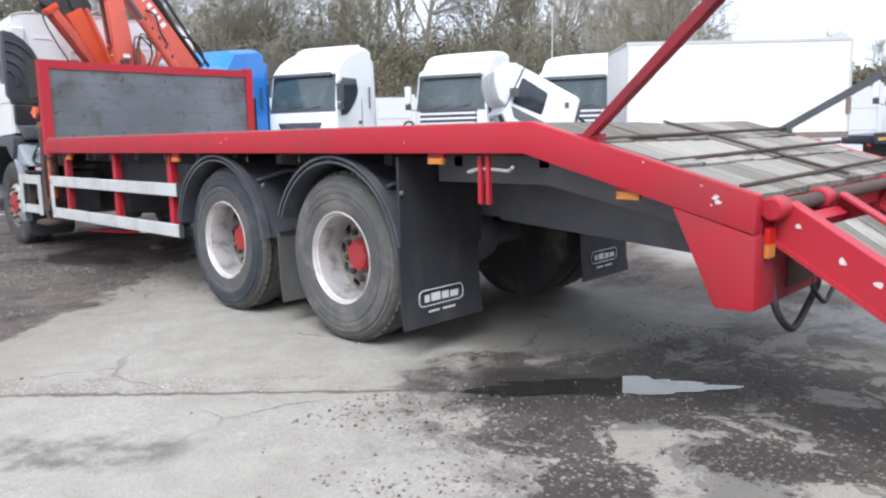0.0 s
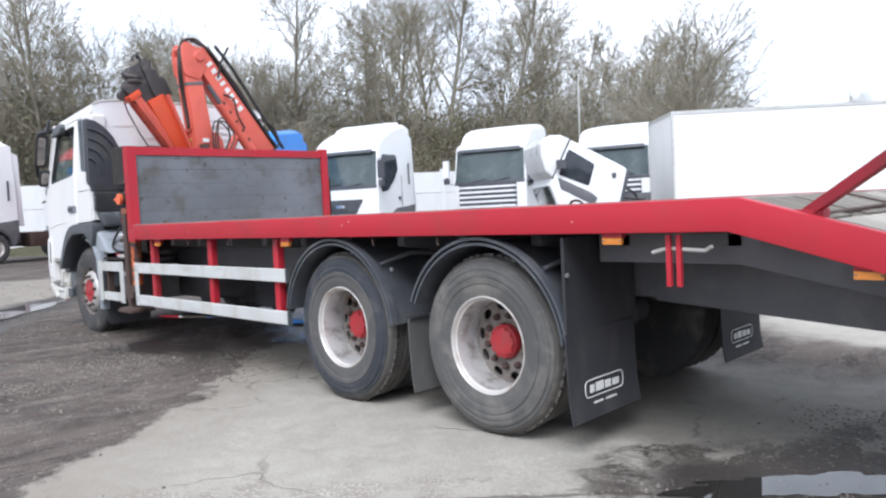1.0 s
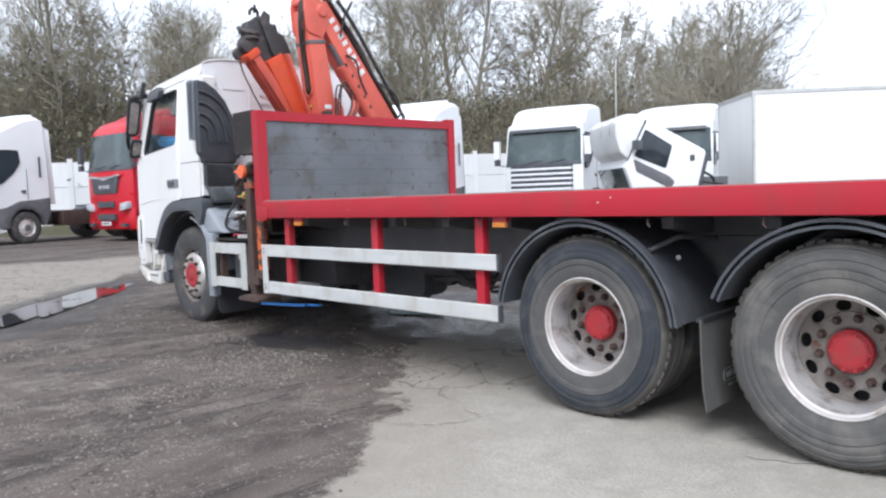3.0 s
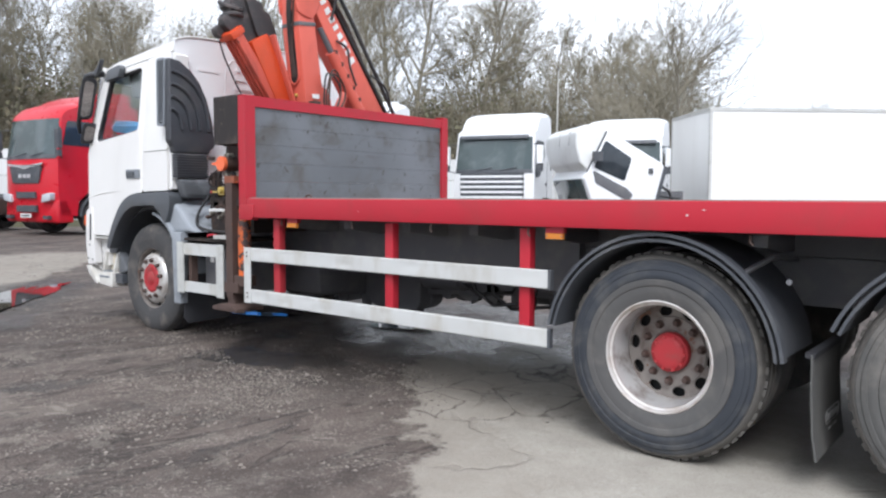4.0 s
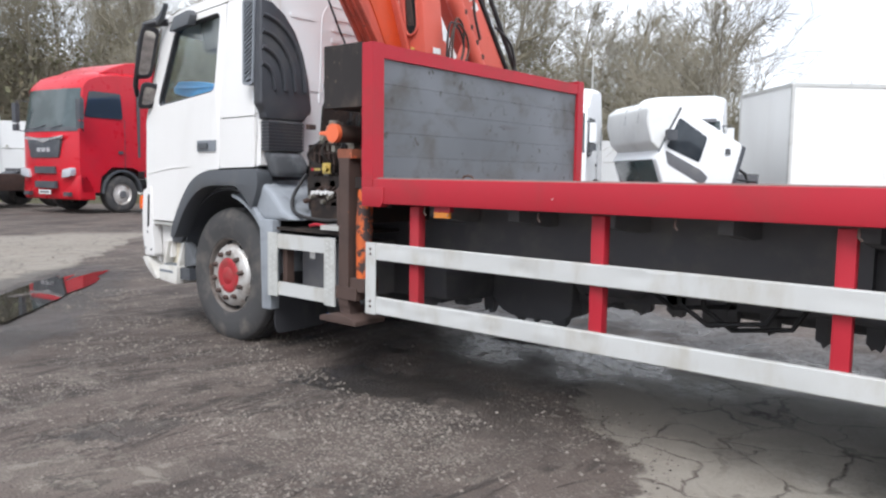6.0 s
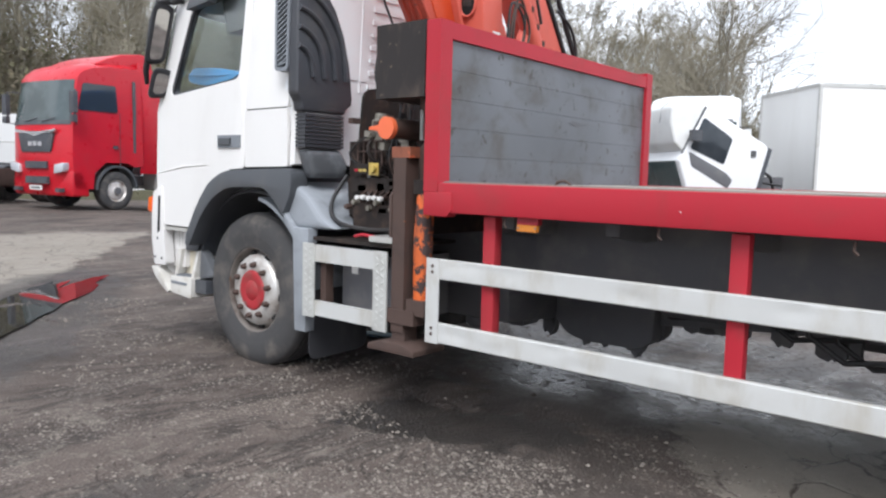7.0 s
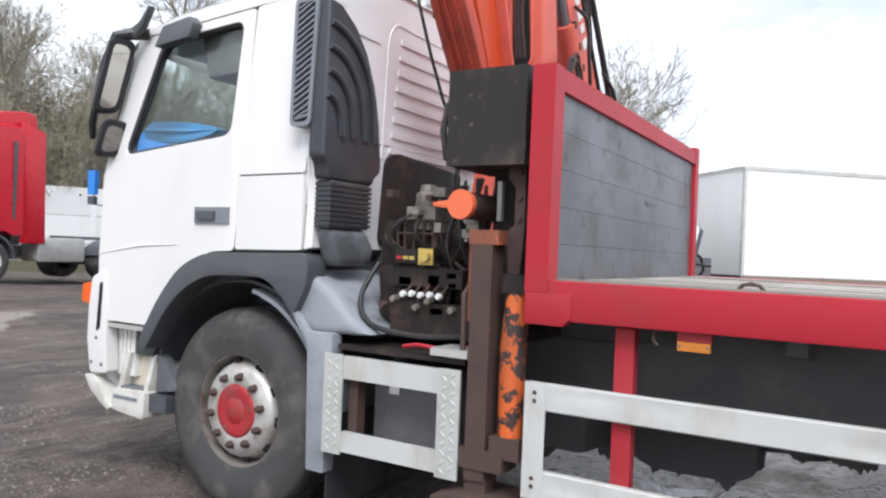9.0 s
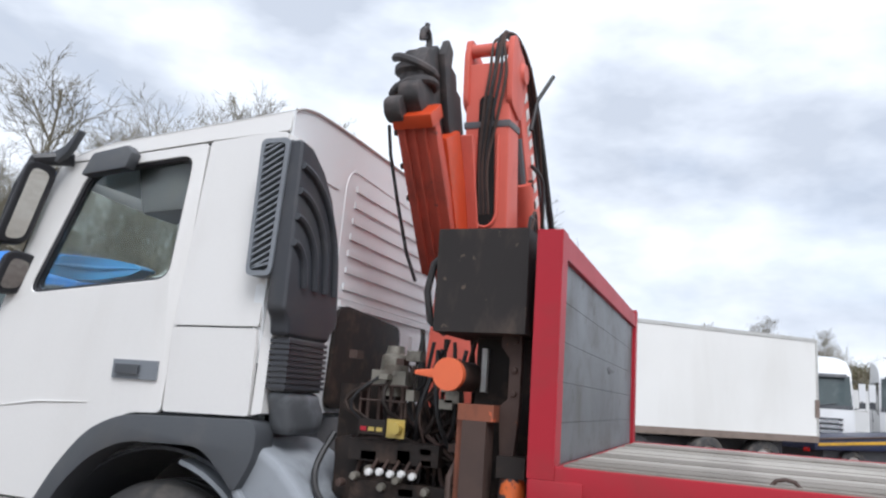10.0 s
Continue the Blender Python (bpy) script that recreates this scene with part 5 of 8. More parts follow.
for i, (mx, mt, ml, mw) in enumerate(((1.59, 0.33, 0.27, 0.09), (1.84, 0.32, 0.23, 0.1), (1.95, 0.31, 0.215, 0.09), (2.2, 0.31, 0.215, 0.12), (2.36, 0.37, 0.33, 0.07), (2.72, 0.46, 0.385, 0.2), (3.06, 0.49, 0.42, 0.13), (3.28, 0.43, 0.37, 0.16), (3.62, 0.43, 0.385, 0.1), (3.95, 0.43, 0.36, 0.14), (4.2, 0.44, 0.37, 0.09), (4.4, 0.53, 0.44, 0.16), (3.45, 0.44, 0.4, 0.06), (2.55, 0.46, 0.42, 0.1))):
    muck(mx, 1.5 + 0.04 * (i % 3), mt, ml, mw, 40 + i)
random.seed(5)
for i in range(9):
    hx = random.uniform(1.9, 4.4)
    hy = random.uniform(0.9, 1.6)
    zz = random.uniform(0.5, 0.62)
    part("pipe", tube([(hx, hy, 1.0), (hx + 0.05, hy, zz + 0.1), (hx + 0.2, hy + 0.02, zz), (hx + 0.5, hy + 0.05, zz + 0.04), (hx + 0.75, hy + 0.05, 0.95)], 0.014, 6), M_HOSE, lorry)

# deck
for side, (ya, yb) in enumerate(((-0.012, 0.05), (FAR - 0.05, FAR + 0.012))):
    part("side_rave", prism([(1.87, 1.28), (8.035, 1.284), (9.06, 0.998), (9.05, 0.853), (7.99, 1.142), (1.87, 1.137)], "y", ya, yb, 0.009), M_RED, lorry, "red steel side rave")
    part("corner_plate", prism([(1.785, 1.12), (1.935, 1.118), (1.965, 1.15), (1.965, 1.235), (1.785, 1.235)], "y", ya - 0.006 if side == 0 else ya, yb if side == 0 else yb + 0.006, 0.006), M_RED, lorry, "red corner plate")
    part("end_leg", prism([(8.72, 0.945), (9.055, 0.85), (9.055, 0.572), (8.905, 0.567)], "y", ya + 0.004, yb + 0.05, 0.01), M_RED, lorry, "red tapered end leg")
    part("end_plate", box(9.02, 9.062, (0.055 if side == 0 else 1.66), (0.78 if side == 0 else FAR - 0.055), 0.58, 0.845, 0.006), M_RED_DULL, lorry, "dull red plate at the tail")
part("tail_beam", prism([(8.93, 1.0), (9.05, 0.965), (9.05, 0.85), (8.93, 0.85)], "y", 0.052, FAR - 0.052, 0.006), M_RED, lorry)
part("tail_hinge_bar", tube([(9.085, 0.06, 0.945), (9.085, FAR - 0.06, 0.945)], 0.03, 12), M_RUST, lorry, "rusty hinge bar")
for y0 in (0.1, 0.62, 1.7, 2.22):
    part("hinge_boss", lathe([(0.0, -0.055), (0.036, -0.055), (0.045, -0.045), (0.045, 0.045), (0.036, 0.055), (0.0, 0.055)], (9.085, y0, 0.945), 18), M_RED, lorry)
for side, y0 in ((0, 0.10), (1, 1.70)):
    tl = part("tail_light", box(9.063, 9.08, 0.055 if side == 0 else 2.29, 0.12 if side == 0 else 2.355, 0.765, 0.815, 0.006), M_AMBER, lorry, "red and amber tail light")
    part("red_lens", box(9.063, 9.08, 0.055 if side == 0 else 2.29, 0.12 if side == 0 else 2.355, 0.817, 0.875, 0.006), M_REDLENS, tl, "red lens")
    part("number_board", box(9.063, 9.07, 0.3 if side == 0 else 1.85, 0.62 if side == 0 else 2.15, 0.62, 0.74, 0.004), M_RUST, lorry)

# ramps, let down behind the tail
ramp_turn = 31.6
for y0 in (0.14, 1.68):
    ramp = part("ramp", bm_new(), M_RED, lorry, "lowered red steel loading ramp with timber boards")
    ramp.matrix_basis = pose(9.10 - 0.05 * y0, y0, 0.945, 0, ramp_turn, 0)
    c = bm_new()
    for yy, sg in ((0.0, 1), (0.605, -1)):
        web = [(yy, -0.13), (yy, 0.025), (yy + sg * 0.085, 0.025), (yy + sg * 0.085, 0.012), (yy + sg * 0.03, 0.01), (yy + sg * 0.024, -0.112), (yy + sg * 0.05, -0.114), (yy + sg * 0.05, -0.13)]
        own = bm_new()
        prism(web if sg > 0 else web[::-1], "x", 0.0, 1.72, 0.003, own)
        join(c, own)
        box(0.0, 1.72, min(yy - sg * 0.022, yy), max(yy - sg * 0.022, yy), -0.13, -0.115, 0.002, c)
    for xx in (0.02, 0.55, 1.1, 1.66):
        box(xx, xx + 0.05, 0.03, 0.575, -0.09, -0.03, 0.004, c)
    c.to_mesh(ramp.data)
    c.free()
    for n in range(3):
        ob = part("ramp_board", box(0.14, 1.62, 0.09 + n * 0.145, 0.23 + n * 0.145, -0.028, 0.012, 0.006), M_RAMP_WOOD, ramp)
for y0, swing, reach, steel in ((0.055, -0.46, 1.3, M_RED_DULL), (FAR - 0.1, 0.0, 0.66, M_GREY_PLASTIC)):
    c = bm_new()
    run = Vector((0.775, swing, 0.43)).normalized()
    own = box(-0.06, reach, -0.016, 0.016, -0.021, 0.021, 0.005)
    own.transform(Matrix.Translation((8.30, y0, 1.215)) @ run.to_track_quat("X", "Z").to_matrix().to_4x4())
    join(c, own)
    box(8.21, 8.36, y0 - 0.03, y0 + 0.045, 1.16, 1.225, 0.006, c)
    part("ramp_stay", c, steel, lorry, "dull red steel stay leaning over the tail" if reach > 1 else "short dark grey steel stay")
for cy, lean_y, size, thick in ((0.45, 0.26, 0.14, 0.015), (0.85, 0.22, 0.1, 0.01)):
    loop = [(9.03, cy - 0.12, 0.74), (9.05, cy - lean_y + 0.01, 0.64)] + [(9.06 + 0.02 * math.sin(a * 2), cy - lean_y * math.cos(a), 0.575 - size * math.sin(a)) for a in np.linspace(0.0, math.pi, 16)] + [(9.05, cy + lean_y - 0.03, 0.66), (9.03, cy + 0.1, 0.8)]
    part("hose_loop", tube(loop, thick, 8), M_HOSE, lorry, "black hose hanging in a loop")
part("dirt_plate", prism([(8.935, 1.004), (9.045, 0.972), (9.047, 0.976), (8.937, 1.008)], "y", 0.06, FAR - 0.06, 0.0), M_TAILDIRT, lorry, "muddy brown edge of the tail")
chip_rng = random.Random(6)


def paint_chip(x, y, z, size, parent):
    """A ragged flake of bare primer, a hair proud of the paint."""
    pts = []
    for i in range(9):
        a, r = 2 * math.pi * i / 9, size * chip_rng.uniform(0.5, 1.2)
        pts.append((x + r * math.cos(a) * 1.1, z + r * math.sin(a) * 0.75))
    part("paint_chip", prism(pts, "y", y - 0.0015, y), M_CHIP, parent, "bare pale primer")


for cx, cz, r in ((8.9, 0.985, 0.014), (8.912, 0.967, 0.013), (8.886, 0.955, 0.005), (8.845, 1.027, 0.005), (8.6, 1.11, 0.004), (5.4, 1.24, 0.006), (5.32, 1.215, 0.007), (3.1, 1.2, 0.004), (7.2, 1.2, 0.004)):
    paint_chip(cx, -0.0125, cz, r, lorry)

for cx, cz, r in ((0.08, -0.03, 0.012), (0.27, -0.045, 0.018), (0.41, -0.04, 0.017), (0.7, -0.06, 0.012)):
    for ob in [o for o in lorry.children if o.name == "ramp"]:
        paint_chip(cx, -0.0005, cz, r, ob)
part("worn_edge", box(1.9, 8.02, 0.0, 0.052, 1.2795, 1.287, 0.002), M_PLANK, lorry, "worn pale deck edge")

# headboard
headboard = part("headboard", box(1.782, 1.872, -0.014, 0.078, 1.236, 2.055, 0.008), M_RED, lorry, "red framed headboard filled with grey boards")
part("post", box(1.782, 1.872, FAR - 0.078, FAR + 0.014, 1.12, 2.075, 0.008), M_RED, headboard)
part("top_rail", box(1.79, 1.868, 0.079, FAR - 0.079, 1.972, 2.052, 0.008), M_RED, headboard)
part("bottom_rail", box(1.79, 1.866, 0.079, FAR - 0.079, 1.19, 1.27, 0.004), M_RED, headboard)
for i in range(5):
    z0 = 1.273 + i * 0.1395
    part("board", box(1.803, 1.851, 0.08, FAR - 0.08, z0, z0 + 0.138, 0.0022), M_BOARD, headboard)
part("gouge", prism([(1.28, 1.655), (1.33, 1.668), (1.46, 1.655), (1.55, 1.66), (1.47, 1.644), (1.36, 1.636)], "x", 1.8512, 1.854), M_CHASSIS, headboard, "dark scrape in the board")

# guards, posts, lamps
for yy, sgn in ((0.06, 1), (FAR - 0.14, -1)):
    for px in (2.14, 3.31, 4.365):
        part("guard_post", prism([(px - 0.035, 0.5), (px + 0.035, 0.5), (px + 0.035, 1.128), (px - 0.035, 1.128)], "y", yy, yy + 0.06, 0.006), M_RED, lorry, "red guard post")


def dented_rail(x0, x1, y0, z0, sgn, seed):
    """A guard rail, 10 cm high and 3 cm deep, with shallow knocks in its outer face."""
    rng = random.Random(seed)
    knocks = [(rng.uniform(x0 + 0.1, x1 - 0.1), rng.uniform(0.02, 0.09), rng.uniform(0.02, 0.09), rng.uniform(0.014, 0.03), rng.uniform(-0.003, 0.005)) for _ in range(22)]
    outer, inner = (y0, y0 + 0.03) if sgn > 0 else (y0 + 0.03, y0)
    bm, rows, n = bm_new(), [], 110
    for i in range(n + 1):
        x = x0 + (x1 - x0) * i / n
        row = [bm.verts.new((x, inner, z0)), bm.verts.new((x, outer + sgn * 0.005, z0))]
        for h in (0.005, 0.02, 0.035, 0.05, 0.065, 0.08, 0.095):
            d = sum(k[4] * math.exp(-((x - k[0]) / k[2]) ** 2 - ((h - k[1]) / k[3]) ** 2) for k in knocks)
            row.append(bm.verts.new((x, outer + sgn * d, z0 + h)))
        row += [bm.verts.new((x, outer + sgn * 0.005, z0 + 0.1)), bm.verts.new((x, inner, z0 + 0.1))]
        rows.append(row)
    m = len(rows[0])
    for a, b in zip(rows, rows[1:]):
        for j in range(m):
            bm.faces.new((a[j], a[(j + 1) % m], b[(j + 1) % m], b[j]))
    bm.faces.new(rows[0])
    bm.faces.new(rows[-1][::-1])
    bmesh.ops.recalc_face_normals(bm, faces=bm.faces)
    return bm


for side, y0 in ((0, 0.026), (1, FAR - 0.056)):
    guard = part("side_guard", dented_rail(1.79, 4.54, y0, 0.805, 1 - 2 * side, 3 + side), M_GUARD, lorry, "chalky white side guard rails")
    part("rail", dented_rail(1.79, 4.538, y0, 0.487, 1 - 2 * side, 9 + side), M_GUARD, guard)
    part("upright", box(1.785, 1.868, y0 - 0.006, y0, 0.484, 0.908, 0.003), M_GUARD, guard)
    for zz in (0.53, 0.56, 0.84, 0.87):
        part("rivet", lathe([(0.0, -0.005), (0.007, -0.004), (0.009, 0.0)], (1.825, y0 - 0.006, zz), 8), M_RUST, guard)
    for zz in (0.487, 0.805):
        part("end_cap", box(4.5385, 4.555, y0 - 0.002, y0 + 0.034, zz - 0.003, zz + 0.103, 0.004), M_GREY_PLASTIC, guard)
for lx, lz in ((2.385, 1.092), (4.585, 1.092), (7.41, 1.105), (8.52, 0.975)):
    lamp = part("marker_lamp", box(lx - 0.052, lx + 0.052, 0.006, 0.03, lz - 0.016, lz + 0.014, 0.005), M_AMBER, lorry, "amber side marker lamp on a red bracket")
    part("bracket", box(lx - 0.054, lx + 0.054, 0.012, 0.05, lz + 0.015, lz + 0.06, 0.003), M_RED_DULL, lamp)
    for sx in (-0.045, 0.045):
        part("screw", lathe([(0.0, -0.003), (0.005, 0.0)], (lx + sx, 0.006, lz), 8), M_CHASSIS, lamp)
for hx in (2.25, 3.0, 3.7, 4.41, 5.6, 6.2):
    part("lashing_hook", tube([(hx, 0.03, 1.13), (hx, 0.02, 1.10), (hx + 0.015, 0.02, 1.085)], 0.006, 6), M_RUST, lorry)
for hx in (7.68, 7.73):
    part("hanging_strap", box(hx, hx + 0.022, 0.03, 0.05, 0.9, 1.13, 0.004), M_RED, lorry)
part("lever", tube([(7.6, 0.05, 1.05), (7.68, 0.05, 1.07), (7.86, 0.05, 1.06), (7.9, 0.03, 1.08)], 0.009, 6), M_ALU, lorry)
for rx in (2.55, 7.2):
    part("lashing_ring", tube([(rx - 0.04, 0.03, 1.283), (rx - 0.025, 0.03, 1.3), (rx, 0.03, 1.305), (rx + 0.025, 0.03, 1.3), (rx + 0.04, 0.03, 1.283)], 0.007, 6), M_RUST, lorry, "rusty lashing ring on the deck edge")

# mudguards and flaps
for n, (dx, a0) in enumerate(zip(DRIVE, (170, 158))):
    for side in (0, 1):
        ya, yb = (0.02, 0.66) if side == 0 else (FAR - 0.66, FAR - 0.02)
        g = bm_new()
        pts = arc(dx, WZ, 0.585, a0, 6, 26)
        sheet(pts, -0.014, g, "y", ya, yb)
        rim_y = (ya - 0.004, ya + 0.05) if side == 0 else (yb - 0.05, yb + 0.004)
        sheet(arc(dx, WZ, 0.60, a0, 6, 26), 0.016, g, "y", *rim_y)
        mg = part("mudguard", g, M_BLACK, lorry, "scuffed black plastic mudguard")
        ymid = 0.5 * (ya + yb)
        part("mudguard_stay", tube([(dx + 0.4, ya + 0.1, WZ + 0.44), (dx + 0.46, ymid, WZ + 0.5), (dx + 0.46, 1.22, 0.95)], 0.014, 8), M_CHASSIS, mg)
        part("bolt", lathe([(0.0, -0.012), (0.012, -0.01), (0.014, 0.0)], (dx + 0.62, ya + 0.01, WZ + 0.42), 8), M_CHASSIS, mg)


def logo_bars(parent, x, y0, z0, w, mat):
    """The maker's plate on a mud flap: a rounded outline with plain bars."""
    pts, f = [], w / 0.41
    for cx, cz, a in ((w - 0.035 * f, 0.035 * f, -90), (w - 0.035 * f, 0.065 * f, 0), (0.035 * f, 0.065 * f, 90), (0.035 * f, 0.035 * f, 180)):
        for s in range(5):
            t = radians(a + s * 22.5)
            pts.append((x, y0 + cx + 0.035 * f * math.cos(t), z0 + cz + 0.035 * f * math.sin(t)))
    part("outline", tube(pts + [pts[0]], 0.003, 4), mat, parent)
    c = bm_new()
    for a, b, h in ((0.05, 0.09, 0.045), (0.11, 0.19, 0.05), (0.21, 0.27, 0.045), (0.29, 0.36, 0.04)):
        box(x - 0.002, x + 0.003, y0 + a * f, y0 + b * f, z0 + 0.025 * f, z0 + (0.025 + h) * f, 0.001, c)
    for a, b in ((0.08, 0.18), (0.21, 0.33)):
        box(x - 0.002, x + 0.003, y0 + a * f, y0 + b * f, z0 - 0.05 * f, z0 - 0.032 * f, 0.001, c)
    part("lettering", c, mat, parent)


def flap(x, ya, yb, z0, z1, label, mat, at, wide, ink):
    curve = [(x, z1), (x + 0.004, z0 + 0.6 * (z1 - z0)), (x + 0.012, z0 + 0.25 * (z1 - z0)), (x + 0.03, z0)]
    f = part("mud_flap", sheet(curve, 0.008, None, "y", ya, yb), mat, lorry, label)
    logo_bars(f, x + 0.024, ya + at * (yb - ya), z0 + 0.11, wide * (yb - ya), ink)


for ya, yb in ((0.06, 0.62), (FAR - 0.62, FAR - 0.06)):
    flap(5.86, ya, yb, 0.16, 0.62, "dusty grey rubber mud flap with a faint logo plate", M_DUSTFLAP, 0.4, 0.46, M_FAINT)
for ya, yb in ((-0.005, 0.66), (FAR - 0.66, FAR - 0.02)):
    flap(7.12, ya, yb, 0.18, 0.64, "black rubber mud flap with a white logo plate", M_FLAP, 0.2, 0.55, M_LETTER)
for ya, yb in ((0.02, 0.7), (FAR - 0.7, FAR - 0.02)):
    part("flap_board", box(7.10, 7.118, ya, yb, 0.6, 1.12, 0.004), M_FLAP, lorry, "dark board above the mud flap")
    part("flap_clamp", box(7.085, 7.13, ya, ya + 0.1, 0.605, 0.635, 0.006), M_FLAP, lorry)
    part("flap_clamp", box(5.835, 5.875, ya + 0.05, yb - 0.1, 0.605, 0.628, 0.006), M_FLAP, lorry)
part("tail_box", prism([(7.2, 0.72), (8.6, 0.62), (8.9, 0.84), (8.0, 1.1), (7.2, 1.1)], "y", 0.78, 1.66, 0.02), M_CHASSIS, lorry, "dark structure beneath the tail")
for y0 in (0.3, 1.1, 1.3, 2.1):
    part("tail_stringer", prism([(7.15, 1.125), (8.02, 1.125), (9.0, 0.85), (9.0, 0.76), (7.9, 0.98), (7.15, 0.98)], "y", y0, y0 + 0.06, 0.004), M_CHASSIS, lorry)

# ---- cab ----
CY = FAR / 2


def lean(bm):
    """Draws the upper cab inwards."""
    for v in bm.verts:
        if v.co.z > 1.8:
            t = (v.co.z - 1.8) / 0.85
            v.co.y += (CY - v.co.y) * 0.075 * t * t
    return bm


def roof_edge(x):
    """Height of the cab's roof edge along its length."""
    return 2.635 + (x - 0.64) * 0.095 - 0.9 * max(0.0, -0.35 - x) ** 2


WINDOW = smooth_loop([(-0.665, 1.81), (-0.435, 2.405), (0.165, 2.45), (0.15, 1.885)], 0.07)
WINDOW_IN = smooth_loop([(-0.645, 1.825), (-0.425, 2.39), (0.15, 2.433), (0.135, 1.898)], 0.065)
SIDE = [(-0.84, 0.91), (-0.85, 1.3), (-0.83, 1.72), (-0.62, 2.44), (-0.55, 2.47), (-0.1, 2.55), (0.57, 2.61), (0.64, 2.61), (0.645, 1.34), (0.05, 1.315), (-0.15, 1.24), (-0.3, 1.08), (-0.42, 0.91)]
cab = part("cab", lean(plate([(0.12, 1.36), (FAR - 0.12, 1.36), (FAR - 0.06, 1.8), (FAR - 0.08, 2.5), (0.08, 2.5), (0.06, 1.8)], [], "x", 0.60, 0.648)), M_WHITE_DIRTY, lorry, "white day cab with a grimy ribbed rear wall")


def cab_sides():
    for side in (0, 1):
        def ys(a, b):
            return (a, b) if side == 0 else (FAR - b, FAR - a)
        part("side_shell", lean(plate(SIDE, [WINDOW_IN], "y", *ys(0.082, 0.11))), M_BLACK, cab)
        door_shape = smooth_loop([(-0.845, 0.915), (-0.853, 1.3), (-0.832, 1.72), (-0.64, 2.44), (0.231, 2.505), (0.201, 1.325), (0.05, 1.318), (-0.15, 1.243), (-0.3, 1.083), (-0.42, 0.915)], 0.03, 3)
        d = lean(plate(door_shape, [WINDOW], "y", *ys(0.055, 0.08)))
        round_edges(d, 0.004, 1, 1.0)
        door = part("door", d, M_WHITE, cab, "white cab door with a crease")
        part("side_panel", lean(plate(smooth_loop([(0.245, 2.508), (0.57, 2.535), (0.638, 2.53), (0.64, 1.695), (0.215, 1.69)], 0.012, 2), [], "y", *ys(0.055, 0.08))), M_WHITE, cab)
        part("side_panel", lean(plate(smooth_loop([(0.213, 1.682), (0.632, 1.687), (0.634, 1.345), (0.213, 1.335)], 0.012, 2), [], "y", *ys(0.055, 0.08))), M_WHITE, cab)
        part("corner_strip", lean(plate([(0.642, 2.52), (0.69, 2.5), (0.69, 1.36), (0.642, 1.35)], [], "y", *ys(0.065, 0.2))), M_WHITE, cab)
        # roof edge above the door
        part("roof_side", lean(plate(smooth_loop([(-0.635, 2.448)] + [(x, roof_edge(x)) for x in (-0.6, -0.5, -0.35, -0.1, 0.2, 0.45, 0.645)] + [(0.645, 2.538), (0.24, 2.514)], 0.008, 2), [], "y", *ys(0.055, 0.09))), M_WHITE, cab)
        # crease along the lower door
        part("door_crease", tube([(-0.83, ys(0.054, 0.1)[0 if side == 0 else 1], 1.28), (-0.5, ys(0.052, 0.1)[0 if side == 0 else 1], 1.33), (-0.2, ys(0.053, 0.1)[0 if side == 0 else 1], 1.345)], [0.002, 0.0045, 0.002], 6), M_WHITE, door)
        glass = part("window", lean(plate(WINDOW_IN, [], "y", *ys(0.09, 0.096))), M_GLASS, door, "tinted side window")
        glass.visible_shadow = False
        seal = [(u, ys(0.078, 0)[0] if side == 0 else FAR - 0.078, v) for u, v in WINDOW]
        sb = lean(tube(seal + [seal[0]], 0.016, 6))
        part("window_seal", sb, M_GLOSS, door)
        hb = bm_new()
        box(-0.075, 0.165, *ys(0.045, 0.06), 1.455, 1.535, 0.012, hb)
        part("handle", hb, M_SLAT, door, "grey plastic door handle")
        part("grip", box(-0.05, 0.075, *ys(0.03, 0.05), 1.475, 1.515, 0.01), M_GREY_PLASTIC, door)
        part("visor", lean(prism([(-0.42, 2.36), (-0.38, 2.47), (-0.18, 2.5), (-0.14, 2.46), (-0.16, 2.385)], "y", *ys(-0.015, 0.055), 0.012)), M_GREY_PLASTIC, door, "grey wind deflector")


cab_sides()


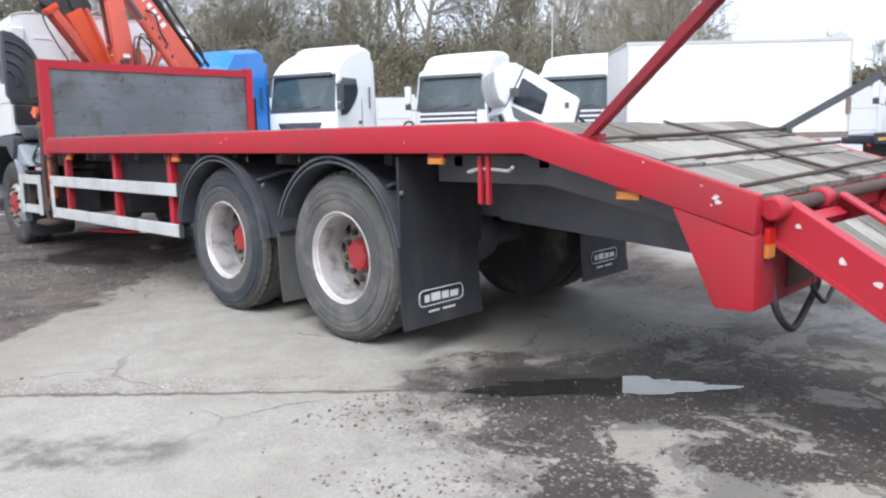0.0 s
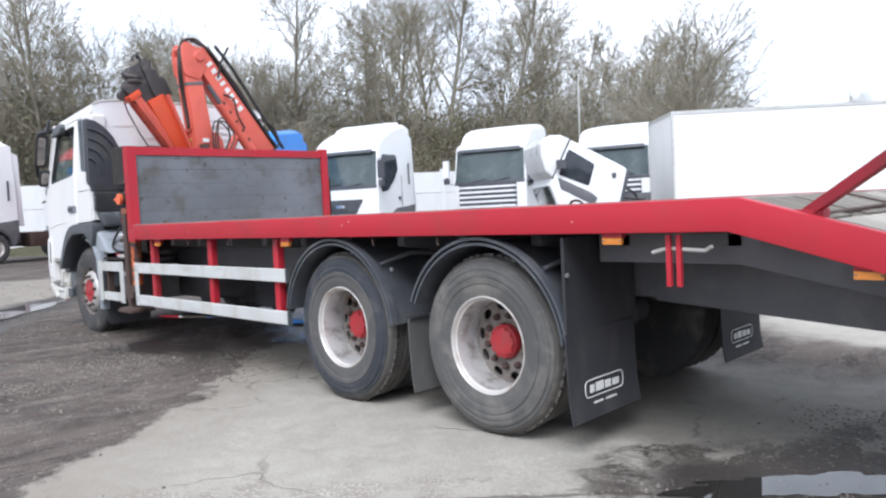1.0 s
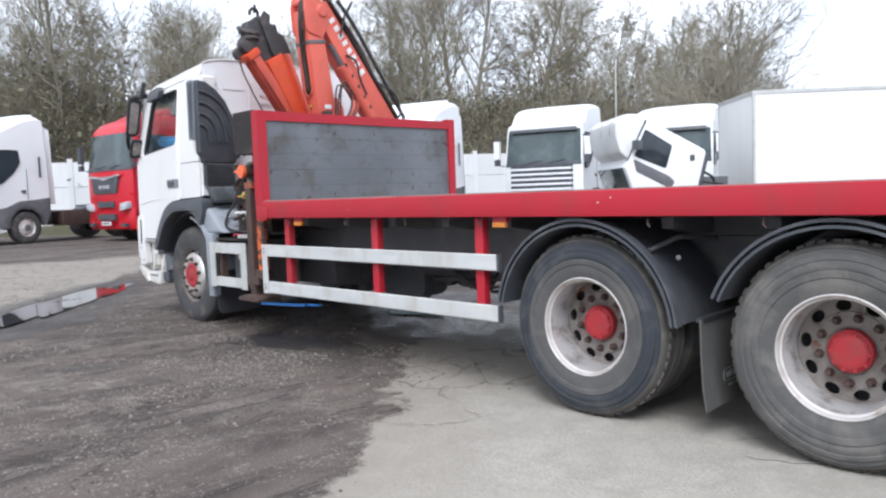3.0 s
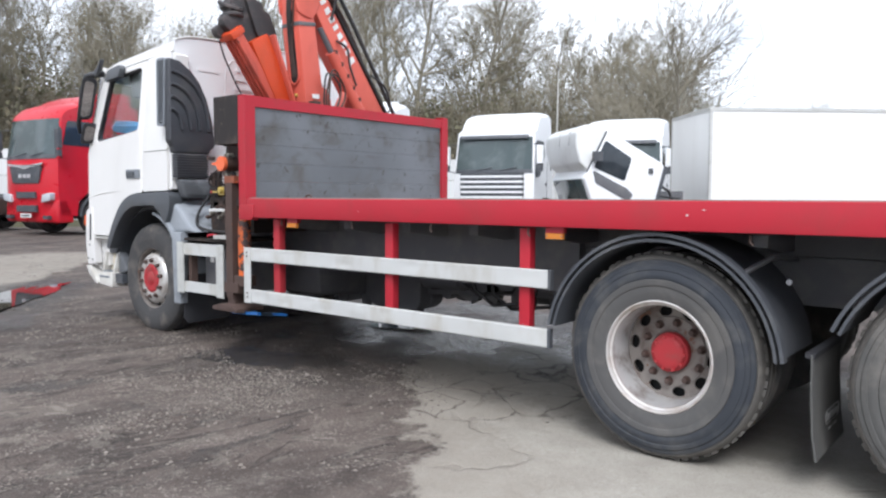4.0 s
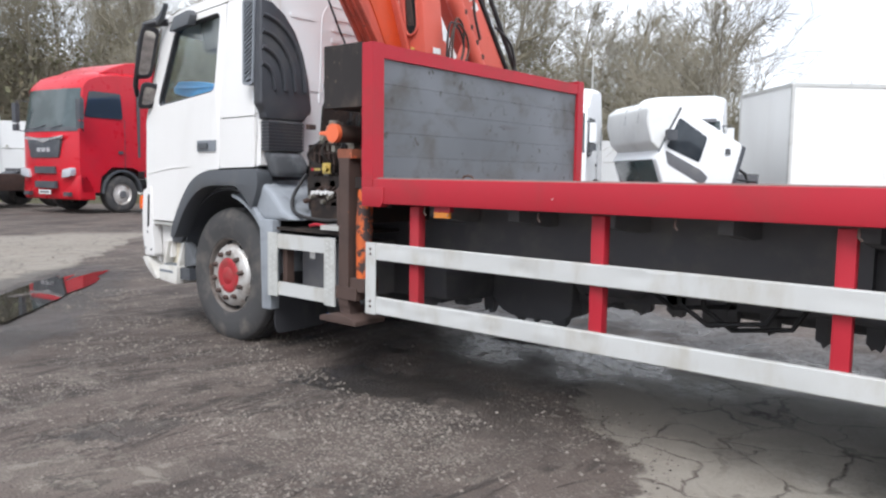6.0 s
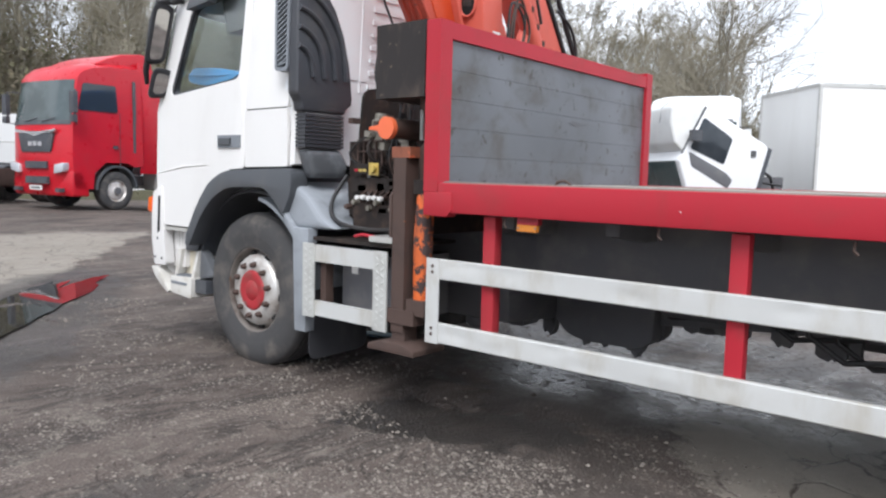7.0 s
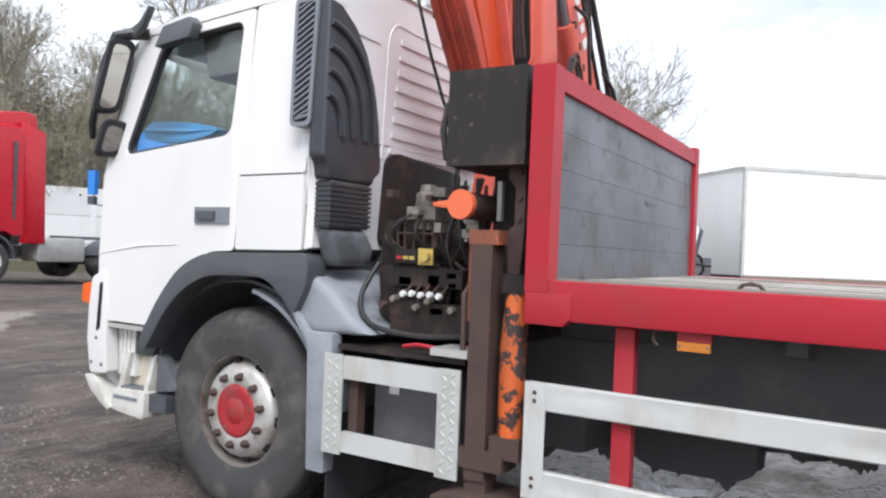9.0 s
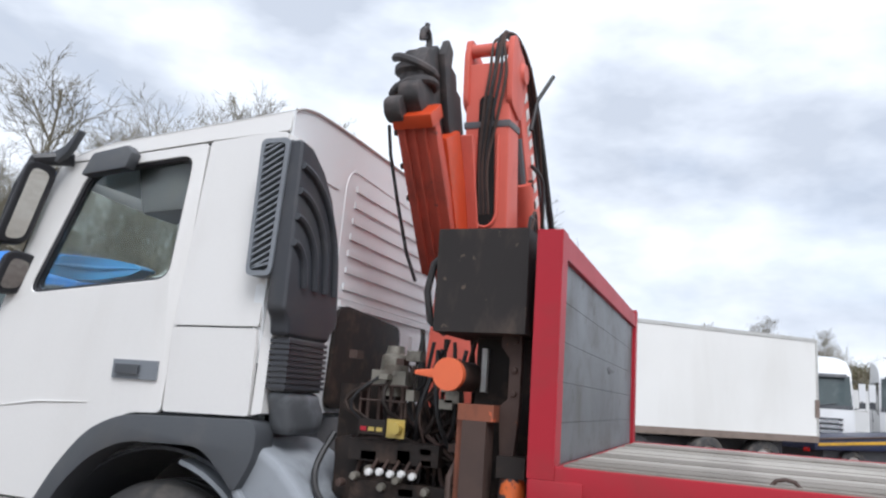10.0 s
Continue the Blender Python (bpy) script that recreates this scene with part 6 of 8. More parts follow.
def cab_front_and_roof():
    def front_x(y, z):
        n = abs(y - CY) / (CY - 0.06)
        lead = 0.27 * (1 - n ** 3.2)
        if z <= 1.72:
            base = -0.845
        else:
            base = -0.832 + (z - 1.72) * 0.262
        return base - lead * (1.0 if z < 1.9 else 1.0 - 0.35 * (z - 1.9) / 0.6)

    def skin(z0, z1, rows, mat, name, label="", thick=0.03):
        own = bm_new()
        ysn = np.linspace(0.06, FAR - 0.06, 25)
        grid = []
        for i in range(rows + 1):
            z = z0 + (z1 - z0) * i / rows
            grid.append([own.verts.new((front_x(y, z), y, z)) for y in ysn])
        for r0, r1 in zip(grid, grid[1:]):
            for i in range(len(ysn) - 1):
                own.faces.new((r0[i], r0[i + 1], r1[i + 1], r1[i]))
        bmesh.ops.recalc_face_normals(own, faces=own.faces)
        bmesh.ops.solidify(own, geom=own.faces[:], thickness=thick)
        return part(name, lean(own), mat, cab, label)
    skin(0.92, 1.715, 6, M_WHITE, "front_panel", "white front panel")
    wind = skin(1.725, 2.41, 6, M_GLASS, "windscreen", "wide windscreen", 0.006)
    wind.visible_shadow = False
    skin(2.415, 2.53, 3, M_WHITE, "front_header")
    part("grille", box(-1.135, -1.09, 0.5, FAR - 0.5, 1.0, 1.55, 0.03), M_BLACK, cab, "black front grille")
    own = bm_new()
    cols = [math.copysign(1 - (1 - abs(c)) ** 2.2, c) for c in np.linspace(-1, 1, 29)]

    def section(x):
        """The roof's outline across the cab."""
        ze = roof_edge(x)
        half = (CY - 0.052) * (1 - 0.075 * ((ze - 1.8) / 0.85) ** 2)
        return [(CY + half * c, ze - 0.004 + 0.05 * (1 - abs(c) ** 12) + 0.02 * (1 - c * c)) for c in cols]
    grid = [[own.verts.new((x, y, z)) for y, z in section(x)] for x in np.linspace(-0.72, 0.655, 14)]
    for r0, r1 in zip(grid, grid[1:]):
        for i in range(len(cols) - 1):
            own.faces.new((r0[i], r0[i + 1], r1[i + 1], r1[i]))
    bmesh.ops.recalc_face_normals(own, faces=own.faces)
    part("roof", own, M_WHITE, cab, "white cab roof")
    rear = [(0.14, 1.9)] + section(0.655) + [(FAR - 0.14, 1.9)]
    part("rear_top", prism(rear, "x", 0.635, 0.654, 0.0), M_WHITE_DIRTY, cab)
    part("roof_seam", tube([(0.658, y, z) for y, z in rear[1:-1]], 0.008, 6), M_WHITE, cab)
    part("floor", box(-0.85, 0.6, 0.12, FAR - 0.12, 1.22, 1.3, 0.01), M_BLACK, cab)
    part("dashboard", prism([(-0.95, 1.35), (-0.95, 1.72), (-0.72, 1.8), (-0.55, 1.76), (-0.5, 1.45)], "y", 0.14, FAR - 0.14, 0.03), M_BLACK, cab, "dark dashboard")
    for y0 in (0.3, FAR - 0.82):
        seat = part("seat", prism([(-0.25, 1.3), (-0.28, 1.62), (0.15, 1.6), (0.2, 1.3)], "y", y0, y0 + 0.52, 0.05), M_GREY_PLASTIC, cab, "grey cab seat")
        part("backrest", prism([(0.08, 1.6), (0.22, 2.16), (0.3, 2.3), (0.38, 2.28), (0.34, 2.1), (0.24, 1.58)], "y", y0 + 0.03, y0 + 0.49, 0.05), M_GREY_PLASTIC, seat)
    sw = [(-0.5 + 0.1 * math.sin(a), FAR - 0.56 + 0.22 * math.cos(a), 1.83 + 0.19 * math.sin(a)) for a in np.linspace(0, 2 * math.pi, 25)]
    part("steering_wheel", tube(sw, 0.016, 6), M_BLACK, cab)


cab_front_and_roof()

# rear wall: pressed ribs, and a dark plate painting the shaded engine opening
for i in range(8):
    z0 = 1.86 + i * 0.083
    part("wall_rib", box(0.646, 0.662, 0.70 + 0.01 * i, 1.98 - 0.012 * i, z0, z0 + 0.028, 0.008), M_WHITE_DIRTY, cab)
frame_pts = smooth_loop([(0.63, 1.80), (0.66, 2.46), (0.72, 2.54), (2.0, 2.52), (2.05, 1.8)], 0.05)
part("panel_edge", tube([(0.65, y, z) for y, z in frame_pts[3:]], 0.009, 6), M_WHITE_DIRTY, cab)
part("wall_rib", box(0.646, 0.66, 0.36, 0.58, 2.4, 2.43, 0.008), M_WHITE_DIRTY, cab)
part("rear_opening_shade", prism(smooth_loop([(0.62, 1.38), (0.66, 1.83), (0.75, 1.87), (1.42, 1.83), (1.46, 1.38)], 0.06), "x", 0.649, 0.675, 0.006), M_OIL_SHADE, cab, "dark plate painted as the shaded engine tunnel in the rear wall")
part("cab_mount", box(0.3, 0.75, 0.7, 1.74, 1.0, 1.34, 0.03), M_CHASSIS, cab)
for y0 in (1.62, 2.0):
    part("vent", box(0.648, 0.668, y0, y0 + 0.25, 1.5, 1.8, 0.01), M_WHITE_DIRTY, cab)

# wheel arch, step and bumper
for side in (0, 1):
    def ys(a, b):
        return (a, b) if side == 0 else (FAR - b, FAR - a)
    arch_out = [(0.70, 1.335), (0.02, 1.312), (-0.16, 1.235), (-0.31, 1.07), (-0.43, 0.88), (-0.45, 0.80)]
    arch_in = [(-0.40, 0.79), (-0.26, 1.0), (-0.12, 1.13), (0.05, 1.205), (0.44, 1.215), (0.56, 1.12), (0.62, 1.05), (0.70, 1.2)]
    part("wheel_arch", prism(smooth_loop(arch_out + arch_in, 0.09, 5), "y", *ys(0.028, 0.16), 0.012), M_GREY_PLASTIC, cab, "grey plastic wheel arch")
    part("arch_liner", sheet(arc(FX, FZ, 0.63, 165, 20, 18), 0.015, None, "y", *ys(0.15, 0.66)), M_BLACK, cab)
    part("cab_wing", prism([(-0.60, 0.74), (-0.60, 0.915), (-0.42, 0.915), (-0.42, 0.80), (-0.46, 0.74)], "y", *ys(0.13, 0.4), 0.01), M_BLACK, cab, "dark step recess")
    part("sill", box(-0.755, -0.43, *ys(0.058, 0.14), 0.882, 0.905, 0.006), M_ALU, cab)
    part("bumper_return", box(-0.765, -0.602, *ys(0.13, 0.4), 0.62, 0.882, 0.01), M_WHITE, cab)
    for rx in (-0.72, -0.685, -0.65):
        part("ridge", box(rx, rx + 0.014, *ys(0.122, 0.132), 0.74, 0.87, 0.004), M_WHITE, cab)
    step_body = part("door_step", prism(smooth_loop([(-0.715, 0.44), (-0.44, 0.417), (-0.435, 0.565), (-0.70, 0.552)], 0.015, 3), "y", *ys(0.07, 0.38), 0.008), M_STEP, cab, "grimy white moulded door step")
    part("step_back", box(-0.69, -0.455, *ys(0.17, 0.19), 0.55, 0.75, 0.006), M_CREAM, step_body, "yellowed step recess")
    part("step_cheek", prism(smooth_loop([(0.09, 0.56), (0.31, 0.56), (0.31, 0.752), (0.14, 0.752)] if side == 0 else [(FAR - 0.31, 0.56), (FAR - 0.09, 0.56), (FAR - 0.14, 0.752), (FAR - 0.31, 0.752)], 0.02, 3), "x", -0.472, -0.44, 0.006), M_STEP, step_body)
    part("step_shoulder", prism([(-0.70, 0.55), (-0.655, 0.745), (-0.6, 0.752), (-0.66, 0.55)], "y", *ys(0.1, 0.2), 0.006), M_STEP, step_body)
    part("step_slot", box(-0.69, -0.49, *ys(0.066, 0.075), 0.505, 0.523, 0.003), M_SLAT, step_body, "grey rubber strip")
    for i in range(9):
        part("tread_pip", box(-0.66 + 0.021 * i, -0.65 + 0.021 * i, *ys(0.09 + 0.012 * (i % 2), 0.2), 0.555, 0.569, 0.003), M_SLAT, step_body)
    part("step_end", box(-0.43, -0.295, *ys(0.1, 0.3), 0.462, 0.552, 0.012), M_BLACK, cab)
    part("step_gusset", prism([(-0.41, 0.755), (-0.365, 0.735), (-0.255, 0.6), (-0.265, 0.58), (-0.42, 0.556)], "y", *ys(0.13, 0.2), 0.008), M_DUCTFOOT, cab)
    part("indicator", prism(smooth_loop([(-1.075, 1.0), (-0.985, 0.985), (-0.985, 1.11), (-1.06, 1.1)], 0.015, 3), "y", *ys(0.105, 0.19), 0.01), M_INDIC, cab, "orange corner indicator")
    part("headlamp", box(-1.09, -0.97, *ys(0.2, 0.5), 0.72, 0.95, 0.03), M_HEADLAMP, cab, "headlamp")
    # mudguard behind the front wheel, whitened by dust
    part("rear_wing", sheet(arc(FX, FZ, 0.60, 78, 2, 14), 0.02, None, "y", *ys(0.09, 0.62)), M_DUST_PLASTIC, cab, "dust-whitened front mudguard")
    part("wing_skirt", prism([(0.72, 0.38), (0.82, 0.38), (0.845, 0.99), (0.70, 0.99), (0.62, 1.08), (0.60, 1.06), (0.70, 0.93)], "y", *ys(0.045, 0.12), 0.008), M_DUST_PLASTIC, cab, "dust-grey wing skirt")
    hump = prism([(0.44, 1.22), (0.54, 1.26), (0.66, 1.25), (0.79, 1.18), (0.91, 1.065), (1.03, 0.99), (0.70, 0.98), (0.55, 1.08)], "y", *ys(0.075, 0.62), 0.045, segments=4)
    part("wing_top", hump, M_DUST_PLASTIC, cab, "dust-whitened wing top")
    part("front_flap", prism(smooth_loop([(ys(0.09, 0.58)[0], 0.62), (ys(0.09, 0.58)[1], 0.62), (ys(0.09, 0.58)[1], 0.21), (ys(0.09, 0.58)[0], 0.2)], 0.07), "x", 0.8, 0.81, 0.003), M_FLAP, cab, "black front mud flap")
    # mirrors on an arm
    def out(y):
        return y if side == 0 else FAR - y
    arm = part("mirror_arm", tube([(-0.54, out(0.09), 2.455), (-0.6, out(0.03), 2.45), (-0.655, out(-0.03), 2.43), (-0.72, out(-0.045), 2.3), (-0.83, out(-0.035), 1.98), (-0.86, out(-0.01), 1.9)], [0.03, 0.034, 0.03, 0.024, 0.022, 0.016], 10), M_GLOSS, cab, "black mirror arm")
    part("arm_foot", tube([(-0.83, out(0.03), 1.925), (-0.79, out(0.08), 1.915), (-0.74, out(0.11), 1.925)], [0.05, 0.036, 0.014], 10), M_GLOSS, arm)
    for z0, z1, w, cx, cy in ((2.025, 2.43, 0.078, -0.755, -0.005), (1.795, 2.008, 0.08, -0.768, 0.028)):
        slope = Matrix(((1, 0, 0.3, -0.3 * z0), (0, 1, 0, 0), (0, 0, 1, 0), (0, 0, 0, 1)))
        turn = pose(cx, out(cy), 0, 0, 0, -25 if side == 0 else 25)
        shell = prism(smooth_loop([(-w, z0), (w * 0.8, z0 + 0.012), (w, z1 - 0.02), (-w * 0.85, z1)], 0.05), "x", -0.05, 0.02, 0.02, segments=4)
        shell.transform(turn)
        shell.transform(slope)
        part("mirror", shell, M_GLOSS, arm, "black mirror housing")
        pane = prism(smooth_loop([(-w + 0.03, z0 + 0.026), (w * 0.8 - 0.026, z0 + 0.036), (w - 0.03, z1 - 0.055), (-w * 0.85 + 0.028, z1 - 0.04)], 0.035), "x", 0.0195, 0.0225)
        pane.transform(turn)
        pane.transform(slope)
        part("mirror_glass", pane, M_MIRROR, arm, "mirror glass")
    part("bumper_corner", prism(smooth_loop([(-0.885, 1.15), (-0.765, 1.19), (-0.752, 0.9), (-0.725, 0.632), (-0.875, 0.622), (-0.912, 0.8), (-0.91, 0.97)], 0.02, 3), "y", *ys(0.044, 0.12), 0.012, segments=3), M_WHITE, cab, "white bumper corner panel")
    # flat black strip painting the shade of a slot in the corner panel
    part("corner_slot_shade", prism(smooth_loop([(-0.832, 0.85), (-0.80, 0.87), (-0.786, 1.12), (-0.815, 1.12)], 0.008, 2), "y", *ys(0.041, 0.09), 0.002), M_HOLE_SHADE, cab)
    for sx, sz in ((-0.83, 0.815), (-0.865, 0.68), (-0.775, 0.675)):
        part("screw", lathe([(0.0, -0.005), (0.009, -0.004), (0.011, 0.0)] if side == 0 else [(0.0, 0.005), (0.009, 0.004), (0.011, 0.0)], (sx, out(0.044), sz), 8), M_CHASSIS, cab)
    part("bumper_lip", prism([(-0.93, 0.605), (-0.845, 0.612), (-0.80, 0.575), (-0.745, 0.52), (-0.69, 0.45), (-0.708, 0.432), (-0.79, 0.475), (-0.875, 0.535)], "y", *ys(0.045, 0.16), 0.01), M_STEP, cab, "cracked white bumper lip")
front = [(-0.78, 0.121), (-0.9, 0.121), (-0.99, 0.17), (-1.05, 0.32), (-1.08, 0.7), (-1.09, 0.5 * FAR)]
plan = front + [(px, FAR - py) for px, py in front[-2::-1]]
part("bumper", prism(smooth_loop(plan, 0.05), "z", 0.46, 0.97, 0.03, segments=3), M_WHITE, cab, "white moulded front bumper")

# air intake: slatted grille and ribbed duct behind the cab corner
intake = part("air_intake", plate(smooth_loop([(0.592, 1.89), (0.712, 1.89), (0.738, 2.455), (0.6, 2.455)], 0.03), [smooth_loop([(0.608, 1.91), (0.695, 1.91), (0.718, 2.435), (0.616, 2.435)], 0.02)], "y", -0.012, 0.06), M_SLAT, lorry, "black air intake duct with a slatted grey grille")
part("intake_back", box(0.608, 0.72, 0.035, 0.055, 1.91, 2.46, 0.004), M_CHASSIS, intake)
for i in range(21):
    z0 = 1.885 + i * 0.0275
    za, zb = max(1.916, z0), min(2.453, z0 + 0.062)
    if zb - za < 0.03:
        continue
    part("slat", prism([(0.608, za), (0.608, za + 0.009), (0.708, zb), (0.708, zb - 0.009)], "y", -0.008, 0.03, 0.0), M_SLAT, intake, smooth=False)
duct = [(0.0, 2.45), (0.10, 2.44), (0.21, 2.37), (0.30, 2.27), (0.37, 2.13), (0.42, 1.95), (0.445, 1.76), (0.44, 1.72), (0.40, 1.70), (0.38, 1.66), (0.04, 1.66), (0.03, 1.72), (-0.005, 1.76)]
part("duct", prism(duct, "x", 0.70, 0.79, 0.03, segments=3), M_DUCT, intake, "ribbed black plastic duct")
for i in range(4):
    s = 0.24 + 0.2 * i
    pts = []
    for t in np.linspace(0, 1, 12):
        a = radians(88 - 82 * t)
        yy, zz = 0.0 + 0.40 * s * 1.1 * math.cos(a), 1.90 + 0.50 * s * math.sin(a) * 1.05
        pts.append((0.795, yy, zz))
    pts.append((0.795, pts[-1][1] + 0.01, 1.86 - 0.0 * i))
    part("duct_rib", tube(pts, [0.016] * len(pts), 8), M_DUCT, intake)
for i in range(9):
    z0 = 1.46 + i * 0.022
    part("bellows_ring", box(0.70, 0.79, 0.06, 0.37, z0, z0 + 0.014, 0.006), M_DUCT, intake, smooth=True)
part("bellows_core", box(0.71, 0.78, 0.07, 0.36, 1.45, 1.66, 0.01), M_CHASSIS, intake)
part("duct_label", box(0.7, 0.76, 0.055, 0.06, 1.66, 1.675, 0.001), M_LETTER, intake)
part("lower_duct", prism([(0.08, 1.45), (0.36, 1.45), (0.43, 1.36), (0.4, 1.28), (0.14, 1.28)], "x", 0.68, 0.785, 0.04, segments=4), M_DUCTFOOT, intake, "dust-whitened lower duct")

# blue bag and dark blind behind the glass
part("sun_blind", prism([(-0.16, 2.2), (-0.22, 2.44), (0.14, 2.47), (0.13, 2.22)], "y", 0.17, 0.42, 0.03), M_CHASSIS, cab, "dark blind behind the window")
bag = part("blue_holdall", prism(smooth_loop([(-0.87, 1.95), (-0.885, 1.99), (-0.81, 2.045), (-0.62, 2.035), (-0.45, 2.02), (-0.3, 1.995), (-0.25, 1.972), (-0.34, 1.94), (-0.55, 1.915), (-0.72, 1.92)], 0.03, 3), "y", 0.34, 0.44, 0.02, segments=3), M_BLUE_CLOTH, cab, "bright blue plastic bag behind the side window")
part("fold", tube([(-0.86, 0.335, 2.0), (-0.68, 0.33, 1.985), (-0.5, 0.335, 1.975), (-0.28, 0.34, 1.975)], [0.006, 0.012, 0.01, 0.004], 6), M_BLUE_CLOTH, bag)
for side, y0 in ((0, -0.02), (1, FAR - 0.1)):
    part("mirror_shroud", prism([(-0.65, 2.445), (-0.6, 2.475), (-0.53, 2.505), (-0.455, 2.58), (-0.447, 2.57), (-0.5, 2.48), (-0.57, 2.425)], "y", y0 + 0.03, y0 + 0.07, 0.008), M_BLACK, cab, "black mirror arm shroud")

# ---- crane and gear behind the cab ----
CX = 1.13
M_RUSTORANGE = surface("rust_streaked_orange_steel", (0.24, 0.075, 0.038), 0.65, dirt=(0.05, 0.03, 0.026), dirt_amount=0.85, scale=8, streak=0.4, chips=((0.5, 0.11, 0.045), 0.64))
M_HEAD = surface("grimy_dark_steel", (0.05, 0.046, 0.047), 0.6, 0.2, dirt=(0.15, 0.12, 0.11), dirt_amount=0.65, scale=9)
M_JIB = surface("dirty_red_orange_paint", (0.52, 0.08, 0.048), 0.5, dirt=(0.2, 0.05, 0.038), dirt_amount=0.7, scale=6, streak=0.4, chips=((0.12, 0.05, 0.04), 0.66))
M_DIRTYALU = surface("oil_stained_alloy", (0.27, 0.25, 0.21), 0.5, 0.4, dirt=(0.08, 0.06, 0.045), dirt_amount=0.8, scale=14)
crane = part("crane", prism([(0.92, 1.12), (1.42, 1.12), (1.46, 1.5), (1.36, 2.2), (1.3, 2.3), (1.05, 2.3), (1.02, 2.2), (0.9, 1.5)], "x", CX - 0.1, CX + 0.2, 0.02), M_ORANGE, lorry, "folded orange hydraulic loader crane")


def slab_between(p, q, w0, w1, x0, x1, bevel=0.015):
    """A box beam in the crossways plane from p to q (y, z), w0 and w1 wide."""
    p, q = Vector(p), Vector(q)
    d = (q - p).normalized()
    n = Vector((-d.y, d.x))
    pts = [tuple(p + n * w0 / 2), tuple(q + n * w1 / 2), tuple(q - n * w1 / 2), tuple(p - n * w0 / 2)]
    return prism(pts, "x", x0, x1, bevel)


BX = 1.275
inner = part("inner_boom", slab_between((1.12, 2.05), (0.976, 3.13), 0.225, 0.185, BX - 0.115, BX + 0.115), M_ORANGE, crane, "salmon orange inner boom")
part("knuckle", lathe([(0.0, -0.15), (0.05, -0.15), (0.06, -0.135), (0.075, -0.13), (0.075, 0.13), (0.06, 0.135), (0.05, 0.15), (0.0, 0.15)], (BX, 1.08, 3.12), 24, axis="x"), M_ORANGE, crane, "orange knuckle pin")
part("knuckle_pipe", tube([(BX - 0.1, 0.92, 3.2), (BX + 0.1, 0.92, 3.2)], 0.034, 14), M_ORANGE, crane)
for sx in (BX - 0.128, BX + 0.1):
    part("knuckle_plate", prism(smooth_loop([(0.893, 2.9), (0.872, 3.16), (0.9, 3.26), (0.96, 3.27), (1.02, 3.23), (1.12, 3.22), (1.18, 3.1), (1.13, 2.95), (1.08, 2.86)], 0.05), "x", sx, sx + 0.03, 0.006), M_ORANGE, crane)
main_boom = part("main_boom", slab_between((1.07, 3.18), (1.93, 2.04), 0.2, 0.24, BX - 0.115, BX + 0.115), M_ORANGE, crane, "salmon orange main boom")
part("boom_cover", slab_between((1.2, 3.24), (2.06, 2.12), 0.035, 0.035, BX - 0.1, BX + 0.12, 0.01), M_HOSE, main_boom, "dark cable run along the boom")
part("lift_ram", tube([(BX + 0.05, 1.42, 2.05), (BX + 0.05, 1.56, 2.3)], 0.045, 12), M_ORANGE, main_boom)
part("boom_ram", tube([(BX + 0.08, 1.34, 2.62), (BX + 0.08, 1.72, 2.08)], 0.062, 14), M_ORANGE, main_boom, "orange boom ram")
part("ram_rod", tube([(BX + 0.08, 1.2, 2.82), (BX + 0.08, 1.34, 2.62)], 0.03, 10), M_CHASSIS, main_boom)
# slot in the inner boom with hoses running through; a black face paints its shade
def face_y(z):
    """The near face of the inner boom."""
    return 1.12 + (z - 2.05) * (0.985 - 1.12) / 1.01 - 0.5 * (0.225 - 0.045 * (z - 2.05) / 1.01) / 0.991


slot_b = bm_new()
for x0, x1 in ((BX - 0.05, BX + 0.05),):
    vs = []
    for x, z in smooth_loop([(x0, 2.30), (x1, 2.30), (x1 - 0.01, 2.95), (x0 + 0.01, 2.95)], 0.06):
        vs.append((x, face_y(z), z))
    ring = [slot_b.verts.new(v) for v in vs] , [slot_b.verts.new((v[0], v[1] - 0.006, v[2])) for v in vs]
    slot_b.faces.new(ring[1])
    for i in range(len(vs)):
        slot_b.faces.new((ring[0][i - 1], ring[0][i], ring[1][i], ring[1][i - 1]))
bmesh.ops.recalc_face_normals(slot_b, faces=slot_b.faces)
part("slot", slot_b, M_HOLE_SHADE, inner, "black patch painted as the shade in the hose slot")
rim_pts = [(BX - 0.06, face_y(2.75) - 0.006, 2.75)] + [(BX - 0.06 * math.cos(a), face_y(2.37) - 0.006, 2.37 - 0.075 * math.sin(a)) for a in np.linspace(0, math.pi, 9)] + [(BX + 0.06, face_y(2.75) - 0.006, 2.75)]
part("slot_rim", tube(rim_pts, 0.008, 6), M_ORANGE, inner)
part("slot_bolt", lathe([(0.0, -0.02), (0.014, -0.016), (0.016, 0.01)], (BX, face_y(2.2), 2.2), 8), M_BRASS, inner)
# outer jib, folded forward and down towards the near side
jib = part("outer_jib", slab_between((0.42, 2.66), (0.88, 2.06), 0.085, 0.11, 1.03, 1.2), M_JIB, crane, "worn red-orange outer jib")
jib2 = part("jib_side", slab_between((0.63, 2.66), (0.98, 2.04), 0.2, 0.2, 1.07, 1.21), M_ORANGE_DEEP, crane, "bright orange jib extension")
part("jib_ridge", slab_between((0.385, 2.64), (0.83, 2.04), 0.025, 0.025, 1.02, 1.21), M_JIB, jib)
for sx in (1.055, 1.1, 1.15):
    part("jib_rib", slab_between((0.372, 2.63), (0.818, 2.035), 0.02, 0.02, sx, sx + 0.014, 0.004), M_JIB, jib)
part("jib_collar", slab_between((0.385, 2.69), (0.425, 2.64), 0.15, 0.15, 1.02, 1.21, 0.01), M_ORANGE_DEEP, jib, "orange collar at the jib's end")
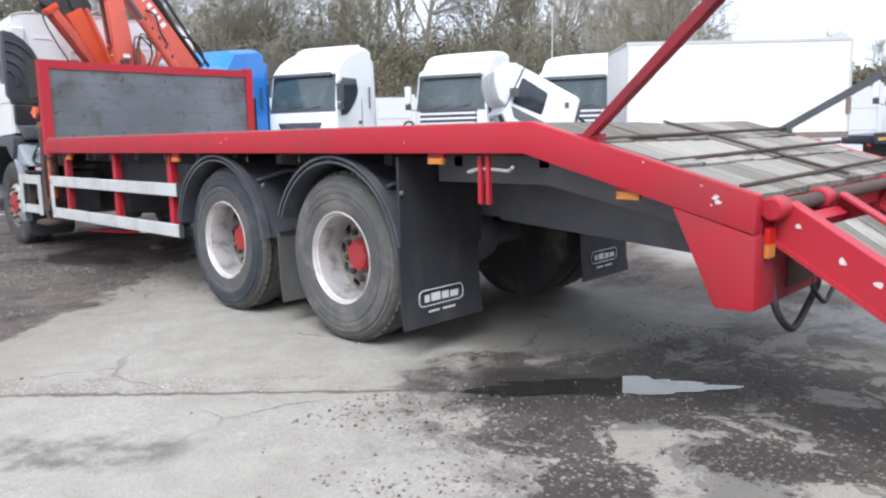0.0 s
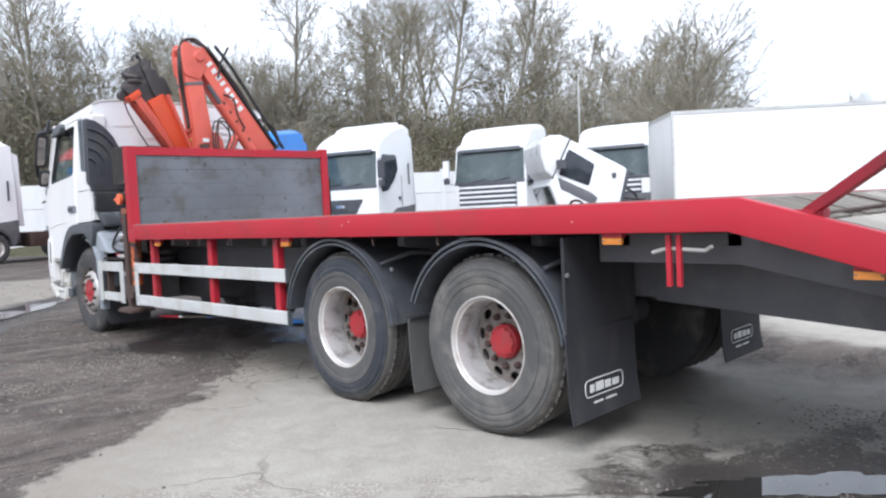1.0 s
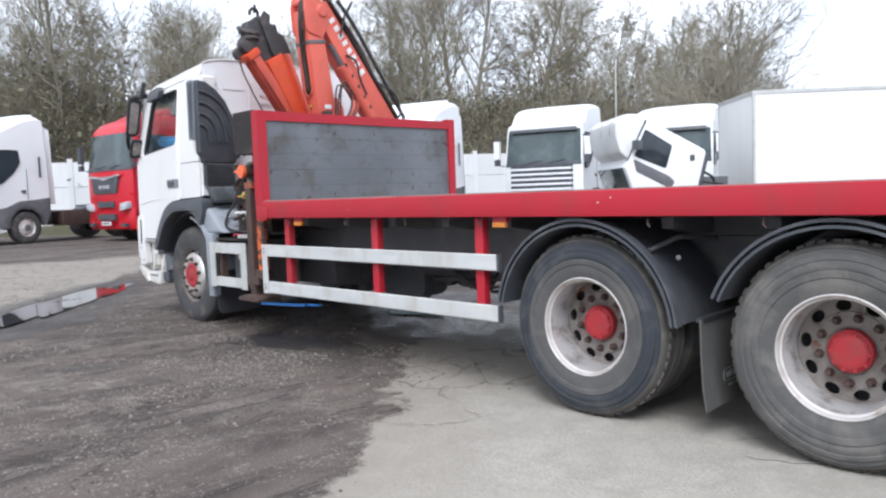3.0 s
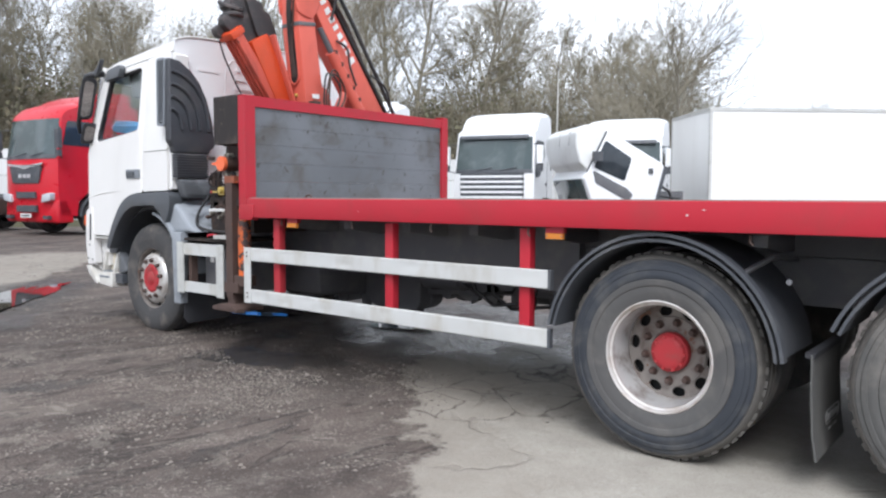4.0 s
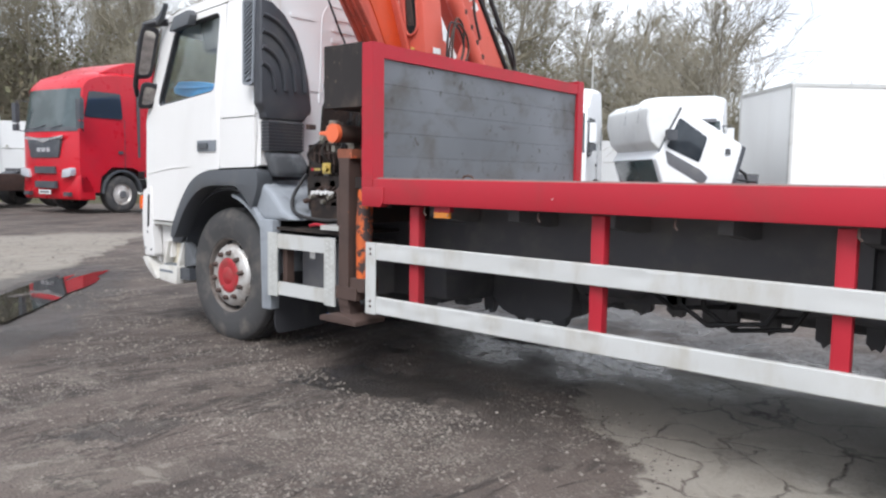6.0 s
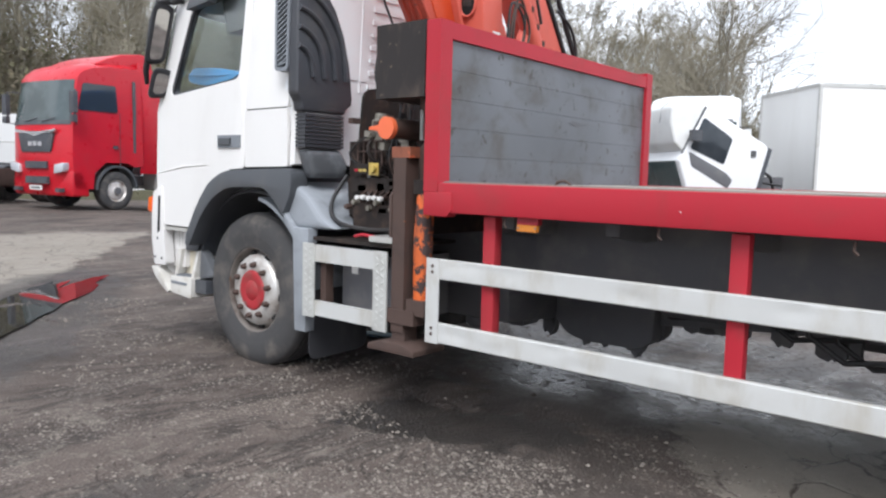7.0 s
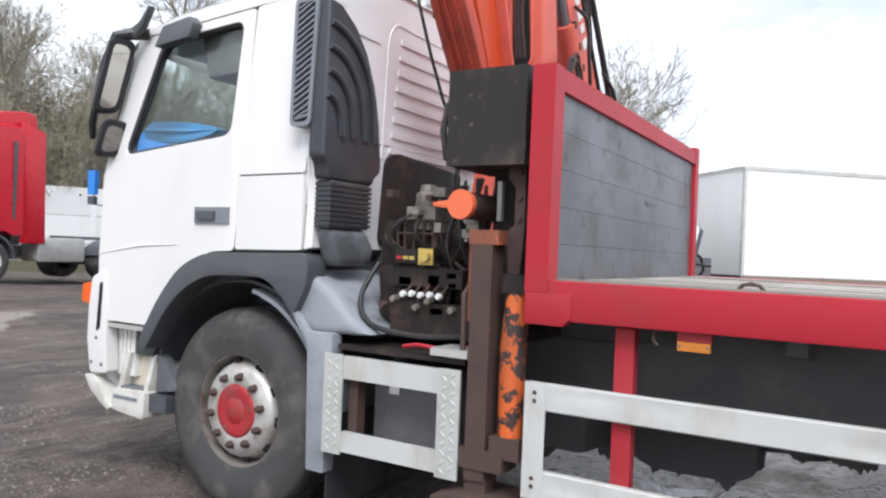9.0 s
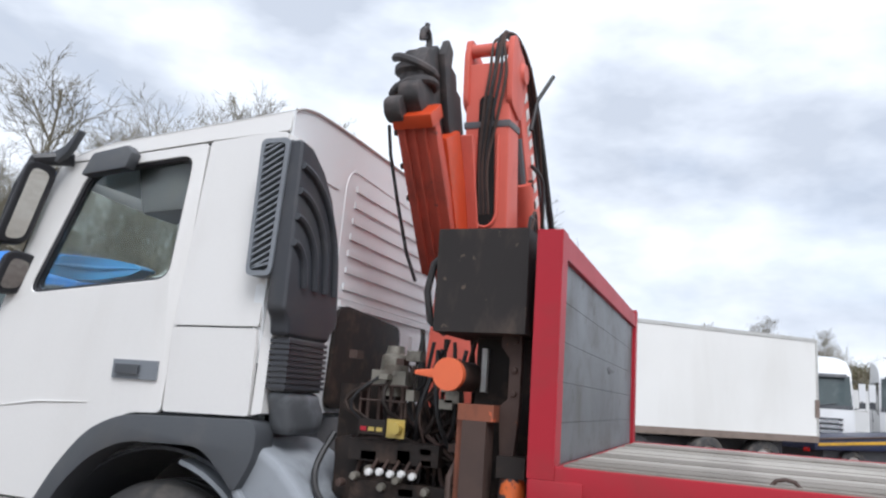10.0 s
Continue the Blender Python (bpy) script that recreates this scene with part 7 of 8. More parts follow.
part("jib_flange", slab_between((0.76, 2.7), (1.0, 2.1), 0.03, 0.03, 1.1, 1.26), M_ORANGE, jib)
HEAD = [(0.31, 2.72), (0.3, 2.79), (0.37, 2.83), (0.355, 2.91), (0.4, 2.99), (0.45, 3.0), (0.5, 3.05), (0.57, 3.03), (0.62, 2.95), (0.7, 2.92), (0.76, 2.82), (0.72, 2.66), (0.6, 2.52), (0.5, 2.57), (0.42, 2.64)]
hook = part("hook_head", prism(smooth_loop(HEAD, 0.02, 2), "x", 1.05, 1.15, 0.02), M_HEAD, crane, "dark grimy steel hook head")
part("rotator", lathe([(0.0, -0.12), (0.055, -0.12), (0.075, -0.1), (0.075, -0.05), (0.06, -0.035), (0.066, 0.02), (0.09, 0.035), (0.09, 0.06), (0.06, 0.08), (0.05, 0.13), (0.0, 0.13)], (1.075, 0.42, 2.84), 18, axis="z"), M_HEAD, hook)
for z0, tilt in ((2.8, 0.03), (2.91, -0.04)):
    strap = [(1.075 + 0.095 * math.cos(a), 0.43 + 0.095 * math.sin(a), z0 + tilt * math.cos(a)) for a in np.linspace(-2.9, 0.9, 14)]
    part("hook_strap", tube(strap, [0.012] + [0.02] * 12 + [0.012], 8), M_HEAD, hook)
part("hook_plate", prism([(0.5, 3.0), (0.55, 3.09), (0.62, 3.06), (0.61, 2.98), (0.68, 2.97), (0.7, 2.9), (0.76, 2.89), (0.84, 2.72), (0.8, 2.64), (0.74, 2.7), (0.7, 2.62), (0.62, 2.7)], "x", 1.15, 1.185, 0.008), M_HEAD, hook)
part("hook_clevis", prism(smooth_loop([(0.29, 2.64), (0.27, 2.7), (0.33, 2.75), (0.4, 2.7), (0.36, 2.62)], 0.02, 2), "x", 1.0, 1.08, 0.01), M_HEAD, hook)
part("hook_eye", tube([(1.09, 0.49 + 0.045 * math.cos(a), 3.07 + 0.05 * math.sin(a)) for a in np.linspace(-0.4, 3.5, 12)], 0.016, 8), M_HEAD, hook)
part("hook_pin", tube([(1.08, 0.5, 3.08), (1.085, 0.51, 3.16)], 0.013, 8), M_HEAD, hook)
part("jib_chain", tube([(1.0, 0.36, 2.62), (1.0, 0.4, 2.5), (1.01, 0.5, 2.3), (1.02, 0.62, 2.1), (1.05, 0.68, 1.98)], 0.008, 6), M_HOSE, jib)
for i in range(3):
    part("jib_grommet", tube([(0.985, 0.46 + 0.1 * i, 2.62 - 0.125 * i), (1.0, 0.46 + 0.1 * i, 2.62 - 0.125 * i)], 0.015, 8), M_RUST, jib)


def hose(points, r=0.014, mat=None):
    pts = [Vector(p) for p in points]
    fine = []
    for i in range(len(pts) - 1):
        p0, p1, p2, p3 = pts[max(i - 1, 0)], pts[i], pts[i + 1], pts[min(i + 2, len(pts) - 1)]
        for s in range(5):
            t = s / 5
            fine.append(0.5 * ((2 * p1) + (p2 - p0) * t + (2 * p0 - 5 * p1 + 4 * p2 - p3) * t * t + (3 * p1 - p0 - 3 * p2 + p3) * t ** 3))
    fine.append(pts[-1])
    return part("hose", tube(fine, r, 7), mat or M_HOSE, crane)


hx = BX + 0.15
rng_h = random.Random(12)
for i in range(5):
    o = 0.013 * i
    j = [rng_h.uniform(-0.014, 0.014) for _ in range(6)]
    hose([(BX - 0.03 + o, face_y(2.36), 2.36), (BX - 0.03 + o + j[0], face_y(2.6) - 0.012, 2.6), (BX - 0.015 + o * 1.4 + j[1], face_y(2.9) - 0.018 - 0.012 * (i % 2), 2.88), (BX + 0.01 + o * 1.7 + j[2], face_y(3.02) - 0.02, 3.06), (BX + 0.03 + o + j[3], 0.91, 3.24 + 0.02 * (i % 3)), (BX + 0.05 + o, 1.06, 3.3 + j[4]), (BX + 0.09 + o, 1.24, 3.16), (BX + 0.08 + o, 1.5 + o, 2.82), (BX + 0.07 + o * 0.6, 1.72 + o, 2.5)], 0.008, M_HOSE if i % 2 else M_RUST)
for i in range(3):
    o, q = 0.03 * i, rng_h.uniform(-0.06, 0.06)
    hose([(hx, 1.2 + o, 2.02), (hx + 0.02, 1.17 + o, 2.22 + q), (hx + 0.03, 1.24 + o + q, 2.44 + q), (hx + 0.02, 1.33 + o, 2.4 + q), (hx, 1.35 + o - q, 2.22), (hx, 1.28 + o, 2.03)], 0.009, M_RUST if i else M_HOSE)
hose([(hx - 0.02, 1.36, 2.72), (hx + 0.02, 1.46, 2.66), (hx + 0.02, 1.5, 2.5), (hx, 1.6, 2.34)], 0.011)
hose([(hx, 1.8, 2.46), (hx + 0.02, 1.98, 2.36), (hx + 0.03, 2.04, 2.16), (hx, 1.9, 2.06)], 0.011)
hose([(BX + 0.1, 1.3, 3.26), (BX + 0.12, 1.5, 3.02), (BX + 0.14, 1.8, 2.58), (BX + 0.15, 2.12, 2.12)], 0.02)
for i in range(5):
    part("fitting", box(hx - 0.03, hx - 0.005, 1.34 + 0.075 * i, 1.365 + 0.075 * i, 2.6 - 0.1 * i, 2.635 - 0.1 * i, 0.008), M_RUST, crane)
part("antenna_hose", tube([(BX + 0.13, 1.3, 2.9), (BX + 0.15, 1.34, 3.08), (BX + 0.22, 1.4, 3.24)], 0.012, 8), M_HOSE, crane)
part("band", slab_between((1.02, 2.80), (1.016, 2.835), 0.205, 0.205, BX - 0.12, BX + 0.12, 0.004), M_CHASSIS, inner)
part("valve_body", box(hx - 0.02, hx + 0.05, 1.02, 1.1, 2.02, 2.14, 0.01), M_RUST, crane)
part("warning_label", box(hx - 0.019, hx - 0.014, 1.06, 1.14, 2.17, 2.21, 0.001), M_LETTER, crane)
# maker's lettering as plain blocks along the main boom
p, q = Vector((1.215, 3.04)), Vector((1.575, 2.57))
for i in range(8):
    c = p.lerp(q, i / 7)
    d = (q - p).normalized()
    hgt = (0.075, 0.06, 0.075, 0.07, 0.055, 0.075, 0.065, 0.07)[i]
    b = slab_between(c - d * 0.03, c + d * (0.024 if i % 3 else 0.012), hgt, 0.07, BX + 0.1155, BX + 0.119, 0.0)
    part("letter_block", b, M_LETTER, main_boom)

# base: slew column, outrigger beam, legs
part("base_beam", box(1.02, 1.62, 0.24, FAR - 0.24, 1.0, 1.14, 0.015), M_OIL_SHADE, crane, "dark outrigger beam across the chassis")
part("slew_case", box(CX - 0.35, CX + 0.35, 0.75, 1.7, 1.14, 1.42, 0.03), M_OIL_SHADE, crane)
for side, y0 in ((0, 0.03), (1, FAR - 0.15)):
    leg = part("outrigger_leg", box(1.535, 1.622, y0, y0 + 0.1, 0.5, 1.4, 0.008), M_RUST, crane, "rusty brown outrigger leg")
    part("leg_foot", prism([(1.42, 0.40), (1.42, 0.43), (1.52, 0.455), (1.66, 0.455), (1.75, 0.43), (1.75, 0.40)], "y", y0 - 0.06, y0 + 0.2, 0.008), M_RUST, leg)
    part("leg_shoe", box(1.535, 1.625, y0 + 0.01, y0 + 0.11, 0.44, 0.52, 0.008), M_RUST, leg)
    part("leg_collar", box(1.505, 1.70, y0 - 0.008, y0 + 0.13, 0.545, 0.62, 0.01), M_RUST, leg)
    part("leg_cap", box(1.515, 1.645, y0 + 0.005, y0 + 0.13, 1.4, 1.455, 0.01), M_RUSTORANGE, leg)
    part("leg_sleeve", prism([(1.505, 1.1), (1.532, 1.1), (1.532, 1.43), (1.505, 1.43)], "y", y0 + 0.03, y0 + 0.13, 0.004), M_RUSTORANGE, leg)
    part("leg_ram", tube([(1.70, y0 + 0.06, 0.64), (1.70, y0 + 0.06, 1.0), (1.71, y0 + 0.06, 1.2), (1.71, y0 + 0.06, 1.25)], [0.048, 0.052, 0.046, 0.03], 18), M_PEEL, leg, "peeling orange hydraulic ram")
    part("ram_clevis", box(1.64, 1.765, y0 + 0.0, y0 + 0.12, 0.6, 0.68, 0.012), M_RUST, leg)
    part("leg_pipe", tube([(1.49, y0 + 0.04, 0.96), (1.485, y0 + 0.04, 1.2), (1.5, y0 + 0.08, 1.26), (1.56, y0 + 0.12, 1.27)], 0.012, 8), M_RUST, leg)
    part("leg_bracket", prism([(1.655, 1.25), (1.7, 1.25), (1.715, 1.45), (1.715, 1.74), (1.64, 1.74), (1.64, 1.66), (1.672, 1.62), (1.672, 1.48), (1.64, 1.45)], "y", y0 + 0.08, y0 + 0.12, 0.004), M_RUST, leg, "rusty bracket plate")
    part("back_plate", box(1.5, 1.76, y0 + 0.24, y0 + 0.27, 1.1, 1.74, 0.006), M_OIL_SHADE, leg)
    for zz in (1.5, 1.58, 1.68):
        part("bolt", lathe([(0.0, -0.012), (0.01, -0.01), (0.012, 0.0)], (1.693, y0 + 0.08, zz), 8), M_RUST, leg)
    part("ram_head", box(1.66, 1.76, y0 + 0.02, y0 + 0.11, 1.22, 1.29, 0.015), M_OIL_SHADE, leg)
beam = part("outrigger_tube", tube([(1.47, 0.06, 1.552), (1.47, 0.5, 1.552)], 0.055, 20), M_RUST, crane, "rusty outrigger tube")
part("end_cap", tube([(1.47, 0.03, 1.552), (1.47, 0.062, 1.552)], 0.058, 22), M_CAP, beam, "bright orange plastic end cap")
part("cap_tab", prism([(1.34, 1.545), (1.42, 1.535), (1.42, 1.57), (1.34, 1.56)], "y", 0.035, 0.05, 0.004), M_CAP, beam)
part("battery_box", box(1.405, 1.745, 0.02, 0.42, 1.70, 2.07, 0.012), M_BOXBLACK, crane, "faded black storage box")

# valve block and plumbing
valve = part("valve_block", box(1.0, 1.38, 0.24, 0.44, 1.21, 1.29, 0.02), M_OIL_SHADE, crane, "oily valve block with white knobs")
for i in range(5):
    part("knob", lathe([(0.0, -0.02), (0.012, -0.018), (0.015, -0.005), (0.012, 0.01), (0.0, 0.01)], (1.13 + i * 0.045, 0.17, 1.178 + 0.004 * (i % 2)), 12), M_LETTER, valve, "white knob")
    part("knob_stem", tube([(1.13 + i * 0.045, 0.18, 1.178), (1.13 + i * 0.045, 0.24, 1.22)], 0.006, 6), M_RUST, valve)
part("decal", box(1.17, 1.245, 0.212, 0.219, 1.305, 1.375, 0.002), M_BRASS, valve, "yellow instruction plate")
part("decal_strip", box(1.05, 1.165, 0.209, 0.216, 1.312, 1.37, 0.001), M_OIL_SHADE, valve)
part("decal_knob", lathe([(0.0, -0.03), (0.02, -0.03), (0.024, 0.0)], (1.215, 0.215, 1.34), 14), M_BRASS, valve)
part("filter", lathe([(0.0, 0.2), (0.035, 0.2), (0.04, 0.17), (0.055, 0.16), (0.06, 0.1), (0.055, 0.0), (0.0, 0.0)], (1.12, 0.36, 1.46), 18, axis="z"), M_DIRTYALU, crane, "dirty alloy filter housing")
part("filter_head", box(1.05, 1.2, 0.29, 0.43, 1.50, 1.56, 0.01), M_DIRTYALU, crane)
part("pump", lathe([(0.0, 0.0), (0.06, 0.0), (0.07, 0.03), (0.07, 0.15), (0.05, 0.18), (0.0, 0.18)], (1.0, 0.34, 1.1), 16, axis="x"), M_OIL_SHADE, crane)
random.seed(9)
for i in range(44):
    x0, y0 = random.uniform(1.04, 1.47), random.uniform(0.32, 0.7)
    x1, y1 = random.uniform(1.06, 1.5), random.uniform(0.28, 0.7)
    hose([(x0, y0, 1.05), (x0 + random.uniform(-0.08, 0.08), y0 - 0.06, 1.2), (x1 + random.uniform(-0.1, 0.1), y1 - 0.05, 1.4), (x1, y1, random.uniform(1.5, 1.75))], random.uniform(0.005, 0.011), random.choice([M_HOSE, M_OIL_SHADE, M_OIL_SHADE, M_RUST]))
hose([(0.9, 0.3, 1.3), (0.88, 0.2, 1.15), (0.98, 0.14, 1.04), (1.2, 0.2, 1.0), (1.45, 0.26, 1.02)], 0.013)
for i in range(4):
    part("rigid_pipe", tube([(1.04 + 0.05 * i, 0.3, 1.36), (1.04 + 0.05 * i, 0.3, 1.52)], 0.008, 6), M_RUST, crane)

# step frame and battery tray between wheel and leg
step = part("step_frame", box(0.93, 1.41, 0.024, 0.05, 0.81, 0.905, 0.006), M_GUARD, lorry, "white side frame with chequer plate ends")
part("rail", box(0.93, 1.41, 0.024, 0.05, 0.5, 0.585, 0.006), M_GUARD, step)
for x0 in (0.832, 1.412):
    pl = part("chequer_plate", box(x0, x0 + 0.1, 0.014, 0.024, 0.488, 0.912, 0.003), M_CHEQUER, step, "bright chequer plate")
    bar_mesh = finish(lathe([(0.0, -0.004), (0.006, -0.003), (0.01, 0.0)], (0, 0, 0), 8), "tread_stud")
    bar_mesh.materials.append(M_CHEQUER)
    for i in range(11):
        for j in range(2):
            ob = new("tread_stud", bar_mesh)
            ob.parent = pl
            ob.matrix_basis = pose(x0 + 0.03 + 0.04 * j, 0.014, 0.512 + 0.036 * i + 0.018 * j, 0, 45 if (i + j) % 2 else -45, 0) @ Matrix.Diagonal((0.6, 0.6, 1.7, 1))
# dark finish paints the shade of the hollow behind the step frame
part("top_plate", box(0.86, 1.5, 0.07, 0.62, 0.925, 0.945, 0.006), M_OIL_SHADE, step)
part("battery_tray", box(0.98, 1.42, 0.2, 0.66, 0.5, 0.86, 0.02), M_CHASSIS, step, "dark battery tray")
part("bracket", box(0.94, 0.985, 0.06, 0.12, 0.5, 0.9, 0.006), M_RUST, step)
part("tray_label", box(1.06, 1.11, 0.195, 0.2, 0.74, 0.79, 0.002), M_LETTER, step)
part("red_cable", tube([(1.2, 0.08, 0.97), (1.28, 0.06, 0.985), (1.38, 0.09, 0.975), (1.45, 0.2, 0.98)], 0.009, 6), M_RED, step)
part("alloy_cover", box(1.36, 1.53, 0.03, 0.2, 0.956, 0.985, 0.008), M_ALU, step)

part("box_hose", tube([(1.41, 0.1, 2.0), (1.37, 0.08, 1.95), (1.35, 0.08, 1.85), (1.37, 0.08, 1.74), (1.42, 0.12, 1.70)], 0.014, 7), M_HOSE, crane)
for i in range(14):
    x0, z0 = random.uniform(0.95, 1.45), random.uniform(1.08, 1.6)
    part("fitting", box(x0, x0 + random.uniform(0.03, 0.07), 0.24, 0.3, z0, z0 + random.uniform(0.02, 0.05), 0.008), random.choice([M_OIL_SHADE, M_RUST, M_OIL_SHADE, M_DIRTYALU]), crane)
for i in range(3):
    part("decal_mark", box(1.06 + 0.034 * i, 1.085 + 0.034 * i, 0.206, 0.21, 1.325, 1.34, 0.0), M_BRASS if i else M_RED, crane, smooth=False)
for yy in (0.32, 0.5):
    part("rail_bracket", box(0.9, 1.0, yy, yy + 0.05, 1.0, 1.5, 0.01), M_OIL_SHADE, crane)
part("white_strip", box(1.53, 1.55, 0.24, 0.28, 1.5, 1.66, 0.003), M_LETTER, crane)

random.seed(21)
for i in range(7):
    x0 = 0.98 + 0.06 * i
    part("banjo_union", lathe([(0.0, -0.02), (0.014, -0.018), (0.018, 0.0), (0.014, 0.03), (0.0, 0.03)], (x0, 0.23, 1.12 + 0.03 * (i % 3)), 8), random.choice([M_RUST, M_DIRTYALU]), crane)
part("wire_guard", tube([(1.02, 0.27, 1.38), (1.02, 0.27, 1.5), (1.22, 0.27, 1.5), (1.22, 0.27, 1.38)], 0.006, 6), M_RUST, crane)
part("wire_guard", tube([(1.02, 0.27, 1.44), (1.22, 0.27, 1.44)], 0.005, 6), M_RUST, crane)
part("grime_plate", prism([(0.92, 1.06), (0.9, 1.28), (0.98, 1.3), (1.04, 1.12), (1.02, 1.02)], "y", 0.3, 0.34, 0.008), M_OIL_SHADE, crane)

# ---- vehicles parked round the yard ----
TURN_ROW = 18.0


def yard_wheel(parent, x, y, r=0.5, width=0.3, sign=1, name="wheel"):
    """A plain lorry wheel whose outer face looks along sign * x."""
    def pr(*pairs):
        return [(a * r / 0.5, x + sign * b) for a, b in pairs]
    rim = part(name, lathe(pr((0.285, -0.03), (0.28, 0.0), (0.265, -0.02), (0.24, -0.05), (0.2, -0.02), (0.13, -0.015), (0.1, 0.01), (0.0, 0.015)), (0, y, r), 28, axis="x", caps=False), M_RIM, parent, "dull grey lorry wheel")
    part("tyre", lathe(pr((0.28, -0.05), (0.29, -0.005), (0.36, 0.01), (0.45, 0.0), (0.49, -0.03), (0.5, -0.07), (0.5, -width + 0.06), (0.48, -width), (0.28, -width)), (0, y, r), 36, axis="x", closed=True), M_TYRE, rim)
    part("hub", lathe(pr((0.11, -0.02), (0.1, 0.03), (0.0, 0.035)), (0, y, r), 16, axis="x", caps=False), M_CHASSIS, rim)


def tractor(style, paint, label, m, roof=3.75, lower=None, screen=(1.95, 2.85), group="parked tractor units"):
    """A parked tractor unit. Its front centre stands at the origin, facing -y."""
    t = thing("tractor_unit", label, "lorry", group, m)
    lift = 0.26 if style == "wing" else 0.0
    lower = lower or paint
    w = 1.24
    s0, s1 = screen
    # cab: a side profile drawn as (y, z), lofted across with a bowed front and a domed roof
    nose = [(0.10, 0.55), (0.03, 0.95), (0.0, 1.3), (0.02, s0 - 0.12), (0.26, s1 + 0.06)]
    tops = {"shield": [(0.3, s1 + 0.14), (0.42, s1 + 0.34), (0.7, s1 + 0.55), (1.1, s1 + 0.74), (1.6, roof - 0.08), (2.05, roof), (2.2, roof - 0.06)],
            "wing": [(0.3, s1 + 0.12), (0.36, s1 + 0.26), (0.52, s1 + 0.4), (0.8, s1 + 0.5), (1.3, s1 + 0.58), (2.1, s1 + 0.62), (2.2, s1 + 0.56)],
            "bars": [(0.28, s1 + 0.12), (0.28, s1 + 0.24), (0.36, s1 + 0.31), (0.62, s1 + 0.36), (0.78, s1 + 0.58), (0.98, roof - 0.13), (2.05, roof), (2.2, roof - 0.06)],
            "star": [(0.3, s1 + 0.12), (0.4, s1 + 0.3), (0.7, s1 + 0.48), (1.2, roof - 0.1), (2.05, roof), (2.2, roof - 0.06)]}[style]
    tail_line = [(2.22, 2.4), (2.22, 1.15), (1.95, 1.12), (1.75, 1.22), (1.1, 1.22), (0.78, 0.98), (0.72, 0.55)]
    prof = nose + tops + tail_line
    cols = [math.copysign(1 - (1 - abs(c)) ** 1.7, c) for c in np.linspace(-1, 1, 19)]

    def spread(c, y, z):
        """A profile point moved to its place across the cab."""
        n = abs(c)
        wx = w * (1 - 0.035 * max(0.0, z - s0))
        fy = y + (0.17 * n ** 3.5 * max(0.0, 1 - y / 0.6) if y < 0.6 else 0.0)
        fz = z - (0.13 * n ** 7 * min(1.0, (z - s1 - 0.1) / 0.25) if z > s1 + 0.1 else 0.0)
        return (c * wx, fy, fz)
    body = bm_new()
    rings = [[body.verts.new(spread(c, y, z)) for y, z in prof] for c in cols]
    for r0, r1 in zip(rings, rings[1:]):
        for i in range(len(prof)):
            j = (i + 1) % len(prof)
            body.faces.new((r0[i], r0[j], r1[j], r1[i]))
    body.faces.new(rings[0])
    body.faces.new(rings[-1])
    bmesh.ops.recalc_face_normals(body, faces=body.faces)
    cabb = part("cab", body, paint, t)
    if style == "wing":
        fin = prism([(0.95, s1 + 0.5), (1.3, s1 + 0.68), (1.75, roof - 0.08), (2.3, roof), (2.62, roof - 0.03), (2.7, s1 + 0.48)], "x", -w * 0.84, w * 0.84, 0.05, segments=3)
        part("roof_spoiler", fin, paint, cabb, "red roof spoiler")
        part("pillar_band", box(-w * 0.99 - 0.004, w * 0.99 + 0.004, 1.92, 2.0, 1.42, s1 + 0.15, 0.01), M_GREY_PLASTIC, cabb)
    if style == "shield":
        part("roof_ridge", prism([(0.95, s1 + 0.6), (1.25, s1 + 0.86), (1.6, roof), (2.06, roof + 0.05), (2.12, roof - 0.1)], "x", -w * 0.72, w * 0.72, 0.05, segments=3), paint, cabb)

    # windscreen: follows the rake, slightly proud
    def rake(z):
        return 0.02 + (z - (s0 - 0.12)) * 0.24 / (s1 + 0.18 - s0)

    def pane(z0, z1, half, proud, mat, name, label):
        sc = bm_new()
        grid = []
        for z in (z0, 0.5 * (z0 + z1), z1):
            grid.append([sc.verts.new((x, y - proud, zz)) for x, y, zz in (spread(c * half, rake(z), z) for c in np.linspace(-1, 1, 15))])
        for r0, r1 in zip(grid, grid[1:]):
            for i in range(14):
                sc.faces.new((r0[i], r0[i + 1], r1[i + 1], r1[i]))
        bmesh.ops.recalc_face_normals(sc, faces=sc.faces)
        bmesh.ops.solidify(sc, geom=sc.faces[:], thickness=0.01)
        return part(name, sc, mat, cabb, label)
    ws = pane(s0 - 0.02, s1 + 0.04, 0.955, 0.012, M_DARKGLASS, "windscreen", "dark reflecting windscreen")
    pane(s0 - 0.07, s0 + 0.04, 0.965, 0.018, M_BLACK, "scuttle", "black strip below the windscreen")
    for sx in (-0.5, 0.25):
        part("wiper", tube([(sx, rake(s0) - 0.03, s0), (sx + 0.5, rake(s0 + 0.12) - 0.03, s0 + 0.1)], 0.012, 5), M_BLACK, ws)
    if style in ("shield", "bars", "star"):
        part("sun_visor", prism([(rake(s1) - 0.12, s1 - 0.02), (rake(s1) - 0.03, s1 + 0.05), (rake(s1) + 0.02, s1 + 0.1), (rake(s1) - 0.1, s1 + 0.05)], "x", -w * 0.86, w * 0.86, 0.015), M_BLACK, cabb, "smoked sun visor")
    # grille and bumper
    if style == "bars":
        for i in range(5):
            part("grille_bar", box(-0.95, 0.95, -0.04, 0.03, 1.2 + i * 0.15, 1.262 + i * 0.15, 0.015), paint, cabb)
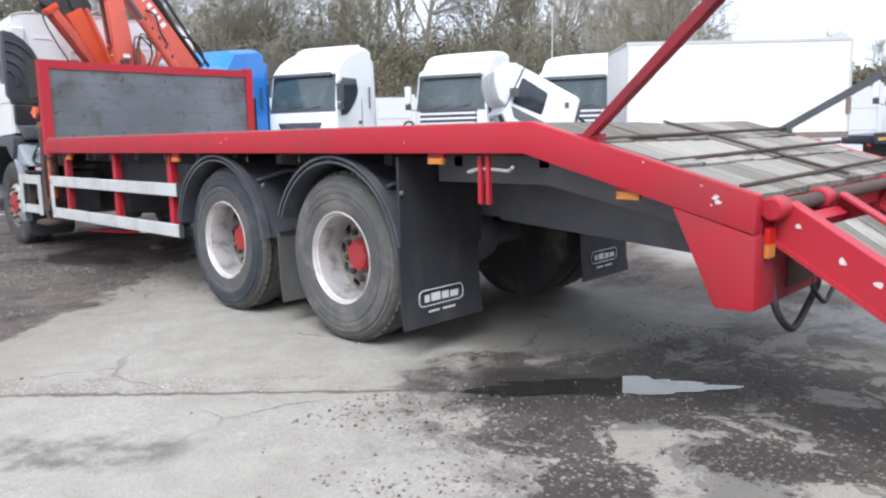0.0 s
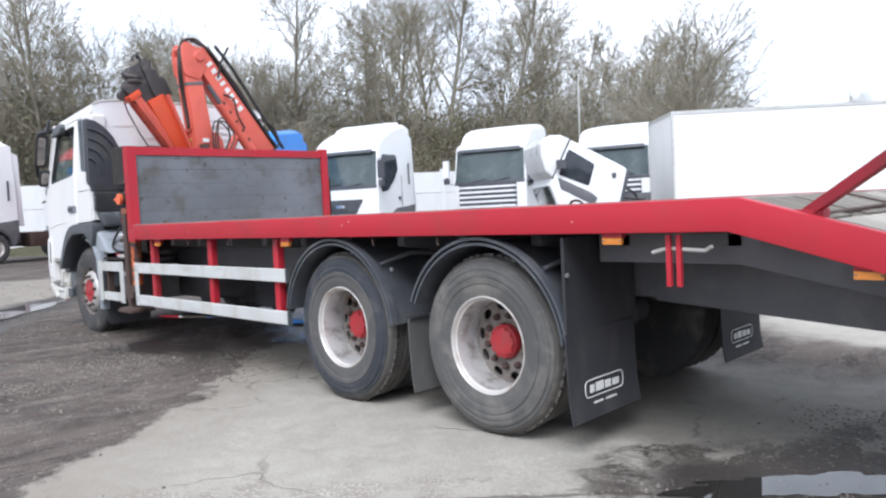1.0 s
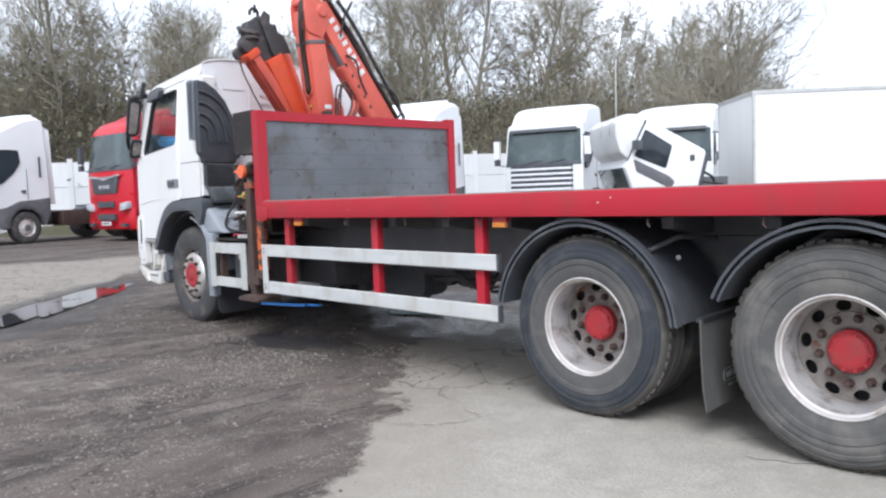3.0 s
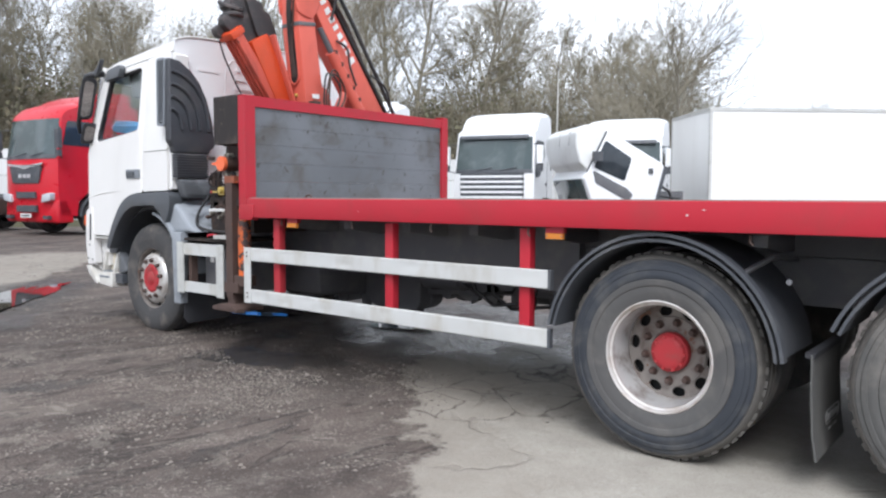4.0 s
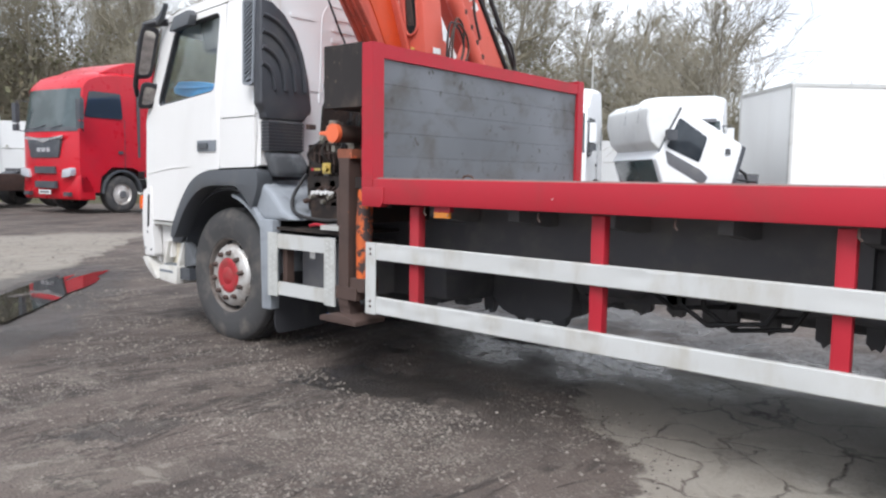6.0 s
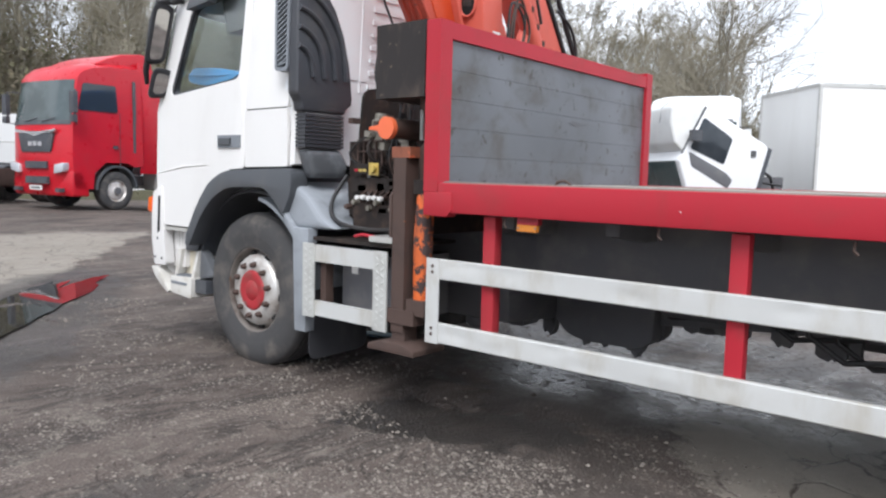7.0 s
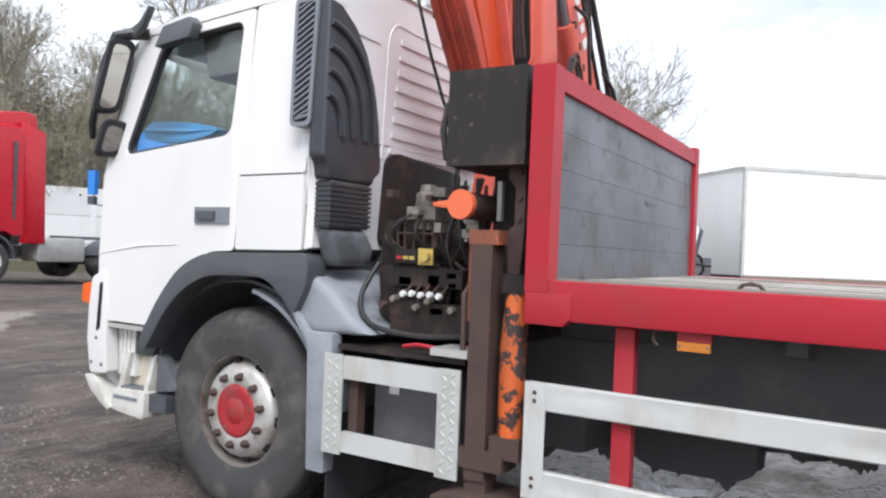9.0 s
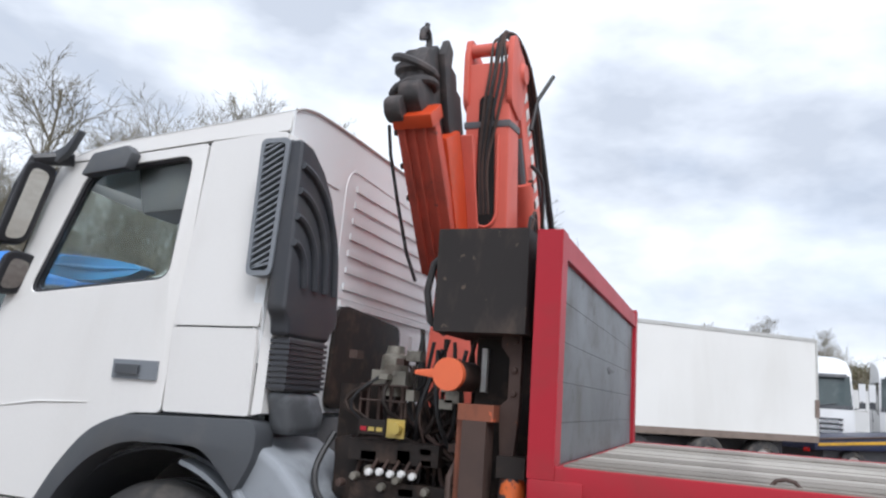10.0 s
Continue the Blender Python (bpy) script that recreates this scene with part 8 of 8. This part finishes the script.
            part("grille_gap", box(-0.97, 0.97, -0.02, 0.05, 1.262 + i * 0.15, 1.35 + i * 0.15, 0.004), M_BLACK, cabb)
    elif style == "shield":
        part("grille", prism(smooth_loop([(-0.55, 1.2), (0.55, 1.2), (0.8, 1.62), (-0.8, 1.62)], 0.08), "y", -0.02, 0.06, 0.015), M_BLACK, cabb, "black shield grille")
        part("badge", box(-0.16, 0.16, -0.03, -0.018, 1.38, 1.46, 0.006), M_CHROME, cabb)
        part("lower_grille", box(-0.5, 0.5, -0.02, 0.06, 0.62, 0.86, 0.02), M_BLACK, cabb)
    elif style == "wing":
        part("grille", prism(smooth_loop([(-0.62, 1.45), (0.62, 1.45), (0.74, 1.92), (-0.74, 1.92)], 0.06), "y", -0.03, 0.05, 0.015), M_BLACK, cabb, "black grille with a bright wing bar")
        part("wing_bar", prism([(-0.86, 2.02), (-0.82, 1.94), (-0.3, 1.9), (0.0, 1.83), (0.3, 1.9), (0.82, 1.94), (0.86, 2.02), (0.3, 1.97), (-0.3, 1.97)], "y", -0.045, 0.03, 0.008), M_CHROME, cabb)
        for n in range(3):
            part("badge", box(-0.3 + 0.21 * n, -0.13 + 0.21 * n, -0.042, -0.028, 1.6, 1.71, 0.006), M_CHROME, cabb)
        for i in range(2):
            part("lower_slot", box(-0.46, 0.46, -0.03, 0.05, 0.66 + i * 0.38, 0.84 + i * 0.38, 0.03), M_BLACK, cabb)
    else:
        for i in range(4):
            part("grille_bar", box(-0.9 + 0.03 * i, 0.9 - 0.03 * i, -0.03, 0.04, 1.0 + i * 0.15, 1.09 + i * 0.15, 0.02), M_CHROME if i else paint, cabb)
            part("grille_gap", box(-0.9, 0.9, 0.0, 0.05, 1.09 + i * 0.15, 1.15 + i * 0.15, 0.004), M_BLACK, cabb)
        ring = [(0.17 * math.cos(a), -0.05, 1.32 + 0.17 * math.sin(a)) for a in np.linspace(0, 2 * math.pi, 25)]
        part("badge_ring", tube(ring, 0.018, 6), M_CHROME, cabb)
    bumper = prism([(0.02, 0.36), (-0.03, 0.55), (0.0, 0.98), (0.25, 1.02), (0.6, 0.62), (0.62, 0.36)], "x", -w, w, 0.05, segments=3)
    for v in bumper.verts:
        if v.co.y < 0.4:
            v.co.y += 0.16 * (abs(v.co.x) / w) ** 4
    part("bumper", bumper, lower, t)
    for sx in (-1, 1):
        part("headlamp", prism(smooth_loop([(sx * 0.72, 0.66 + lift), (sx * 1.12, 0.72 + lift), (sx * 1.14, 0.94 + lift), (sx * 0.76, 0.88 + lift)], 0.05), "y", -0.02, 0.17, 0.012), M_HEADLAMP, cabb, "clear headlamp")
        part("fog_lamp", box(min(sx * 0.78, sx * 1.0), max(sx * 0.78, sx * 1.0), -0.02, 0.1, 0.46, 0.56, 0.02), M_BLACK, cabb)
        # doors, windows and mirrors
        xa, xb = (w + 0.004, w + 0.012) if sx > 0 else (-w - 0.012, -w - 0.004)
        shape = [(0.34, s0 + 0.3), (0.5, s1 - 0.02), (1.42, s1 - 0.02), (1.46, s0 + 0.3)] if style == "wing" else [(0.36, s0 - 0.2), (0.52, s1 - 0.06), (1.3, s1 - 0.06), (1.34, s0 + 0.5), (1.12, s0 + 0.2), (0.72, s0 - 0.14)]
        wn = prism(smooth_loop(shape, 0.07), "x", xa - sx * 0.02, xb)
        for v in wn.verts:
            v.co.x *= 1 - 0.035 * max(0, v.co.z - s0)
        part("side_window", wn, M_SIDEGLASS, cabb, "dark side window")
        part("door_seam", box(min(xa, xb) if sx > 0 else min(xa, xb), max(xa, xb), 1.5, 1.512, 1.0, s0 + 0.3, 0.0), M_GREY_PLASTIC, cabb)
        part("door_handle", box(xa if sx > 0 else xb - 0.015, xb + 0.015 if sx > 0 else xa + 0.0, 1.3, 1.44, 1.58, 1.66, 0.01), M_BLACK, cabb)
        reach, out = (2.85, 0.985) if style == "wing" else (2.5, 0.93)
        flank = prism([(2.15, 1.2 if style != "wing" else 0.95), (reach, 1.2 if style != "wing" else 0.95), (reach - 0.04, roof - 0.45), (2.12, roof - 0.25)], "x", sx * w * out - 0.03 if sx > 0 else sx * w * out, sx * w * out if sx > 0 else sx * w * out + 0.03, 0.01)
        for v in flank.verts:
            v.co.x *= 1 - 0.035 * max(0, v.co.z - s0)
        part("side_deflector", flank, paint, cabb)
        part("vent_slot", box(min(xa, xb), max(xa, xb), 1.92, 1.99, s0 + 0.05, s0 + 0.7, 0.0), M_GREY_PLASTIC, cabb)
        mx = sx * (w + 0.2)
        part("mirror", box(mx - 0.09, mx + 0.09, 0.02, 0.14, s0 + 0.2, s0 + 0.72, 0.04), M_BLACK if style in ("wing", "shield") else paint, cabb)
        part("mirror", box(mx - 0.08, mx + 0.08, 0.02, 0.13, s0 - 0.02, s0 + 0.16, 0.04), M_BLACK, cabb)
        part("mirror_arm", tube([(sx * w * 0.97, 0.3, s0 + 0.78), (mx, 0.12, s0 + 0.78), (mx, 0.12, s0 + 0.0), (sx * w, 0.3, s0 - 0.05)], 0.02, 6), M_BLACK, cabb)
        part("wheel_arch", sheet([(1.42 + 0.62 * math.cos(a), 0.5 + 0.66 * math.sin(a)) for a in np.linspace(0.1, math.pi - 0.05, 14)], 0.05, None, "x", min(sx * (w + 0.015), sx * (w - 0.25)), max(sx * (w + 0.015), sx * (w - 0.25))), M_GREY_PLASTIC if lower is paint else lower, t)
        yard_wheel(t, sx * (w - 0.02), 1.42, 0.5, 0.3, sx)
        yard_wheel(t, sx * (w - 0.02), 5.1, 0.5, 0.6, sx)
        part("fuel_tank", prism(smooth_loop([(2.7, 0.5), (4.1, 0.5), (4.1, 1.0 + 0.4 * lift), (2.7, 1.0 + 0.4 * lift)], 0.08), "x", min(sx * 0.6, sx * 1.19), max(sx * 0.6, sx * 1.19), 0.03), M_ALU if style != "shield" else M_RUST, t, "metal fuel tank")
        part("rear_wing", sheet([(5.1 + 0.58 * math.cos(a), 0.5 + 0.58 * math.sin(a)) for a in np.linspace(0.3, math.pi - 0.3, 10)], 0.03, None, "x", min(sx * 0.62, sx * 1.22), max(sx * 0.62, sx * 1.22)), M_BLACK, t)
    if style == "shield":
        for sx in (-1, 1):
            part("side_skirt", prism(smooth_loop([(0.42, 0.5), (0.42, 1.08), (0.8, 1.14), (1.2, 1.32), (1.8, 1.36), (2.24, 1.42), (2.24, 0.95), (2.08, 0.55), (2.0, 0.55), (1.9, 0.85), (1.6, 1.08), (1.2, 1.08), (0.95, 0.88), (0.86, 0.5)], 0.04), "x", min(sx * (w - 0.1), sx * (w + 0.012)), max(sx * (w - 0.1), sx * (w + 0.012)), 0.006), M_CHASSIS, t, "black lower side panel")
    part("plate", box(-0.26, 0.26, -0.045, -0.03, 0.5, 0.61, 0.004), M_LETTER, t)
    part("plate_strip", box(-0.2, 0.2, -0.05, -0.044, 0.53, 0.58, 0.002), M_CHASSIS, t)
    part("chassis", box(-0.42, 0.42, 0.7, 6.0, 0.62, 0.88, 0.02), M_CHASSIS, t, "dark chassis frame")
    part("fifth_wheel", prism(smooth_loop([(-0.5, 4.4), (0.5, 4.4), (0.5, 5.4), (0.15, 5.5), (0, 5.1), (-0.15, 5.5), (-0.5, 5.4)], 0.06), "z", 1.08, 1.16, 0.01), M_CHASSIS, t)
    part("air_stack", box(-0.7, 0.7, 2.3, 2.55, 0.9, 2.2, 0.05), M_CHASSIS, t)
    part("axle", tube([(-1.0, 5.1, 0.5), (1.0, 5.1, 0.5)], 0.12, 10), M_CHASSIS, t)
    part("axle", tube([(-1.0, 1.42, 0.5), (1.0, 1.42, 0.5)], 0.07, 10), M_CHASSIS, t)
    return t


def at_row(x, y, turn=TURN_ROW):
    return pose(x, y, float(rise(np.array(x), np.array(y))) * (1 if math.hypot(x, y) < 25 else 0), 0, 0, turn)


tractor("shield", M_WHITE_BG, "white tractor unit with a black shield grille and dark visor", at_row(-9.36, 10.77), 3.95, screen=(2.0, 2.98))
tractor("bars", M_WHITE_BG, "white tractor unit with a barred white grille", at_row(-7.05, 14.7), 3.85, screen=(2.0, 2.95))
tractor("shield", M_WHITE_BG, "white tractor unit with black lower panels by the wall", at_row(-19.4, 2.1), 4.0, M_WHITE_BG, screen=(2.0, 2.95))
tractor("wing", M_RED_TRUCK, "bright red tractor unit with a silver wing bar grille", at_row(-16.3, 5.4, 9.5), 4.12, screen=(2.2, 3.2))
tractor("bars", M_BLUE_TRUCK, "bright blue tractor unit parked in the row", at_row(-11.1, 8.0), 3.8)
tractor("bars", M_WHITE_BG, "white tractor unit parked behind the tilted cab", at_row(-4.5, 17.6), 3.75)
tractor("star", M_WHITE_BG, "white tractor unit with a slatted grille and ring badge", at_row(3.7, 24.3, 2.0), 3.6)
tractor("star", M_WHITE_BG, "white tractor unit at the end of the far row", at_row(6.9, 24.9, 2.0), 3.6)


def tilted_truck():
    """A lorry whose cab is tipped forward, seen from its side. Local x runs rearwards, y across."""
    t = thing("tilt_cab_lorry", "white lorry with its cab tipped forward for repair", "lorry", m=pose(-0.95, 12.92, 0, 0, 0, 50.2))
    roof = [(-1.23, 2.77), (0.06, 2.06), (0.10, 1.98), (-0.12, 1.12), (-0.9, 0.92), (-1.55, 1.05), (-1.78, 1.72), (-1.7, 1.87)]
    b = prism(roof, "y", 0.0, 2.35, 0.06, segments=3)
    cabt = part("cab", b, M_WHITE_BG, t, "tipped white cab")
    part("side_window", prism(smooth_loop([(-1.3, 2.56), (-0.68, 2.17), (-0.84, 1.66), (-1.56, 1.96)], 0.06), "y", -0.012, 0.02, 0.003), M_SIDEGLASS, cabt, "dark side window")
    part("lower_panel", prism(smooth_loop([(-1.58, 1.9), (-0.78, 1.5), (-0.64, 1.36), (-0.74, 1.2), (-1.52, 1.62)], 0.04), "y", -0.01, 0.02, 0.003), M_CHASSIS, cabt, "dark lower door panel")
    part("handle", box(-0.28, -0.18, -0.03, 0.0, 1.83, 1.95, 0.012), M_BLACK, cabt)
    part("rear_seal", prism([(0.1, 2.02), (0.17, 1.98), (0.02, 1.4), (-0.05, 1.1), (-0.14, 1.12), (-0.05, 1.45)], "y", -0.01, 2.36, 0.01), M_BLACK, cabt, "black rear edge of the cab")
    part("windscreen", prism([(-1.72, 1.75), (-1.80, 1.7), (-1.6, 1.1), (-1.52, 1.12)], "y", 0.15, 2.2, 0.01), M_DARKGLASS, cabt, "windscreen facing the ground")
    part("roof_cap", prism([(-1.22, 2.77), (-1.45, 2.9), (-1.75, 2.9), (-1.96, 2.74), (-1.97, 2.45), (-1.86, 2.05), (-1.68, 1.88)], "y", 0.04, 2.31, 0.06, segments=4), M_GREY_WHITE, cabt, "dull white moulded roof cap")
    for yy in (0.5, 1.2):
        part("cap_seam", tube([(-1.46, yy, 2.902), (-1.74, yy, 2.902), (-1.95, yy, 2.75), (-1.972, yy, 2.46)], 0.008, 5), M_GREY_PLASTIC, cabt)
    part("drip_rail", tube([(-1.26, 0.03, 2.76), (-1.71, 0.03, 1.86)], 0.022, 6), M_GREY_PLASTIC, cabt)
    part("mirror", box(-1.62, -1.42, -0.2, -0.06, 2.1, 2.3, 0.03), M_BLACK, cabt)
    part("chassis", box(-1.4, 4.6, 0.75, 1.6, 0.62, 0.9, 0.02), M_CHASSIS, t)
    part("engine", box(-0.6, 0.9, 0.7, 1.65, 0.7, 1.45, 0.08), M_CHASSIS, t, "exposed dark engine")
    part("bumper", box(-1.75, -1.45, 0.05, 2.3, 0.4, 0.85, 0.05), M_WHITE_BG, t)
    for x in (-0.1, 3.6):
        for y0, sg in ((0.02, -1), (2.33, 1)):
            rim = part("wheel", lathe([(0.285, y0 - sg * 0.03), (0.28, y0), (0.24, y0 - sg * 0.05), (0.13, y0 - sg * 0.015), (0.0, y0)], (x, 0, 0.5), 28, caps=False), M_RIM, t, "dull grey lorry wheel")
            part("tyre", lathe([(0.28, y0 - sg * 0.05), (0.3, y0), (0.45, y0), (0.49, y0 - sg * 0.03), (0.5, y0 - sg * 0.07), (0.5, y0 - sg * 0.24), (0.48, y0 - sg * 0.3), (0.28, y0 - sg * 0.3)], (x, 0, 0.5), 36, closed=True), M_TYRE, rim)
    part("hose", tube([(0.1, 0.3, 1.6), (0.35, 0.3, 1.45), (0.5, 0.4, 1.2), (0.4, 0.5, 1.0)], 0.03, 7), M_HOSE, t)
    part("hose", tube([(0.0, 0.2, 1.35), (0.3, 0.15, 1.3), (0.6, 0.3, 1.28)], 0.025, 7), M_HOSE, t)


tilted_truck()


def box_lorry():
    """A white box body on a chassis. Local x runs along the long side, y away from the yard."""
    t = thing("box_body", "large plain white box body with grey edging on a dark chassis", "box body", m=pose(-0.33, 14.15, 0, 0, 0, 43.6))
    L, W, z0, z1 = 5.4, 2.6, 1.12, 3.33
    for x0, x1, y0, y1, nm in ((0.03, L - 0.03, 0.0, 0.03, "side_panel"), (0.03, L - 0.03, W - 0.03, W, "side_panel"), (0.0, 0.03, 0.03, W - 0.03, "end_panel"), (L - 0.03, L, 0.03, W - 0.03, "end_panel")):
        part(nm, box(x0, x1, y0, y1, z0, z1, 0.004), M_BOX, t)
    part("roof_panel", box(0.0, L, 0.0, W, z1, z1 + 0.03, 0.01), M_BOX, t)
    for x0 in (-0.012, L - 0.05):
        for y0 in (-0.012, W - 0.05):
            part("corner_post", box(x0, x0 + 0.062, y0, y0 + 0.062, z0 - 0.02, z1 + 0.01, 0.012), M_ALU, t, "grey metal corner post")
    for y0 in (-0.014, W - 0.04):
        part("top_rail", box(0.05, L - 0.05, y0, y0 + 0.054, z1 - 0.04, z1 + 0.04, 0.012), M_ALU, t)
        part("bottom_rail", box(0.0, L, y0, y0 + 0.054, z0 - 0.14, z0 + 0.01, 0.008), M_RUST_PALE, t, "brown bottom rail")
    for x0 in (-0.014, L - 0.04):
        part("end_rail", box(x0, x0 + 0.054, 0.05, W - 0.05, z1 - 0.04, z1 + 0.04, 0.012), M_ALU, t)
    part("latch", box(L - 0.1, L + 0.02, -0.03, 0.0, 1.55, 1.95, 0.008), M_RUST_PALE, t)
    part("floor_panel", box(0.03, L - 0.03, 0.03, W - 0.03, z0 - 0.1, z0, 0.004), M_CHASSIS, t)
    part("chassis", box(-1.2, L - 0.3, 0.8, 1.7, 0.65, 0.95, 0.02), M_CHASSIS, t)
    for x in (0.4, 3.9):
        for y0, sg in ((0.08, -1), (W - 0.08, 1)):
            rim = part("wheel", lathe([(0.285, y0 - sg * 0.03), (0.28, y0), (0.24, y0 - sg * 0.05), (0.13, y0 - sg * 0.015), (0.0, y0)], (x, 0, 0.5), 28, caps=False), M_RIM, t, "dull grey lorry wheel")
            part("tyre", lathe([(0.28, y0 - sg * 0.05), (0.3, y0), (0.45, y0), (0.49, y0 - sg * 0.03), (0.5, y0 - sg * 0.07), (0.5, y0 - sg * 0.24), (0.48, y0 - sg * 0.3), (0.28, y0 - sg * 0.3)], (x, 0, 0.5), 36, closed=True), M_TYRE, rim)


M_RUST_PALE = surface("faded_brown_rail", (0.22, 0.17, 0.14), 0.65, dirt=(0.12, 0.09, 0.07), dirt_amount=0.5)
box_lorry()

M_NAVY = surface("navy_paint", (0.02, 0.025, 0.06), 0.35, dirt_amount=0.25)
M_YELLOW = surface("yellow_stripe_paint", (0.65, 0.36, 0.02), 0.45, dirt_amount=0.3)


def recovery_bed():
    t = thing("recovery_truck", "low navy recovery truck bed with a yellow side stripe", "recovery truck", m=pose(3.6, 19.8, 0, 0, 0, 38))
    part("bed", prism([(0.0, 0.75), (0.0, 1.0), (4.6, 1.3), (5.6, 1.25), (5.6, 0.9)], "y", 0.0, 2.3, 0.04), M_NAVY, t)
    part("stripe", prism([(0.1, 0.86), (0.1, 0.93), (4.6, 1.22), (5.5, 1.18), (5.5, 1.1), (4.6, 1.13)], "y", -0.012, 0.004, 0.002), M_YELLOW, t, "yellow side stripe")
    part("bed_edge", tube([(0.0, 0.0, 1.02), (4.6, 0.0, 1.32), (5.6, 0.0, 1.27)], 0.03, 8), M_RUST, t)
    part("head_frame", prism([(5.3, 1.2), (5.3, 2.1), (5.4, 2.1), (5.4, 1.2)], "y", 0.1, 2.2, 0.02), M_NAVY, t)
    part("beacon_lens", box(-0.02, 0.02, 0.2, 0.4, 0.7, 0.8, 0.01), M_REDLENS, t)
    for x in (1.3, 4.4):
        for y0, sg in ((0.1, -1), (2.2, 1)):
            rim = part("wheel", lathe([(0.22, y0 - sg * 0.03), (0.2, y0), (0.1, y0 - sg * 0.03), (0.0, y0)], (x, 0, 0.4), 24, caps=False), M_RIM, t, "dull grey wheel")
            part("tyre", lathe([(0.22, y0 - sg * 0.05), (0.24, y0), (0.36, y0), (0.4, y0 - sg * 0.05), (0.4, y0 - sg * 0.22), (0.22, y0 - sg * 0.26)], (x, 0, 0.4), 30, closed=True), M_TYRE, rim)
    part("underframe", box(0.5, 5.2, 0.3, 2.0, 0.45, 0.8, 0.02), M_CHASSIS, t)


recovery_bed()

# ---- pieces: deck planks and tail boards ----


def deck_planks():
    n, y0, y1 = 14, 0.055, FAR - 0.055
    wdt = (y1 - y0) / n
    plank = finish(box(0.0, 2.04, 0.002, wdt - 0.004, -0.035, 0.0, 0.004, segments=1), "deck_plank", False)
    plank.materials.append(M_PLANK)
    rng = random.Random(31)
    for i in range(n):
        for k in range(3):
            ob = new("deck_plank", plank)
            ob.parent = lorry
            yy = y0 + i * wdt
            ob.matrix_basis = pose(1.875 + k * 2.05 - 0.05 * yy, yy, 1.277 + rng.uniform(-0.004, 0.003), rng.uniform(-0.3, 0.3), rng.uniform(-0.04, 0.04), -0.0)


deck_planks()


def tail_boards():
    """Boards laid down the sloping tail between steel bars."""
    slope = math.degrees(math.atan2(1.285 - 0.998, 9.06 - 8.035))
    n, y0, y1 = 9, 0.055, FAR - 0.055
    wdt = (y1 - y0) / n
    run = 1.0 / 3
    board = finish(box(0.0, 0.325, 0.003, wdt - 0.006, -0.03, 0.0, 0.005, segments=1), "tail_board", False)
    board.materials.append(M_RAMP_WOOD)
    bar = finish(prism([(0.0, -0.01), (0.0, 0.004), (0.008, 0.009), (0.016, 0.004), (0.016, -0.01)], "y", 0.06, FAR - 0.06, 0.002), "grip_bar")
    bar.materials.append(M_RUST)
    rng = random.Random(8)
    for k in range(3):
        for i in range(n):
            yy = y0 + i * wdt
            ob = new("tail_board", board)
            ob.parent = lorry
            m = pose(8.045 - 0.05 * yy, yy, 1.280, 0, slope, 0) @ pose(0.01 + k * 0.35, 0, rng.uniform(-0.006, 0.002), rng.uniform(-1, 1), rng.uniform(-0.5, 0.5), rng.uniform(-0.4, 0.4))
            ob.matrix_basis = m
        ob = new("grip_bar", bar)
        ob.parent = lorry
        ob.matrix_basis = pose(8.035, 0, 1.284, 0, slope, 0) @ pose(0.30 + k * 0.33, 0, 0, 0, 0, 2.9)
    own = box(0.02, 1.02, 1.195, 1.218, 0.0, 0.011, 0.003)
    own.transform(pose(8.04, 0, 1.283, 0, slope, 0))
    part("grip_bar", own, M_RUST, lorry)


tail_boards()
